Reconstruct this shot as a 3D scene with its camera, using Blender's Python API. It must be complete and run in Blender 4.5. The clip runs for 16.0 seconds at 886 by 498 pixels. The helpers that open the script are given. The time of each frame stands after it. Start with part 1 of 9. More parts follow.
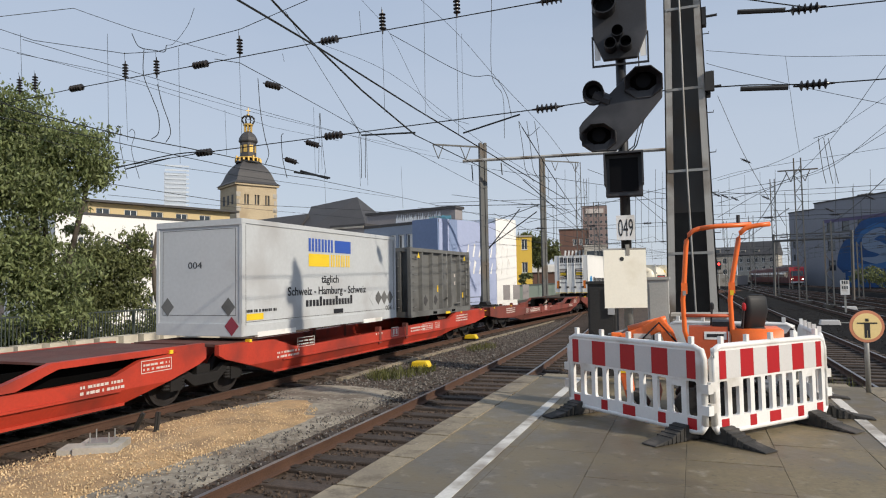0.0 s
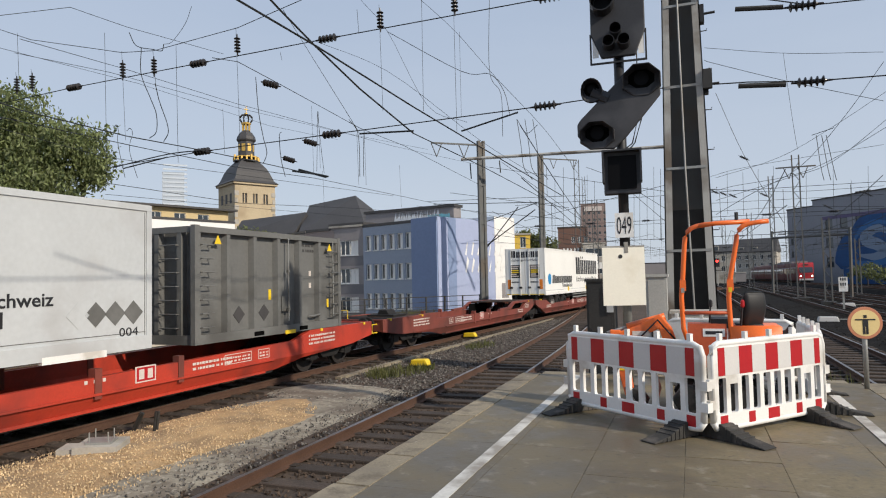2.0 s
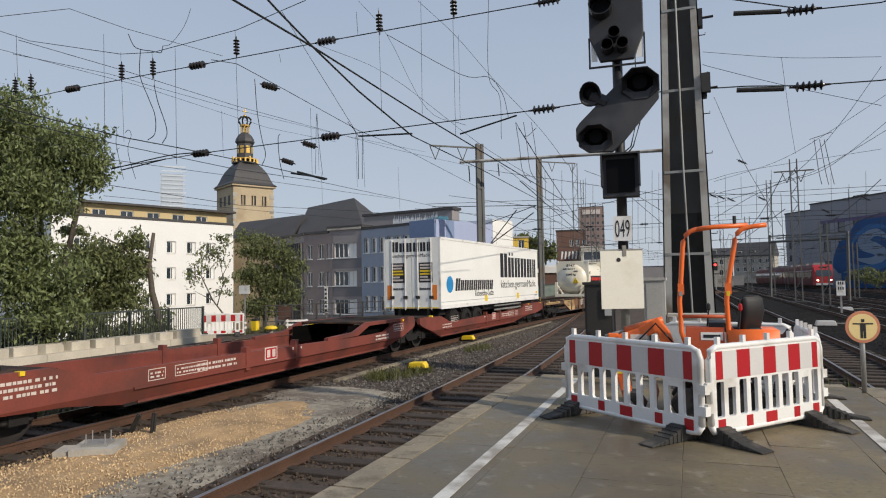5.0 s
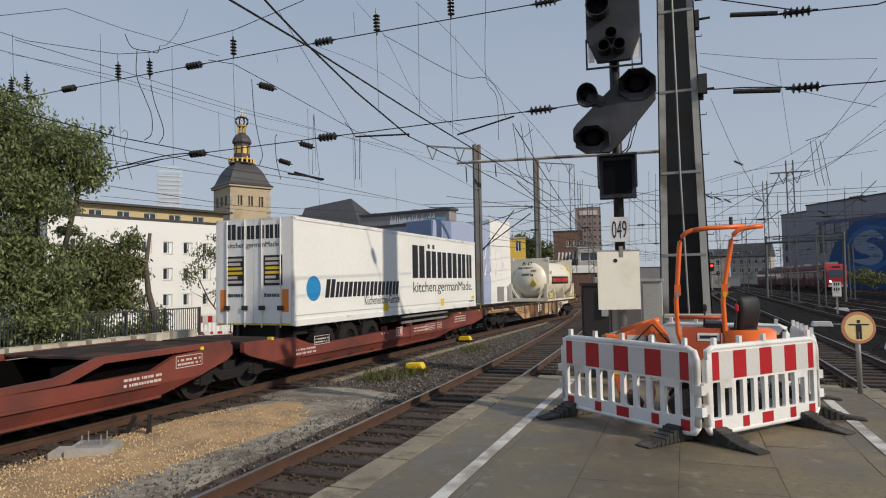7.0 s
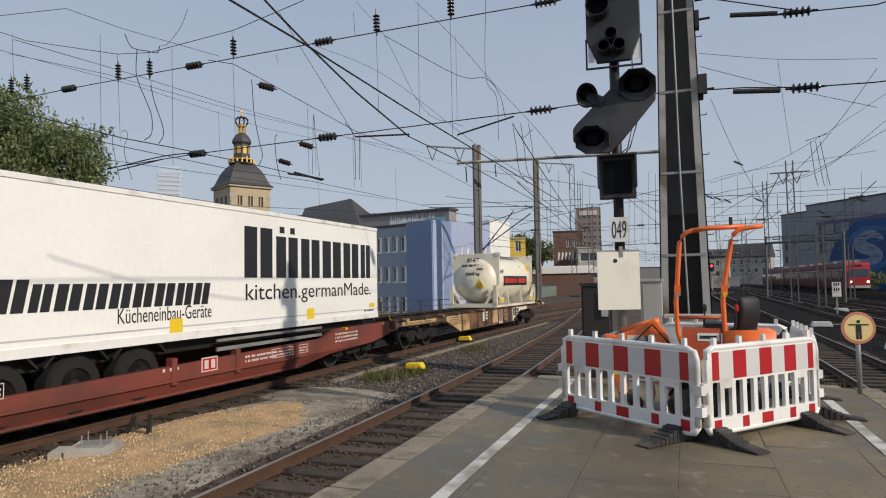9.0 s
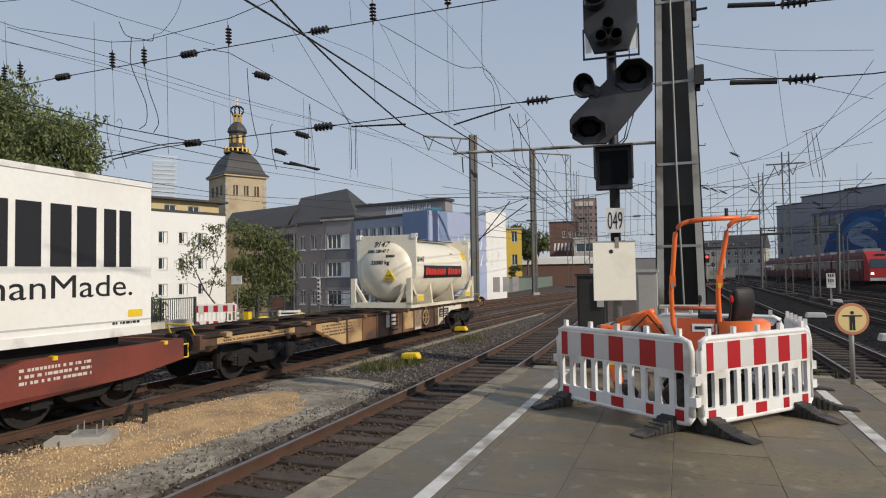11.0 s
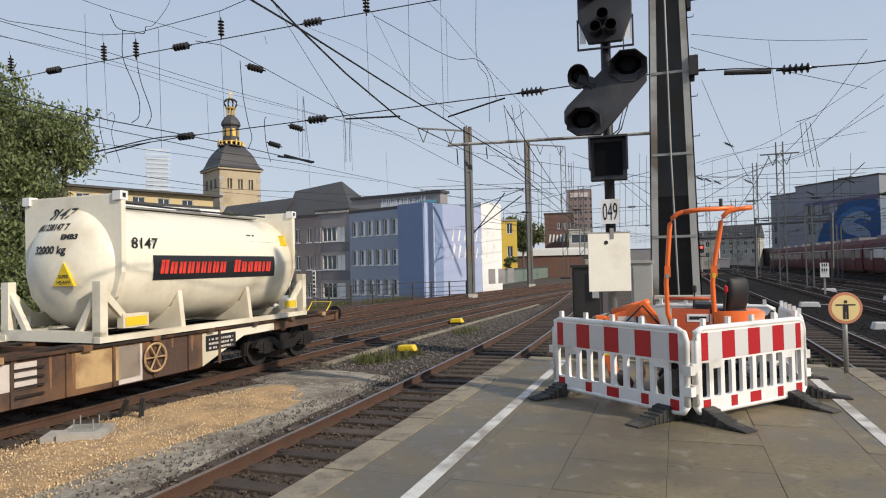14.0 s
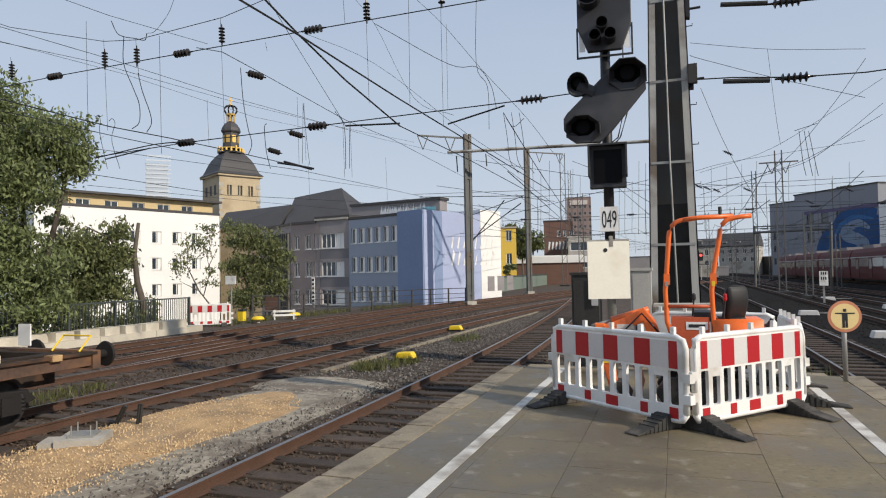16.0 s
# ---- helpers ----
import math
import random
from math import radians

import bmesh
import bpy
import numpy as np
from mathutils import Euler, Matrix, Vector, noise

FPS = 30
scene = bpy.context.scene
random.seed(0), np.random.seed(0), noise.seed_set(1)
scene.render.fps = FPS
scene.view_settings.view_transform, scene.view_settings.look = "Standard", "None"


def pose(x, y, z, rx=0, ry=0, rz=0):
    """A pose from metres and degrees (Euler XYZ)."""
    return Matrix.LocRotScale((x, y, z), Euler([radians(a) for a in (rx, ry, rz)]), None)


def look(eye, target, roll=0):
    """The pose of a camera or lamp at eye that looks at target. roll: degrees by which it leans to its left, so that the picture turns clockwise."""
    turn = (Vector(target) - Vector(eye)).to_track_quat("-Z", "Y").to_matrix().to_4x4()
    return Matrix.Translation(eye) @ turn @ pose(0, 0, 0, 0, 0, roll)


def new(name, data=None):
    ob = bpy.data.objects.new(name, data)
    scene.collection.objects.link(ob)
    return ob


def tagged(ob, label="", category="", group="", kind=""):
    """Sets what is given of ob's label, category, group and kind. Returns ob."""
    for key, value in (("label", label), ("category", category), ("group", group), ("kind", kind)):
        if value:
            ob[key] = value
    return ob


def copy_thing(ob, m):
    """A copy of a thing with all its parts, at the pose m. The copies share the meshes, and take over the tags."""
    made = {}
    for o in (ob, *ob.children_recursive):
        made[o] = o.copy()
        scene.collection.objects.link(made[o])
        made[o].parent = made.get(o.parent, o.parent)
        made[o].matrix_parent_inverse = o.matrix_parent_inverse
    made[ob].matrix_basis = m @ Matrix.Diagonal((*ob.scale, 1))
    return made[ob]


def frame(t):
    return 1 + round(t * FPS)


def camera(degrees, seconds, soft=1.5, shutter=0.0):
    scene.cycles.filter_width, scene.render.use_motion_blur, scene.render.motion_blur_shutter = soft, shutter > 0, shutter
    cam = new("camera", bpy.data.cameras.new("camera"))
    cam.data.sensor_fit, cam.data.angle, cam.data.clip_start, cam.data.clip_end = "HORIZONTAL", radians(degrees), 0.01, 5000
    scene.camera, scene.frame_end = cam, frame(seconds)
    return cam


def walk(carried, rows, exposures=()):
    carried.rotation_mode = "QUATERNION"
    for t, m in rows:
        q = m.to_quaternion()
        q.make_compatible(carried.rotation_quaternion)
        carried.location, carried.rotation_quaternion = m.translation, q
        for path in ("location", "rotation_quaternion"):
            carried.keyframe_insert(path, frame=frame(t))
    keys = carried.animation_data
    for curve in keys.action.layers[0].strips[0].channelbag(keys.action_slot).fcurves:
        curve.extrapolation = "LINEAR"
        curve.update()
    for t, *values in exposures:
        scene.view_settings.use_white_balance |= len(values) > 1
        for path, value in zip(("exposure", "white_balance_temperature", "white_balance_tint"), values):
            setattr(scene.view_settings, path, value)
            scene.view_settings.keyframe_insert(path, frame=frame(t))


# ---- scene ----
cam = camera(68.8, 16.0, soft=1.1)
PATH = [
    (0.0, pose(0, 0, 2.41, 92.90, 1.00, 21.10)),
    (0.5, pose(0, 0, 2.41, 93.04, 0.95, 21.24)),
    (1.0, pose(0, 0, 2.41, 93.03, 0.86, 21.34)),
    (1.5, pose(0, 0, 2.41, 92.91, 1.02, 21.11)),
    (2.0, pose(0, 0, 2.41, 92.74, 1.22, 20.99)),
    (2.5, pose(0, 0, 2.41, 92.54, 1.21, 21.03)),
    (3.0, pose(0, 0, 2.41, 92.48, 1.34, 20.89)),
    (3.5, pose(0, 0, 2.41, 92.55, 1.35, 20.77)),
    (4.0, pose(0, 0, 2.41, 92.78, 1.13, 20.80)),
    (6.5, pose(0, 0, 2.41, 93.04, 0.99, 20.83)),
    (7.0, pose(0, 0, 2.41, 93.03, 0.99, 20.57)),
    (7.5, pose(0, 0, 2.41, 93.03, 0.95, 20.52)),
    (8.0, pose(0, 0, 2.41, 93.10, 0.97, 20.62)),
    (8.5, pose(0, 0, 2.41, 93.11, 0.94, 20.79)),
    (9.0, pose(0, 0, 2.41, 93.04, 0.98, 20.56)),
    (11.5, pose(0, 0, 2.41, 92.11, 0.85, 20.20)),
    (12.0, pose(0, 0, 2.41, 92.21, 0.83, 20.29)),
    (12.5, pose(0, 0, 2.41, 92.28, 1.02, 20.55)),
    (13.0, pose(0, 0, 2.41, 92.04, 1.03, 20.28)),
    (13.5, pose(0, 0, 2.41, 91.70, 1.17, 20.12)),
    (14.0, pose(0, 0, 2.41, 91.48, 1.25, 19.81)),
    (14.5, pose(0, 0, 2.41, 91.48, 1.45, 20.11)),
    (15.0, pose(0, 0, 2.41, 91.45, 1.38, 19.80)),
    (15.5, pose(0, 0, 2.41, 91.73, 1.25, 19.91)),
    (16.0, pose(0, 0, 2.41, 92.10, 1.05, 19.74)),
]

walk(cam, PATH, [(0.0, -0.1), (2.0, -0.1), (4.2, -0.17), (6.3, -0.45), (7.0, -0.47), (9.0, -0.38), (11.5, -0.38), (12.4, -0.33), (13.0, -0.06), (14.5, -0.1), (16.0, -0.08)])

# ---- world and light ----
SUN_TO = Vector((0.90, -0.309, 0.543)).normalized()
world = bpy.data.worlds.new("sky")
scene.world = world
world.use_nodes = True
wn, wl = world.node_tree.nodes, world.node_tree.links
sky = wn.new("ShaderNodeTexSky")
sky.sky_type = "NISHITA"
sky.sun_disc = False
sky.sun_elevation = math.asin(SUN_TO.z)
sky.sun_rotation = math.atan2(SUN_TO.x, SUN_TO.y)
sky.air_density, sky.dust_density, sky.ozone_density = 1.2, 1.0, 3.0
# thin high haze over the clear sky, paler towards the horizon, in soft streaks
tc = wn.new("ShaderNodeTexCoord")
sep = wn.new("ShaderNodeSeparateXYZ")
wl.new(tc.outputs["Generated"], sep.inputs[0])
ramp = wn.new("ShaderNodeValToRGB")
ramp.color_ramp.elements[0].position, ramp.color_ramp.elements[0].color = 0.0, (5.05, 5.6, 6.4, 1)
ramp.color_ramp.elements[1].position, ramp.color_ramp.elements[1].color = 0.55, (3.5, 4.3, 5.7, 1)
wl.new(sep.outputs["Z"], ramp.inputs[0])
streak = wn.new("ShaderNodeTexNoise")
streak.inputs["Scale"].default_value, streak.inputs["Detail"].default_value = 2.2, 5.0
squash = wn.new("ShaderNodeMapping")
squash.inputs["Scale"].default_value = (1.0, 1.0, 4.0)
wl.new(tc.outputs["Generated"], squash.inputs["Vector"])
wl.new(squash.outputs[0], streak.inputs["Vector"])
amount = wn.new("ShaderNodeMapRange")
amount.inputs["From Min"].default_value, amount.inputs["From Max"].default_value = 0.3, 0.7
amount.inputs["To Min"].default_value, amount.inputs["To Max"].default_value = 0.84, 0.96
wl.new(streak.outputs["Fac"], amount.inputs["Value"])
haze = wn.new("ShaderNodeMix")
haze.data_type = "RGBA"
wl.new(amount.outputs[0], haze.inputs["Factor"])
wl.new(sky.outputs[0], haze.inputs["A"])
wl.new(ramp.outputs[0], haze.inputs["B"])
wn["Background"].inputs["Strength"].default_value = 0.126
wl.new(haze.outputs["Result"], wn["Background"].inputs["Color"])
sun = new("sun", bpy.data.lights.new("sun", "SUN"))
sun.data.energy, sun.data.angle, sun.data.color = 4.2, radians(1.0), (1.0, 0.9, 0.76)
sun.matrix_world = look(SUN_TO * 100, (0, 0, 0))


# ---- materials ----
def mat(name, col, rough=0.7, metal=0.0, var=0.25, scale=3.0, fine=40.0, bump=0.15, stain=None, amount=0.4, emit=None, spec=0.5, rand=0.0, ground=False):
    """Paint or mineral with large blotches, fine grain, relief, and stains of another colour."""
    m = bpy.data.materials.new(name)
    m.use_nodes = True
    nt = m.node_tree
    n, l = nt.nodes, nt.links
    b = n["Principled BSDF"]
    b.inputs["Roughness"].default_value = rough
    b.inputs["Metallic"].default_value = metal
    b.inputs["Specular IOR Level"].default_value = spec
    tc = n.new("ShaderNodeNewGeometry" if ground else "ShaderNodeTexCoord")
    where = tc.outputs["Position" if ground else "Object"]
    big, small = n.new("ShaderNodeTexNoise"), n.new("ShaderNodeTexNoise")
    for t, s in ((big, scale), (small, fine)):
        t.inputs["Scale"].default_value = s
        t.inputs["Detail"].default_value = 6.0
        l.new(where, t.inputs["Vector"])
    ramp = n.new("ShaderNodeMapRange")
    ramp.inputs["From Min"].default_value, ramp.inputs["From Max"].default_value = 0.3, 0.7
    ramp.inputs["To Min"].default_value, ramp.inputs["To Max"].default_value = 1 - var, 1 + var * 0.5
    add = n.new("ShaderNodeMath")
    add.operation = "MULTIPLY_ADD"
    add.inputs[1].default_value, add.inputs[2].default_value = 0.5, 0.0
    l.new(small.outputs["Fac"], add.inputs[0])
    half = n.new("ShaderNodeMath")
    half.operation = "MULTIPLY_ADD"
    half.inputs[1].default_value = 0.5
    l.new(big.outputs["Fac"], half.inputs[0])
    l.new(add.outputs[0], half.inputs[2])
    l.new(half.outputs[0], ramp.inputs["Value"])
    mul = n.new("ShaderNodeVectorMath")
    mul.operation = "SCALE"
    mul.inputs[0].default_value = col
    l.new(ramp.outputs[0], mul.inputs["Scale"])
    out = mul.outputs[0]
    if stain:
        st = n.new("ShaderNodeTexNoise")
        st.inputs["Scale"].default_value, st.inputs["Detail"].default_value = scale * 0.6, 8.0
        mp = n.new("ShaderNodeMapping")
        mp.inputs["Location"].default_value = (3.1, 7.7, 1.3)
        l.new(where, mp.inputs["Vector"])
        l.new(mp.outputs[0], st.inputs["Vector"])
        sr = n.new("ShaderNodeMapRange")
        sr.inputs["From Min"].default_value, sr.inputs["From Max"].default_value = 0.62 - amount * 0.3, 0.72 - amount * 0.2
        l.new(st.outputs["Fac"], sr.inputs["Value"])
        mix = n.new("ShaderNodeMix")
        mix.data_type = "RGBA"
        l.new(sr.outputs[0], mix.inputs["Factor"])
        l.new(out, mix.inputs["A"])
        mix.inputs["B"].default_value = (*stain, 1)
        out = mix.outputs["Result"]
    if rand:
        oi = n.new("ShaderNodeObjectInfo")
        rr = n.new("ShaderNodeMapRange")
        rr.inputs["To Min"].default_value, rr.inputs["To Max"].default_value = 1 - rand, 1 + rand
        l.new(oi.outputs["Random"], rr.inputs["Value"])
        m2 = n.new("ShaderNodeVectorMath")
        m2.operation = "SCALE"
        l.new(out, m2.inputs[0])
        l.new(rr.outputs[0], m2.inputs["Scale"])
        out = m2.outputs[0]
    l.new(out, b.inputs["Base Color"])
    if bump:
        bp = n.new("ShaderNodeBump")
        bp.inputs["Strength"].default_value, bp.inputs["Distance"].default_value = bump, 0.02
        l.new(small.outputs["Fac"], bp.inputs["Height"])
        l.new(bp.outputs[0], b.inputs["Normal"])
    if emit:
        b.inputs["Emission Color"].default_value = (*emit[:3], 1)
        b.inputs["Emission Strength"].default_value = emit[3]
    return m


def leaf_mat(name, col):
    m = bpy.data.materials.new(name)
    m.use_nodes = True
    n, l = m.node_tree.nodes, m.node_tree.links
    b = n["Principled BSDF"]
    b.inputs["Roughness"].default_value = 0.55
    g = n.new("ShaderNodeNewGeometry")
    r = n.new("ShaderNodeMapRange")
    r.inputs["To Min"].default_value, r.inputs["To Max"].default_value = 0.45, 1.5
    l.new(g.outputs["Random Per Island"], r.inputs["Value"])
    s = n.new("ShaderNodeVectorMath")
    s.operation = "SCALE"
    s.inputs[0].default_value = col
    l.new(r.outputs[0], s.inputs["Scale"])
    l.new(s.outputs[0], b.inputs["Base Color"])
    tr = n.new("ShaderNodeBsdfTranslucent")
    l.new(s.outputs[0], tr.inputs["Color"])
    mx = n.new("ShaderNodeMixShader")
    mx.inputs[0].default_value = 0.42
    l.new(b.outputs[0], mx.inputs[1])
    l.new(tr.outputs[0], mx.inputs[2])
    l.new(mx.outputs[0], n["Material Output"].inputs["Surface"])
    return m


def glass_mat(name, col=(0.03, 0.04, 0.05), rough=0.06):
    m = bpy.data.materials.new(name)
    m.use_nodes = True
    b = m.node_tree.nodes["Principled BSDF"]
    b.inputs["Base Color"].default_value = (*col, 1)
    b.inputs["Roughness"].default_value = rough
    b.inputs["Specular IOR Level"].default_value = 0.8
    return m


def spots(m, col, scale, lo, hi, strength=1.0, rough=None, shift=0.0):
    """Worn or spilt spots of another colour over a finished material."""
    n, l = m.node_tree.nodes, m.node_tree.links
    b = n["Principled BSDF"]
    src = b.inputs["Base Color"].links[0].from_socket
    g, mp, t, r, mx = n.new("ShaderNodeNewGeometry"), n.new("ShaderNodeMapping"), n.new("ShaderNodeTexNoise"), n.new("ShaderNodeMapRange"), n.new("ShaderNodeMix")
    mp.inputs["Location"].default_value = (shift, shift * 2.3, shift * 0.7)
    l.new(g.outputs["Position"], mp.inputs["Vector"])
    l.new(mp.outputs[0], t.inputs["Vector"])
    t.inputs["Scale"].default_value, t.inputs["Detail"].default_value, t.inputs["Roughness"].default_value = scale, 7.0, 0.62
    r.inputs["From Min"].default_value, r.inputs["From Max"].default_value, r.inputs["To Max"].default_value = lo, hi, strength
    l.new(t.outputs["Fac"], r.inputs["Value"])
    mx.data_type = "RGBA"
    l.new(r.outputs[0], mx.inputs["Factor"])
    l.new(src, mx.inputs["A"])
    mx.inputs["B"].default_value = (*col, 1)
    l.new(mx.outputs["Result"], b.inputs["Base Color"])
    if rough is not None:
        rr = n.new("ShaderNodeMapRange")
        rr.inputs["From Min"].default_value, rr.inputs["From Max"].default_value = lo, hi
        rr.inputs["To Min"].default_value, rr.inputs["To Max"].default_value = b.inputs["Roughness"].default_value, rough
        l.new(t.outputs["Fac"], rr.inputs["Value"])
        l.new(rr.outputs[0], b.inputs["Roughness"])
    return m


M_GRAVEL = mat("ballast", (0.08, 0.055, 0.038), 0.95, var=0.6, scale=1.2, fine=22, bump=1.0, stain=(0.06, 0.042, 0.03), amount=0.6)
M_STONE = mat("ballast_stone", (0.125, 0.113, 0.1), 0.9, var=0.5, scale=4, fine=30, bump=0.5)
M_SAND = mat("yellow_grit", (0.52, 0.34, 0.17), 0.95, var=0.5, scale=2.5, fine=45, bump=1.0, stain=(0.3, 0.2, 0.11), amount=0.5)
spots(M_SAND, (0.3, 0.24, 0.17), 1.6, 0.55, 0.7, 0.6, None, 5.0)
M_DIRT = mat("grey_dirt", (0.33, 0.29, 0.225), 0.95, var=0.4, scale=1.5, fine=20, bump=0.6, stain=(0.16, 0.13, 0.1), amount=0.5)
spots(M_DIRT, (0.14, 0.115, 0.085), 5.0, 0.48, 0.62, 0.75, None, 3.0)
spots(M_DIRT, (0.48, 0.44, 0.37), 9.0, 0.57, 0.66, 0.7, None, 7.0)
M_RAILTOP = mat("rail_head", (0.3, 0.27, 0.25), 0.35, 0.9, var=0.2, bump=0.02)
M_RUST = mat("rusty_rail", (0.1, 0.052, 0.033), 0.85, 0.2, var=0.4, scale=2, bump=0.3)
M_SLEEPER = mat("old_sleeper", (0.065, 0.047, 0.036), 0.9, var=0.5, scale=3, fine=30, bump=0.6, rand=0.3, ground=True)
M_SLAB = mat("paving_slab", (0.212, 0.168, 0.094), 0.62, var=0.35, scale=0.6, fine=25, bump=0.12, stain=(0.145, 0.118, 0.074), amount=0.6, rand=0.1, ground=True)
spots(M_SLAB, (0.105, 0.086, 0.058), 1.1, 0.44, 0.6, 0.8, 0.4, 4.0)
spots(M_SLAB, (0.36, 0.325, 0.26), 4.5, 0.58, 0.7, 0.42, None, 9.0)
spots(M_SLAB, (0.07, 0.06, 0.045), 12.0, 0.6, 0.68, 0.7, None, 2.0)
M_JOINT = mat("joint_sand", (0.15, 0.12, 0.075), 0.95, var=0.3)
M_COPING = mat("coping_concrete", (0.29, 0.243, 0.17), 0.85, var=0.4, scale=2, fine=40, bump=0.2, stain=(0.2, 0.17, 0.13), amount=0.4, rand=0.1, ground=True)
spots(M_COPING, (0.13, 0.105, 0.075), 3.5, 0.52, 0.66, 0.8, None, 1.0)
spots(M_COPING, (0.45, 0.41, 0.34), 9.0, 0.62, 0.7, 0.6, None, 6.0)
M_LINE = mat("line_paint", (0.62, 0.6, 0.55), 0.7, var=0.2, scale=4, fine=30, bump=0.1, stain=(0.3, 0.27, 0.23), amount=0.35)
M_CONC = mat("concrete", (0.42, 0.39, 0.34), 0.85, var=0.25, scale=1.2, fine=25, bump=0.25, stain=(0.24, 0.22, 0.18), amount=0.4)
M_WHITE = mat("white_plastic", (0.8, 0.79, 0.76), 0.4, var=0.1, scale=3, fine=50, bump=0.03, stain=(0.55, 0.52, 0.47), amount=0.25)
M_RED = mat("red_reflective", (0.42, 0.013, 0.018), 0.4, var=0.12, bump=0.02)
M_WFOIL = mat("white_reflective", (0.62, 0.6, 0.58), 0.4, var=0.08, bump=0.02)
M_RUBBER = mat("recycled_rubber", (0.035, 0.033, 0.03), 0.85, var=0.3, scale=6, bump=0.4, stain=(0.09, 0.08, 0.07), amount=0.4)
M_ORANGE = mat("orange_paint", (0.85, 0.16, 0.025), 0.38, var=0.1, scale=5, bump=0.04, stain=(0.5, 0.1, 0.03), amount=0.25)
M_ORANGED = mat("orange_red_cover", (0.5, 0.09, 0.03), 0.5, var=0.15, scale=5, bump=0.05)
M_BLACK = mat("black_plastic", (0.014, 0.014, 0.016), 0.5, var=0.3, bump=0.05)
M_SIGNAL = mat("signal_black", (0.026, 0.027, 0.032), 0.55, var=0.3, scale=2, bump=0.05, stain=(0.05, 0.05, 0.055), amount=0.35)
M_STEEL = mat("galvanised_steel", (0.36, 0.36, 0.34), 0.5, 0.5, var=0.2, scale=2, bump=0.05, stain=(0.25, 0.23, 0.2), amount=0.4)
M_MAST = mat("grey_mast_paint", (0.44, 0.43, 0.4), 0.65, 0.1, var=0.2, scale=1.2, bump=0.08, stain=(0.17, 0.14, 0.11), amount=0.45)
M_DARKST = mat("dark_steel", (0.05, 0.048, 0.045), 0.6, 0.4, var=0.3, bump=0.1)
M_WIRE = mat("oxidised_wire", (0.03, 0.033, 0.033), 0.6, 0.4, var=0.2, bump=0)
M_INSUL = mat("brown_glaze", (0.022, 0.018, 0.016), 0.3, var=0.2, bump=0)
M_DBRED = mat("bright_wagon_red", (0.47, 0.045, 0.022), 0.5, var=0.2, scale=1.5, fine=20, bump=0.06, stain=(0.26, 0.035, 0.022), amount=0.5)
M_OXRED = mat("faded_wagon_red", (0.2, 0.045, 0.03), 0.7, var=0.25, scale=1.5, fine=20, bump=0.08, stain=(0.12, 0.035, 0.025), amount=0.5)
M_BROWN = mat("rusty_brown_paint", (0.08, 0.047, 0.034), 0.8, var=0.5, scale=1.2, fine=15, bump=0.15, stain=(0.19, 0.095, 0.045), amount=0.5)
M_OCHRE = mat("ochre_patch", (0.52, 0.35, 0.17), 0.7, var=0.3, scale=2, bump=0.05, stain=(0.22, 0.12, 0.06), amount=0.4)
# bogie and wheel colours are darkened to include the shade below the sills
M_BOGIE = mat("oily_shaded_bogie", (0.014, 0.012, 0.011), 0.75, 0.2, var=0.4, scale=4, bump=0.2)
M_WHEEL = mat("wheel_steel", (0.025, 0.02, 0.018), 0.75, 0.2, var=0.3, bump=0.1)
M_LGREY = mat("light_grey_panel", (0.5, 0.52, 0.53), 0.5, var=0.1, scale=0.8, fine=12, bump=0.04, stain=(0.4, 0.4, 0.4), amount=0.35)
M_DGREY = mat("dark_grey_box", (0.145, 0.145, 0.138), 0.55, var=0.18, scale=1.0, fine=14, bump=0.05, stain=(0.09, 0.088, 0.082), amount=0.4)
M_TRAILER = mat("white_trailer_panel", (0.85, 0.84, 0.8), 0.45, var=0.08, scale=0.6, fine=10, bump=0.02, stain=(0.78, 0.76, 0.71), amount=0.3)
M_TANK = mat("cream_tank", (0.82, 0.76, 0.61), 0.35, var=0.1, scale=0.9, fine=10, bump=0.02, stain=(0.6, 0.53, 0.4), amount=0.35)
M_INK = mat("black_lettering", (0.015, 0.015, 0.018), 0.5, var=0.1, bump=0)
M_BLUE = mat("logo_blue", (0.03, 0.09, 0.4), 0.45, var=0.08, bump=0)
M_LBLUE = mat("dot_blue", (0.02, 0.25, 0.55), 0.45, var=0.08, bump=0)
M_YELLOW = mat("signal_yellow", (0.8, 0.55, 0.02), 0.5, var=0.12, bump=0.03)
M_LETRED = mat("red_lettering", (0.7, 0.05, 0.03), 0.5, var=0.08, bump=0)
M_WLET = mat("white_lettering", (0.62, 0.55, 0.5), 0.6, var=0.2, bump=0)
M_AMBER = mat("amber_reflector", (0.8, 0.22, 0.02), 0.35, var=0.1, bump=0)
M_GLASS = glass_mat("window_glass")
M_LENS = mat("dark_lens", (0.004, 0.004, 0.005), 0.5, var=0.1, bump=0, spec=0.1)
M_BARK = mat("bark", (0.11, 0.09, 0.07), 0.9, var=0.4, scale=4, bump=0.6)
M_LEAF = leaf_mat("leaf_green", (0.2, 0.235, 0.095))
M_LEAF2 = leaf_mat("leaf_dark_green", (0.17, 0.19, 0.075))
M_GRASS = leaf_mat("grass_green", (0.12, 0.125, 0.04))
M_PLASTER = mat("white_plaster", (0.8, 0.79, 0.76), 0.85, var=0.08, scale=0.3, fine=6, bump=0.05)
M_YPLASTER = mat("yellow_plaster", (0.56, 0.44, 0.24), 0.85, var=0.12, scale=0.3, fine=6, bump=0.05)
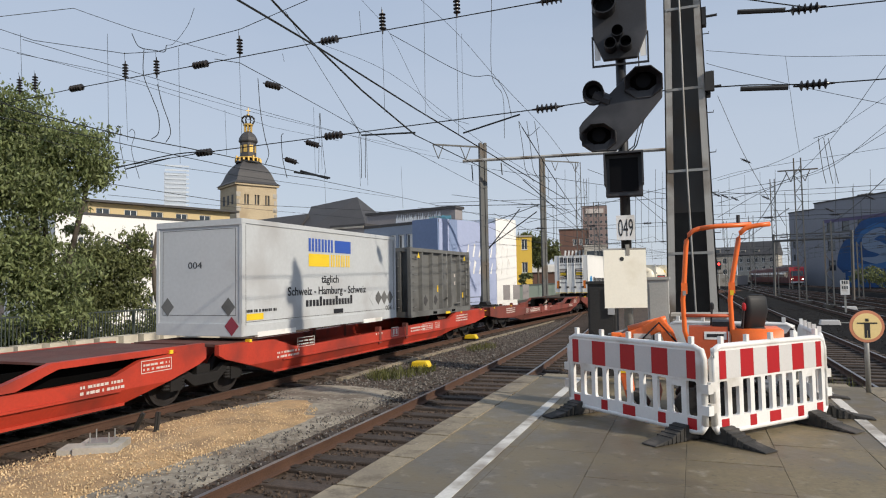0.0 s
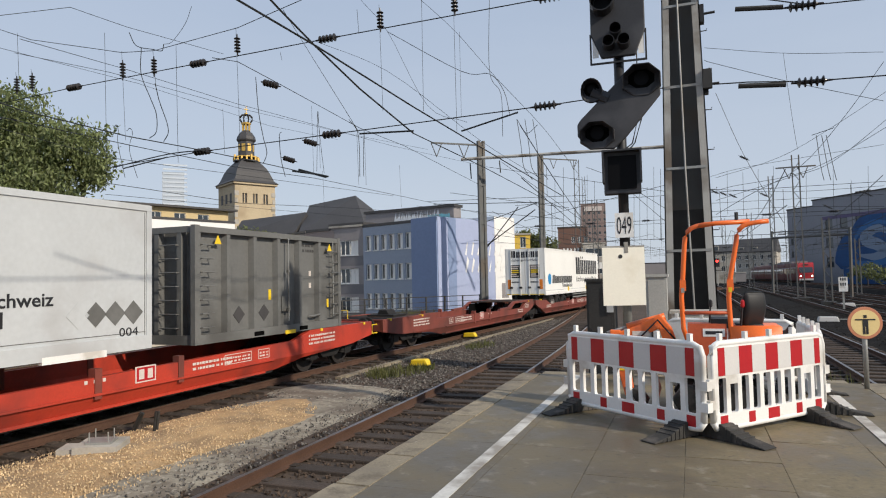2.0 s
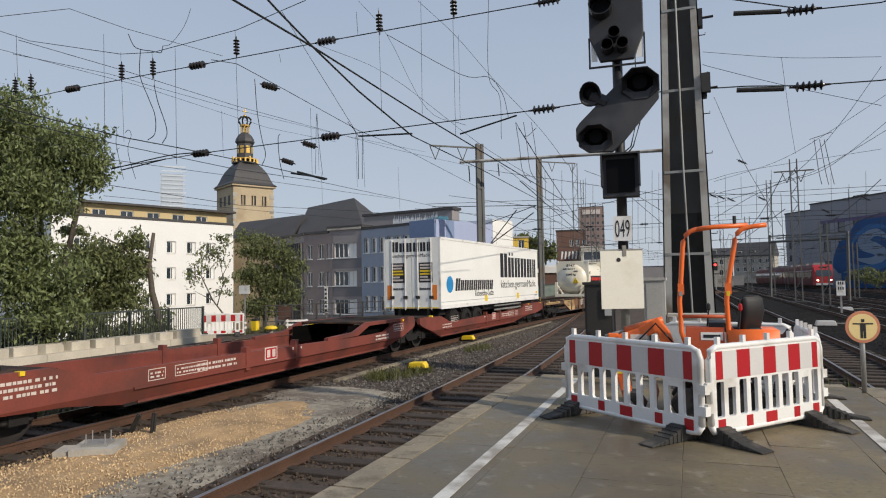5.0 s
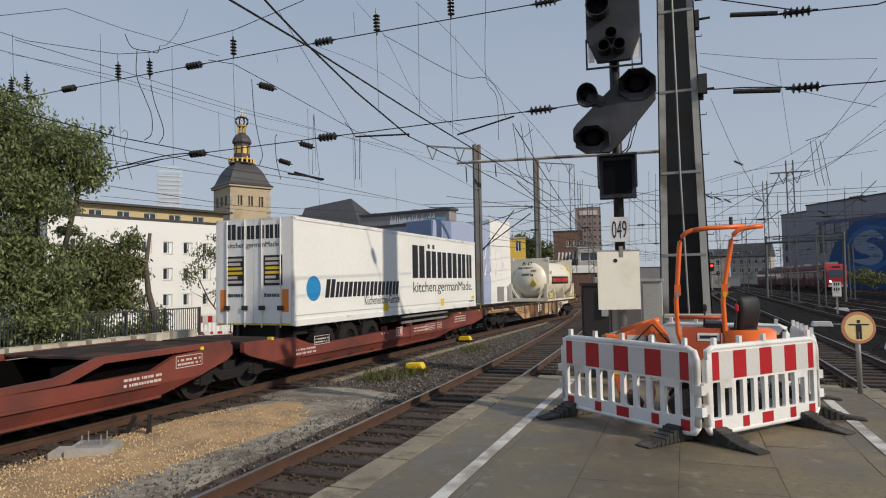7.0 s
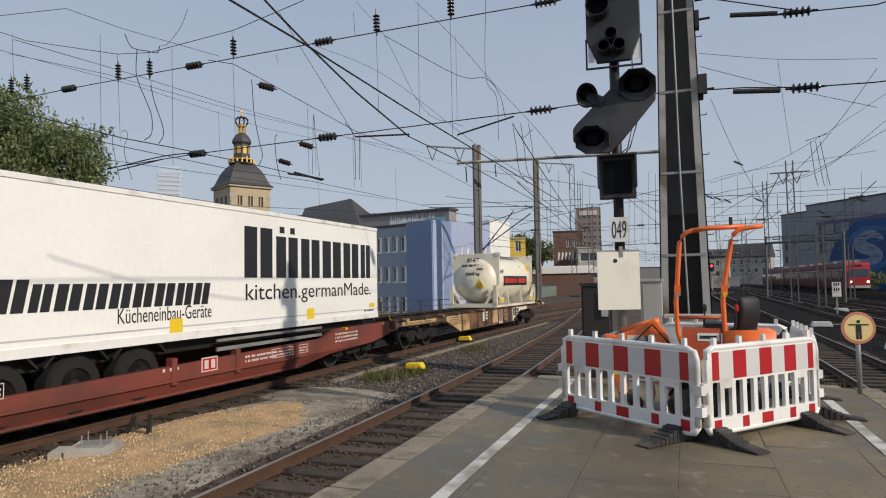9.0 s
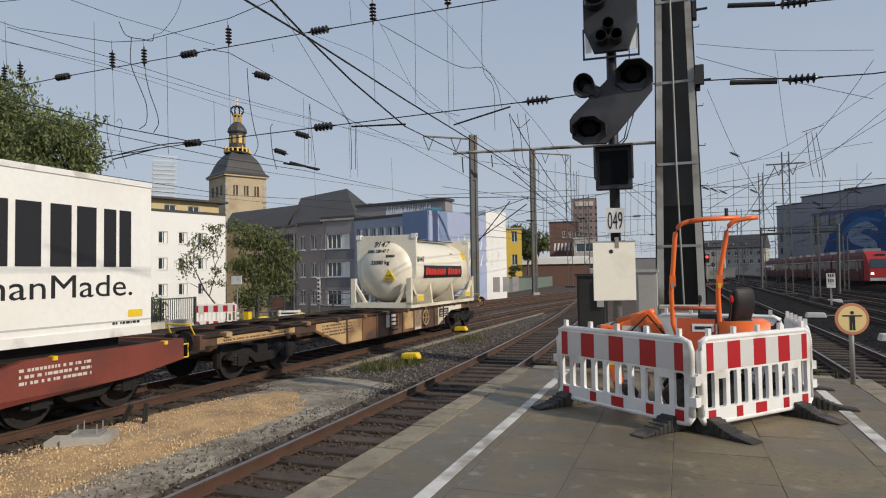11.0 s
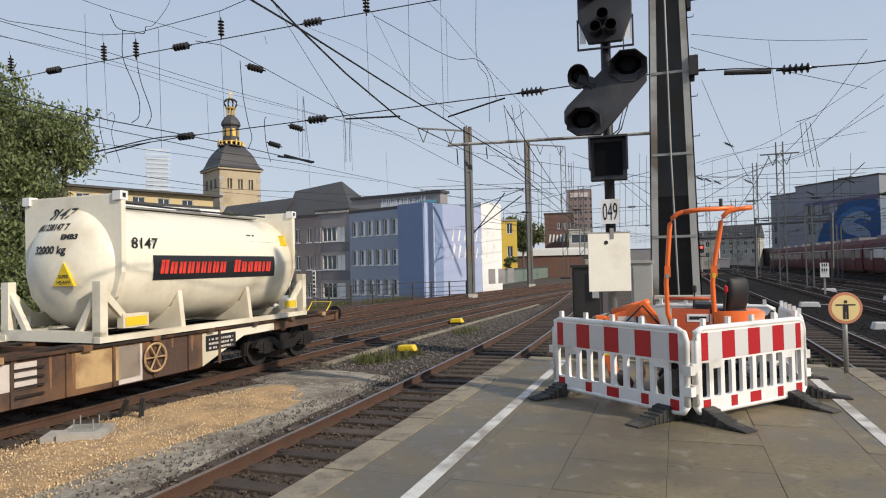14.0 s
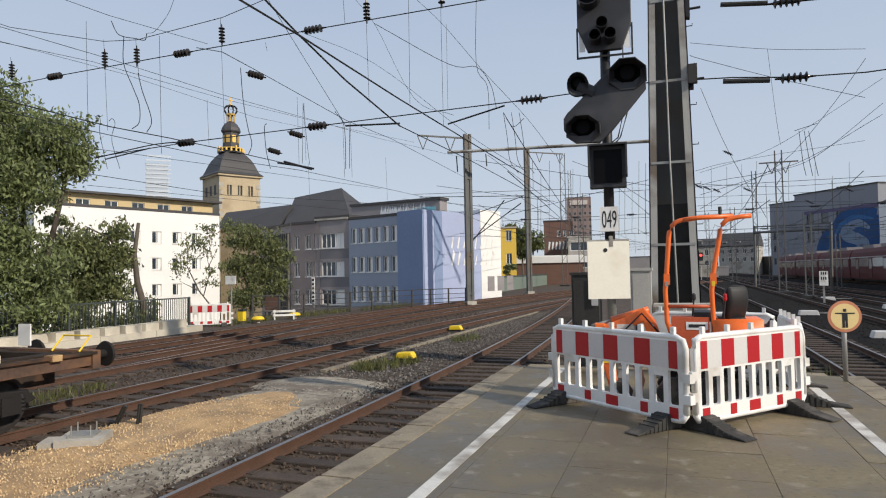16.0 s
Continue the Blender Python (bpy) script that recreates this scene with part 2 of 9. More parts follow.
M_SANDST = mat("tower_sandstone", (0.48, 0.39, 0.26), 0.9, var=0.2, scale=0.4, fine=4, bump=0.2, stain=(0.36, 0.28, 0.18), amount=0.4)
M_SLATE = mat("slate_roof", (0.055, 0.052, 0.052), 0.6, var=0.25, scale=0.5, fine=5, bump=0.2)
M_GOLD = mat("gilding", (0.62, 0.4, 0.1), 0.45, 0.4, var=0.2, bump=0.05)
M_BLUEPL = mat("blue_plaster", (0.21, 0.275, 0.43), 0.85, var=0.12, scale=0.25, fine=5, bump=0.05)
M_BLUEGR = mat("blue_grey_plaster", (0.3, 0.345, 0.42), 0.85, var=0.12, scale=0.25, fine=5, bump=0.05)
# lighter blue for the flank, with its sunlight put into the colour
M_PALEBL = mat("sunlit_blue_plaster", (0.36, 0.41, 0.58), 0.85, var=0.08, scale=0.25, fine=5, bump=0.05)
M_GREYPL = mat("grey_plaster", (0.27, 0.25, 0.25), 0.85, var=0.15, scale=0.3, fine=5, bump=0.05)
M_BRICK = mat("brown_brick", (0.16, 0.088, 0.066), 0.9, var=0.25, scale=0.4, fine=6, bump=0.2)
M_YHOUSE = mat("house_yellow", (0.75, 0.5, 0.08), 0.85, var=0.1, bump=0.03)
M_RAILGRN = mat("grey_green_railing", (0.06, 0.074, 0.068), 0.6, 0.2, var=0.2, bump=0.05)
M_MURAL = mat("mural_blue", (0.02, 0.08, 0.22), 0.8, var=0.3, scale=0.2, fine=3, bump=0.02, stain=(0.02, 0.05, 0.16), amount=0.5)
M_MURALW = mat("mural_pale", (0.2, 0.26, 0.35), 0.8, var=0.15, bump=0.02)
M_MURALM = mat("mural_mid_blue", (0.04, 0.14, 0.33), 0.8, var=0.25, scale=0.3, bump=0.02)
M_MURALP = mat("mural_violet", (0.12, 0.1, 0.19), 0.8, var=0.25, scale=0.3, bump=0.02)
# facade grey, darkened to include the shade this side stands in
M_FACADE = mat("facade_grey_in_shade", (0.25, 0.258, 0.285), 0.8, var=0.12, scale=0.15, fine=3, bump=0.03)
# darker copy of the train red, with the shade on the cars put in
M_TRAINDK = mat("shaded_train_red", (0.1, 0.018, 0.018), 0.65, var=0.3, scale=0.6, bump=0.02, spec=0.3)
M_TRAINRED = mat("train_red", (0.4, 0.014, 0.018), 0.55, var=0.25, scale=0.6, bump=0.02)
M_LAMPON = mat("headlamp", (0.9, 0.85, 0.7), 0.3, var=0, bump=0, emit=(1, 0.9, 0.65, 6.0))
M_LAMPRED = mat("red_signal_lamp", (0.6, 0.02, 0.02), 0.3, var=0, bump=0, emit=(1, 0.05, 0.04, 4.0))
M_HIGH = mat("pale_tower_block", (0.4, 0.45, 0.51), 0.7, var=0.08, scale=0.05, fine=0.6, bump=0)
M_HIGHB = mat("tower_block_band", (0.52, 0.57, 0.62), 0.7, var=0.1, scale=0.1, fine=1.0, bump=0)
# yard sleepers in near-black, which carries the shade over the yard
M_SHADEWOOD = mat("shaded_sleeper", (0.022, 0.018, 0.015), 0.95, var=0.5, scale=3, fine=30, bump=0.6, ground=True, spec=0.15)
M_SIGNY = mat("sign_yellow", (0.78, 0.6, 0.27), 0.45, var=0.1, bump=0.02)
M_SIGNR = mat("sign_faded_red", (0.55, 0.22, 0.12), 0.45, var=0.1, bump=0.02)
M_GRAFF = mat("spray_pale", (0.78, 0.8, 0.82), 0.8, var=0.1, bump=0)
M_PALECON = mat("pale_concrete", (0.55, 0.5, 0.41), 0.85, var=0.2, scale=1.2, fine=20, bump=0.2, stain=(0.4, 0.36, 0.29), amount=0.35)
# near-black put in for the shade deep inside hoods, openings and pockets
M_INNER = mat("matt_black_inner_shade", (0.003, 0.003, 0.003), 0.9, var=0.1, bump=0, spec=0.05)
M_DECK = mat("worn_deck_plate", (0.042, 0.033, 0.028), 0.95, 0.0, spec=0.12, var=0.4, scale=3, bump=0.2, stain=(0.1, 0.055, 0.035), amount=0.4)
M_REDDECK = mat("worn_red_deck", (0.11, 0.038, 0.028), 0.85, 0.1, var=0.4, scale=3, bump=0.2, stain=(0.1, 0.05, 0.04), amount=0.5)
# ballast colour with the yard's shade painted in
M_YARD = mat("shaded_yard_ballast", (0.016, 0.0145, 0.0135), 0.95, spec=0.08, var=0.6, scale=1.0, fine=20, bump=0.9, stain=(0.02, 0.018, 0.016), amount=0.5)
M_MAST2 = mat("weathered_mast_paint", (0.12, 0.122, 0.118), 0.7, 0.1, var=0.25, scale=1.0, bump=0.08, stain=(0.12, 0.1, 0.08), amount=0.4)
M_DKGREY = mat("dark_grey_plaster", (0.17, 0.165, 0.175), 0.85, var=0.12, scale=0.3, fine=5, bump=0.05)
M_RUSTRUN = mat("orange_rust", (0.24, 0.12, 0.055), 0.9, var=0.4, scale=4, bump=0.1)
M_SEAT = mat("black_vinyl", (0.008, 0.008, 0.009), 0.6, var=0.2, bump=0.05)


# ---- mesh helpers ----
def thing(name, label, category, group="", kind="", at=None):
    return tagged(new(name), label, category, group, kind) if at is None else _at(tagged(new(name), label, category, group, kind), at)


def _at(ob, m):
    ob.matrix_world = m
    return ob


def part(name, bm, material, parent=None, label="", bevel=0.0, smooth=False):
    me = bpy.data.meshes.new(name)
    if bevel:
        bmesh.ops.bevel(bm, geom=[e for e in bm.edges if len(e.link_faces) == 2 and e.calc_face_angle(0) > 0.6], offset=bevel, segments=2, affect="EDGES", profile=0.5)
    bm.normal_update()
    bm.to_mesh(me)
    bm.free()
    for m in material if isinstance(material, (list, tuple)) else [material]:
        me.materials.append(m)
    if smooth:
        for p in me.polygons:
            p.use_smooth = True
    ob = new(name, me)
    if parent:
        ob.parent = parent
    if label:
        tagged(ob, label)
    return ob


def box(bm, x0, x1, y0, y1, z0, z1, mi=0):
    vs = [bm.verts.new((x, y, z)) for z in (z0, z1) for x, y in ((x0, y0), (x1, y0), (x1, y1), (x0, y1))]
    for f in ((3, 2, 1, 0), (4, 5, 6, 7), (0, 1, 5, 4), (1, 2, 6, 5), (2, 3, 7, 6), (3, 0, 4, 7)):
        bm.faces.new([vs[i] for i in f]).material_index = mi
    return bm


def boxes(*rows):
    bm = bmesh.new()
    for r in rows:
        box(bm, *r)
    return bm


def tube(bm, points, r, sides=8, caps=True, r2=None):
    """A round bar along a chain of points."""
    pts = [Vector(p) for p in points]
    rings = []
    for i, p in enumerate(pts):
        d = (pts[min(i + 1, len(pts) - 1)] - pts[max(i - 1, 0)]).normalized()
        u = d.cross(Vector((0, 0, 1)) if abs(d.z) < 0.95 else Vector((1, 0, 0))).normalized()
        v = d.cross(u)
        rr = r if r2 is None else r + (r2 - r) * i / max(1, len(pts) - 1)
        rings.append([bm.verts.new(p + (u * math.cos(a) + v * math.sin(a)) * rr) for a in (2 * math.pi * k / sides for k in range(sides))])
    for a, b in zip(rings, rings[1:]):
        for k in range(sides):
            bm.faces.new((a[k], a[(k + 1) % sides], b[(k + 1) % sides], b[k]))
    if caps:
        bm.faces.new(rings[0][::-1])
        bm.faces.new(rings[-1])
    return bm


def lathe(bm, profile, axis="z", sides=24, at=(0, 0, 0)):
    """profile: (radius, height) pairs, turned about an axis through at."""
    rings = []
    for r, h in profile:
        ring = []
        for k in range(sides):
            a = 2 * math.pi * k / sides
            c, s = r * math.cos(a), r * math.sin(a)
            p = {"z": (c, s, h), "y": (c, h, -s), "x": (h, c, s)}[axis]
            ring.append(bm.verts.new(Vector(p) + Vector(at)))
        rings.append(ring)
    for a, b in zip(rings, rings[1:]):
        for k in range(sides):
            bm.faces.new((a[k], a[(k + 1) % sides], b[(k + 1) % sides], b[k]))
    bm.faces.new(rings[0][::-1])
    bm.faces.new(rings[-1])
    return bm


def prism(bm, outline, axis, a, b):
    """outline: 2D points; extruded along an axis from a to b. axis x: (y, z); y: (x, z); z: (x, y)."""
    def at(p, h):
        return {"x": (h, p[0], p[1]), "y": (p[0], h, p[1]), "z": (p[0], p[1], h)}[axis]
    lo = [bm.verts.new(at(p, a)) for p in outline]
    hi = [bm.verts.new(at(p, b)) for p in outline]
    n = len(outline)
    faces = [bm.faces.new(lo[::-1]), bm.faces.new(hi)]
    for k in range(n):
        faces.append(bm.faces.new((lo[k], lo[(k + 1) % n], hi[(k + 1) % n], hi[k])))
    bmesh.ops.recalc_face_normals(bm, faces=faces)
    return bm


def letters(text, size, material, parent, m, name="lettering", align="LEFT", width=0.0, bold=0.0, label=""):
    """Raised lettering in the built-in font, as a mesh in its thing's space; m maps the text's plane (x right, y up)."""
    cu = bpy.data.curves.new(name, "FONT")
    cu.body, cu.size, cu.align_x, cu.extrude, cu.offset = text, size, align, 0.002, bold
    cu.resolution_u = 3
    tmp = bpy.data.objects.new(name, cu)
    scene.collection.objects.link(tmp)
    me = bpy.data.meshes.new_from_object(tmp.evaluated_get(bpy.context.evaluated_depsgraph_get()))
    bpy.data.objects.remove(tmp)
    if width:
        xs = [v.co.x for v in me.vertices]
        k = width / (max(xs) - min(xs))
        for v in me.vertices:
            v.co.x *= k
    me.transform(m)
    me.materials.clear()
    me.materials.append(material)
    ob = new(name, me)
    ob.parent = parent
    if label:
        tagged(ob, label)
    return ob


def side_plane(x, y, z):
    """Text plane on a face that looks to +x: text runs to +y."""
    return Matrix.Translation((x, y, z)) @ Matrix(((0, 0, 1, 0), (1, 0, 0, 0), (0, 1, 0, 0), (0, 0, 0, 1)))


def end_plane(x, y, z):
    """Text plane on a face that looks to -y: text runs to +x."""
    return pose(x, y, z, 90, 0, 0)


# ---- ground ----
def track_x(y):
    return -10.87 + 0.00115 * max(0.0, y - 4) ** 2


def near_x(y):
    return -4.62 - 0.0012 * max(0.0, y - 4) ** 2 if y < 45 else near_x(44.99) - 0.098 * (y - 45)


def second_x(y):
    return -15.1 + 0.0013 * max(0.0, y - 8) ** 2


def third_x(y):
    return -18.75 + 0.0016 * max(0.0, y - 12) ** 2


def edge_x(y):
    """The edge of the railway embankment, above the street."""
    return np.interp(y, [-60, 18, 24, 36, 55, 75, 130, 900], [-23.4, -23.4, -23.6, -26.0, -21.6, -20.6, -26.0, -130.0])


def build_ground():
    bm = bmesh.new()
    ys = list(np.concatenate([np.linspace(-80, 80, 81), np.array([100, 130, 180, 260, 400, 700, 1200, 2500])]))
    rows = []
    for y in ys:
        e = float(edge_x(y))
        xs = [-2500, -600, -200, e - 60, e - 20, e - 1.0, e, e + 4, -9, -3.5, 4, 12, 30, 80, 250, 800, 2500]
        zs = [-6, -6, -6, -6, -6, -6, -0.22, -0.22, -0.2, -0.2, -0.2, -0.2, -0.2, -0.2, -0.2, -0.2, -0.2]
        rows.append([bm.verts.new((x, y, z)) for x, z in zip(sorted(xs[:7]) + xs[7:], zs)])
    for a, b in zip(rows, rows[1:]):
        for k in range(len(a) - 1):
            bm.faces.new((a[k], a[k + 1], b[k + 1], b[k]))
    tagged(part("ground", bm, M_GRAVEL), "dark ballast ground of the railway yard", "ground", kind="structure")


build_ground()


def rail_mesh(bm, fx, off, y0, y1, step=1.0):
    n = max(2, int((y1 - y0) / step))
    prof = ((-0.07, -0.16), (0.07, -0.16), (0.07, -0.145), (0.012, -0.12), (0.012, -0.045), (0.036, -0.035), (0.036, 0.0), (-0.036, 0.0), (-0.036, -0.035), (-0.012, -0.045), (-0.012, -0.12), (-0.07, -0.145))
    rings = []
    for i in range(n + 1):
        y = y0 + (y1 - y0) * i / n
        c = fx(y) + off
        rings.append([bm.verts.new((c + p[0], y, p[1])) for p in prof])
    for a, b in zip(rings, rings[1:]):
        for k in range(len(prof)):
            f = bm.faces.new((a[k], a[(k + 1) % len(prof)], b[(k + 1) % len(prof)], b[k]))
            f.material_index = 1 if k in (6,) else 0
    return bm


SLEEPER_ME = None


def sleeper_mesh():
    bm = boxes((-1.3, 1.3, -0.13, 0.13, -0.3, -0.15))
    bmesh.ops.bevel(bm, geom=bm.edges[:], offset=0.012, segments=1, affect="EDGES")
    for x in (-0.75, 0.75):
        box(bm, x - 0.17, x + 0.17, -0.075, 0.075, -0.152, -0.135)
    me = bpy.data.meshes.new("sleeper")
    bm.to_mesh(me)
    bm.free()
    me.materials.append(M_SLEEPER)
    return me


def build_track(name, fx, y0, y1, label, pieces=0.0, step=0.65, wood=None):
    root = tagged(new(name), label, "railway track", kind="structure")
    for off in (-0.753, 0.753):
        part("rail", rail_mesh(bmesh.new(), fx, off, y0, y1, 2.0), [M_RUST, M_RAILTOP], root)
    global SLEEPER_ME
    if SLEEPER_ME is None:
        SLEEPER_ME = sleeper_mesh()
    rest = bmesh.new()
    n = int((y1 - y0) / step)
    for i in range(n):
        y = y0 + (i + 0.5) * step
        if y < pieces and y > 0:
            s = new("sleeper", SLEEPER_ME)
            s.parent = root
            s.matrix_basis = pose(fx(y) + random.uniform(-0.03, 0.03), y + random.uniform(-0.03, 0.03), random.uniform(-0.008, 0.004), 0, 0, math.degrees(math.atan((fx(y - 0.5) - fx(y + 0.5)))) + random.uniform(-1, 1))
        else:
            box(rest, fx(y) - 1.3, fx(y) + 1.3, y - 0.13, y + 0.13, -0.3, -0.15)
    if rest.verts:
        tagged(part("sleepers", rest, wood or M_SLEEPER, root), kind="stuff")
    return root


build_track("track_platform", near_x, -12, 60, "rusty platform track with old wooden sleepers", 40)
build_track("track_freight", track_x, -14, 130, "rusty through track that carries the freight train", 55)
build_track("track_second", second_x, -14, 130, "rusty running track beyond the freight train", 60)
build_track("track_third", third_x, 4, 130, "rusty running track along the concrete kerb", 60)


def crossover(y):
    """Leads from the second track over to the third."""
    u = min(1.0, max(0.0, (y - 9) / 34))
    u = u * u * (3 - 2 * u)
    return second_x(y) * (1 - u) + third_x(y) * u


build_track("track_crossover", crossover, 11, 41, "rusty crossover track between the running tracks", 41)


# ---- platform ----
PZ = 0.62


def build_platform():
    root = tagged(new("platform"), "station platform end paved with worn grey-brown slabs", "platform", kind="structure")
    part("base", boxes((-2.98, 2.72, -14, 12.15, -0.25, PZ - 0.05)), M_CONC, root)
    part("joint_bed", boxes((-2.7, 2.45, -13.9, 12.05, PZ - 0.05, PZ - 0.008)), M_JOINT, root)
    for x in (-2.06, 1.8):
        part("white_line", boxes((x, x + 0.13, -13.8, 12.0, PZ + 0.001, PZ + 0.006)), M_LINE, root, "worn white painted safety line")
    return root


platform = build_platform()


def build_barrier(at, length=1.86, label="red and white plastic construction barrier on rubber feet", upright=True):
    """Panel in its own x z plane, from x=0 to x=length, front towards -y."""
    root = tagged(new("construction_barrier"), label, "barrier", "construction barriers")
    root.matrix_world = at
    L, z0, z1, t = length, 0.09, 1.05, 0.025
    bm = bmesh.new()
    # frame: rounded outline made of bars
    tube(bm, [(0.05, 0, z0 + 0.1), (0.1, 0, z0 + 0.03), (0.2, 0, z0 + 0.02), (L - 0.2, 0, z0 + 0.02), (L - 0.1, 0, z0 + 0.03), (L - 0.05, 0, z0 + 0.1)], 0.035)
    tube(bm, [(0.05, 0, z0 + 0.1), (0.04, 0, z1 - 0.15), (0.07, 0, z1 - 0.06), (0.16, 0, z1 - 0.02), (L - 0.16, 0, z1 - 0.02), (L - 0.07, 0, z1 - 0.06), (L - 0.04, 0, z1 - 0.15), (L - 0.05, 0, z0 + 0.1)], 0.035)
    part("frame", bm, M_WHITE, root, smooth=True)
    part("top_board", boxes((0.06, L - 0.06, -t, t, 0.655, z1 - 0.03)), M_WHITE, root, bevel=0.008)
    part("bottom_board", boxes((0.08, L - 0.08, -t, t, z0 + 0.03, 0.27)), M_WHITE, root, bevel=0.008)
    n = 10
    for k in range(n + 1):
        x = 0.1 + (L - 0.2) * k / n
        pitch, ws, za, zb = (L - 0.2) / n, 0.034, 0.25, 0.675
        hw = pitch / 2 - ws
        arc = [(pitch / 2 - hw * math.sin(math.pi / 10 * q), 0.75 * hw * (1 - math.cos(math.pi / 10 * q))) for q in range(6)]
        side = [(a, za + b) for a, b in arc] + [(a, zb - b) for a, b in reversed(arc)]
        lim_lo, lim_hi = (0.0 if k == 0 else -1), (0.0 if k == n else 1)
        out = [(x + (a if lim_hi else min(a, ws)), z) for a, z in side] + [(x - (a if lim_lo else min(a, ws)), z) for a, z in reversed(side)]
        part("slat", prism(bmesh.new(), out, "y", -t * 0.85, t * 0.85), M_WHITE, root)
    for k in (1, 8):
        x0, x1 = 0.1 + (L - 0.2) * k / n, 0.1 + (L - 0.2) * (k + 1) / n
        part("web", boxes((x0, x1, -t * 0.8, t * 0.8, 0.58, 0.665)), M_WHITE, root)
    edges = [0.13 + (L - 0.26) * u for u in (0, 0.06, 0.19, 0.31, 0.44, 0.56, 0.69, 0.81, 0.94, 1)]
    for i in range(len(edges) - 1):
        part("stripe", boxes((edges[i], edges[i + 1] - 0.004, -t - 0.004, -t + 0.001, 0.68, 0.985)), M_RED if i % 2 == 0 else M_WFOIL, root, "red reflective stripe" if i % 2 == 0 else "pale reflective stripe")
    for x, w in ((0.14, 0.12), (L * 0.29, 0.11), (L * 0.5 - 0.1, 0.2), (L * 0.7, 0.11), (L - 0.26, 0.12)):
        part("stripe", boxes((x, x + w, -t - 0.004, -t + 0.001, 0.13, 0.25)), M_RED, root, "red reflective stripe")
    for k in range(5):
        x = 0.2 + (L - 0.4) * k / 4
        bm = boxes((x - 0.025, x + 0.025, -0.022, 0.022, z1 - 0.01, z1 + 0.09))
        part("peg", bm, M_WHITE, root, bevel=0.012)
    for z in (0.33, 0.56):
        part("hook", boxes((-0.035, 0.06, -0.04, 0.04, z, z + 0.1)), M_WHITE, root, bevel=0.012)
        part("hook", boxes((L - 0.06, L + 0.035, -0.04, 0.04, z - 0.02, z + 0.08)), M_WHITE, root, bevel=0.012)
    for x in (0.2, L - 0.34):
        foot = bmesh.new()
        prism(foot, [(-0.56, 0), (0.56, 0), (0.56, 0.015), (0.33, 0.055), (0.16, 0.12), (0.06, 0.17), (-0.06, 0.17), (-0.16, 0.12), (-0.33, 0.055), (-0.56, 0.015)], "x", x - 0.1, x + 0.1)
        f = part("foot", foot, M_RUBBER, root, "black rubber foot", bevel=0.01)
        for s in (-1, 1):
            for k in range(6):
                y = s * (0.1 + 0.065 * k)
                part("rib", boxes((x - 0.108, x + 0.108, y - 0.012, y + 0.012, 0.004, max(0.025, 0.145 - 0.42 * (abs(y) - 0.12)))), M_RUBBER, f)
    return root


def heading(a, b):
    return math.degrees(math.atan2(b[1] - a[1], b[0] - a[0]))


C_NEAR, C_LEFT, C_RIGHT, C_BACK = (0.09, 7.57), (-1.64, 8.98), (1.48, 9.22), (1.5, 11.28)
build_barrier(pose(C_LEFT[0], C_LEFT[1], PZ, 0, 0, heading(C_LEFT, C_NEAR)), 2.26)
build_barrier(pose(C_NEAR[0] + 0.04, C_NEAR[1] + 0.02, PZ, 0, 0, heading(C_NEAR, C_RIGHT)), 2.12)
build_barrier(pose(C_RIGHT[0], C_RIGHT[1] + 0.06, PZ, 0, 0, heading(C_RIGHT, C_BACK)), 2.0)
build_barrier(pose(C_BACK[0], C_BACK[1] + 0.1, PZ, 0, 0, 168), 2.0)


# ---- signal ----
M_PANEL = mat("cream_enamel", (0.84, 0.8, 0.68), 0.5, var=0.06, scale=3, fine=30, bump=0.02, stain=(0.74, 0.69, 0.56), amount=0.25)

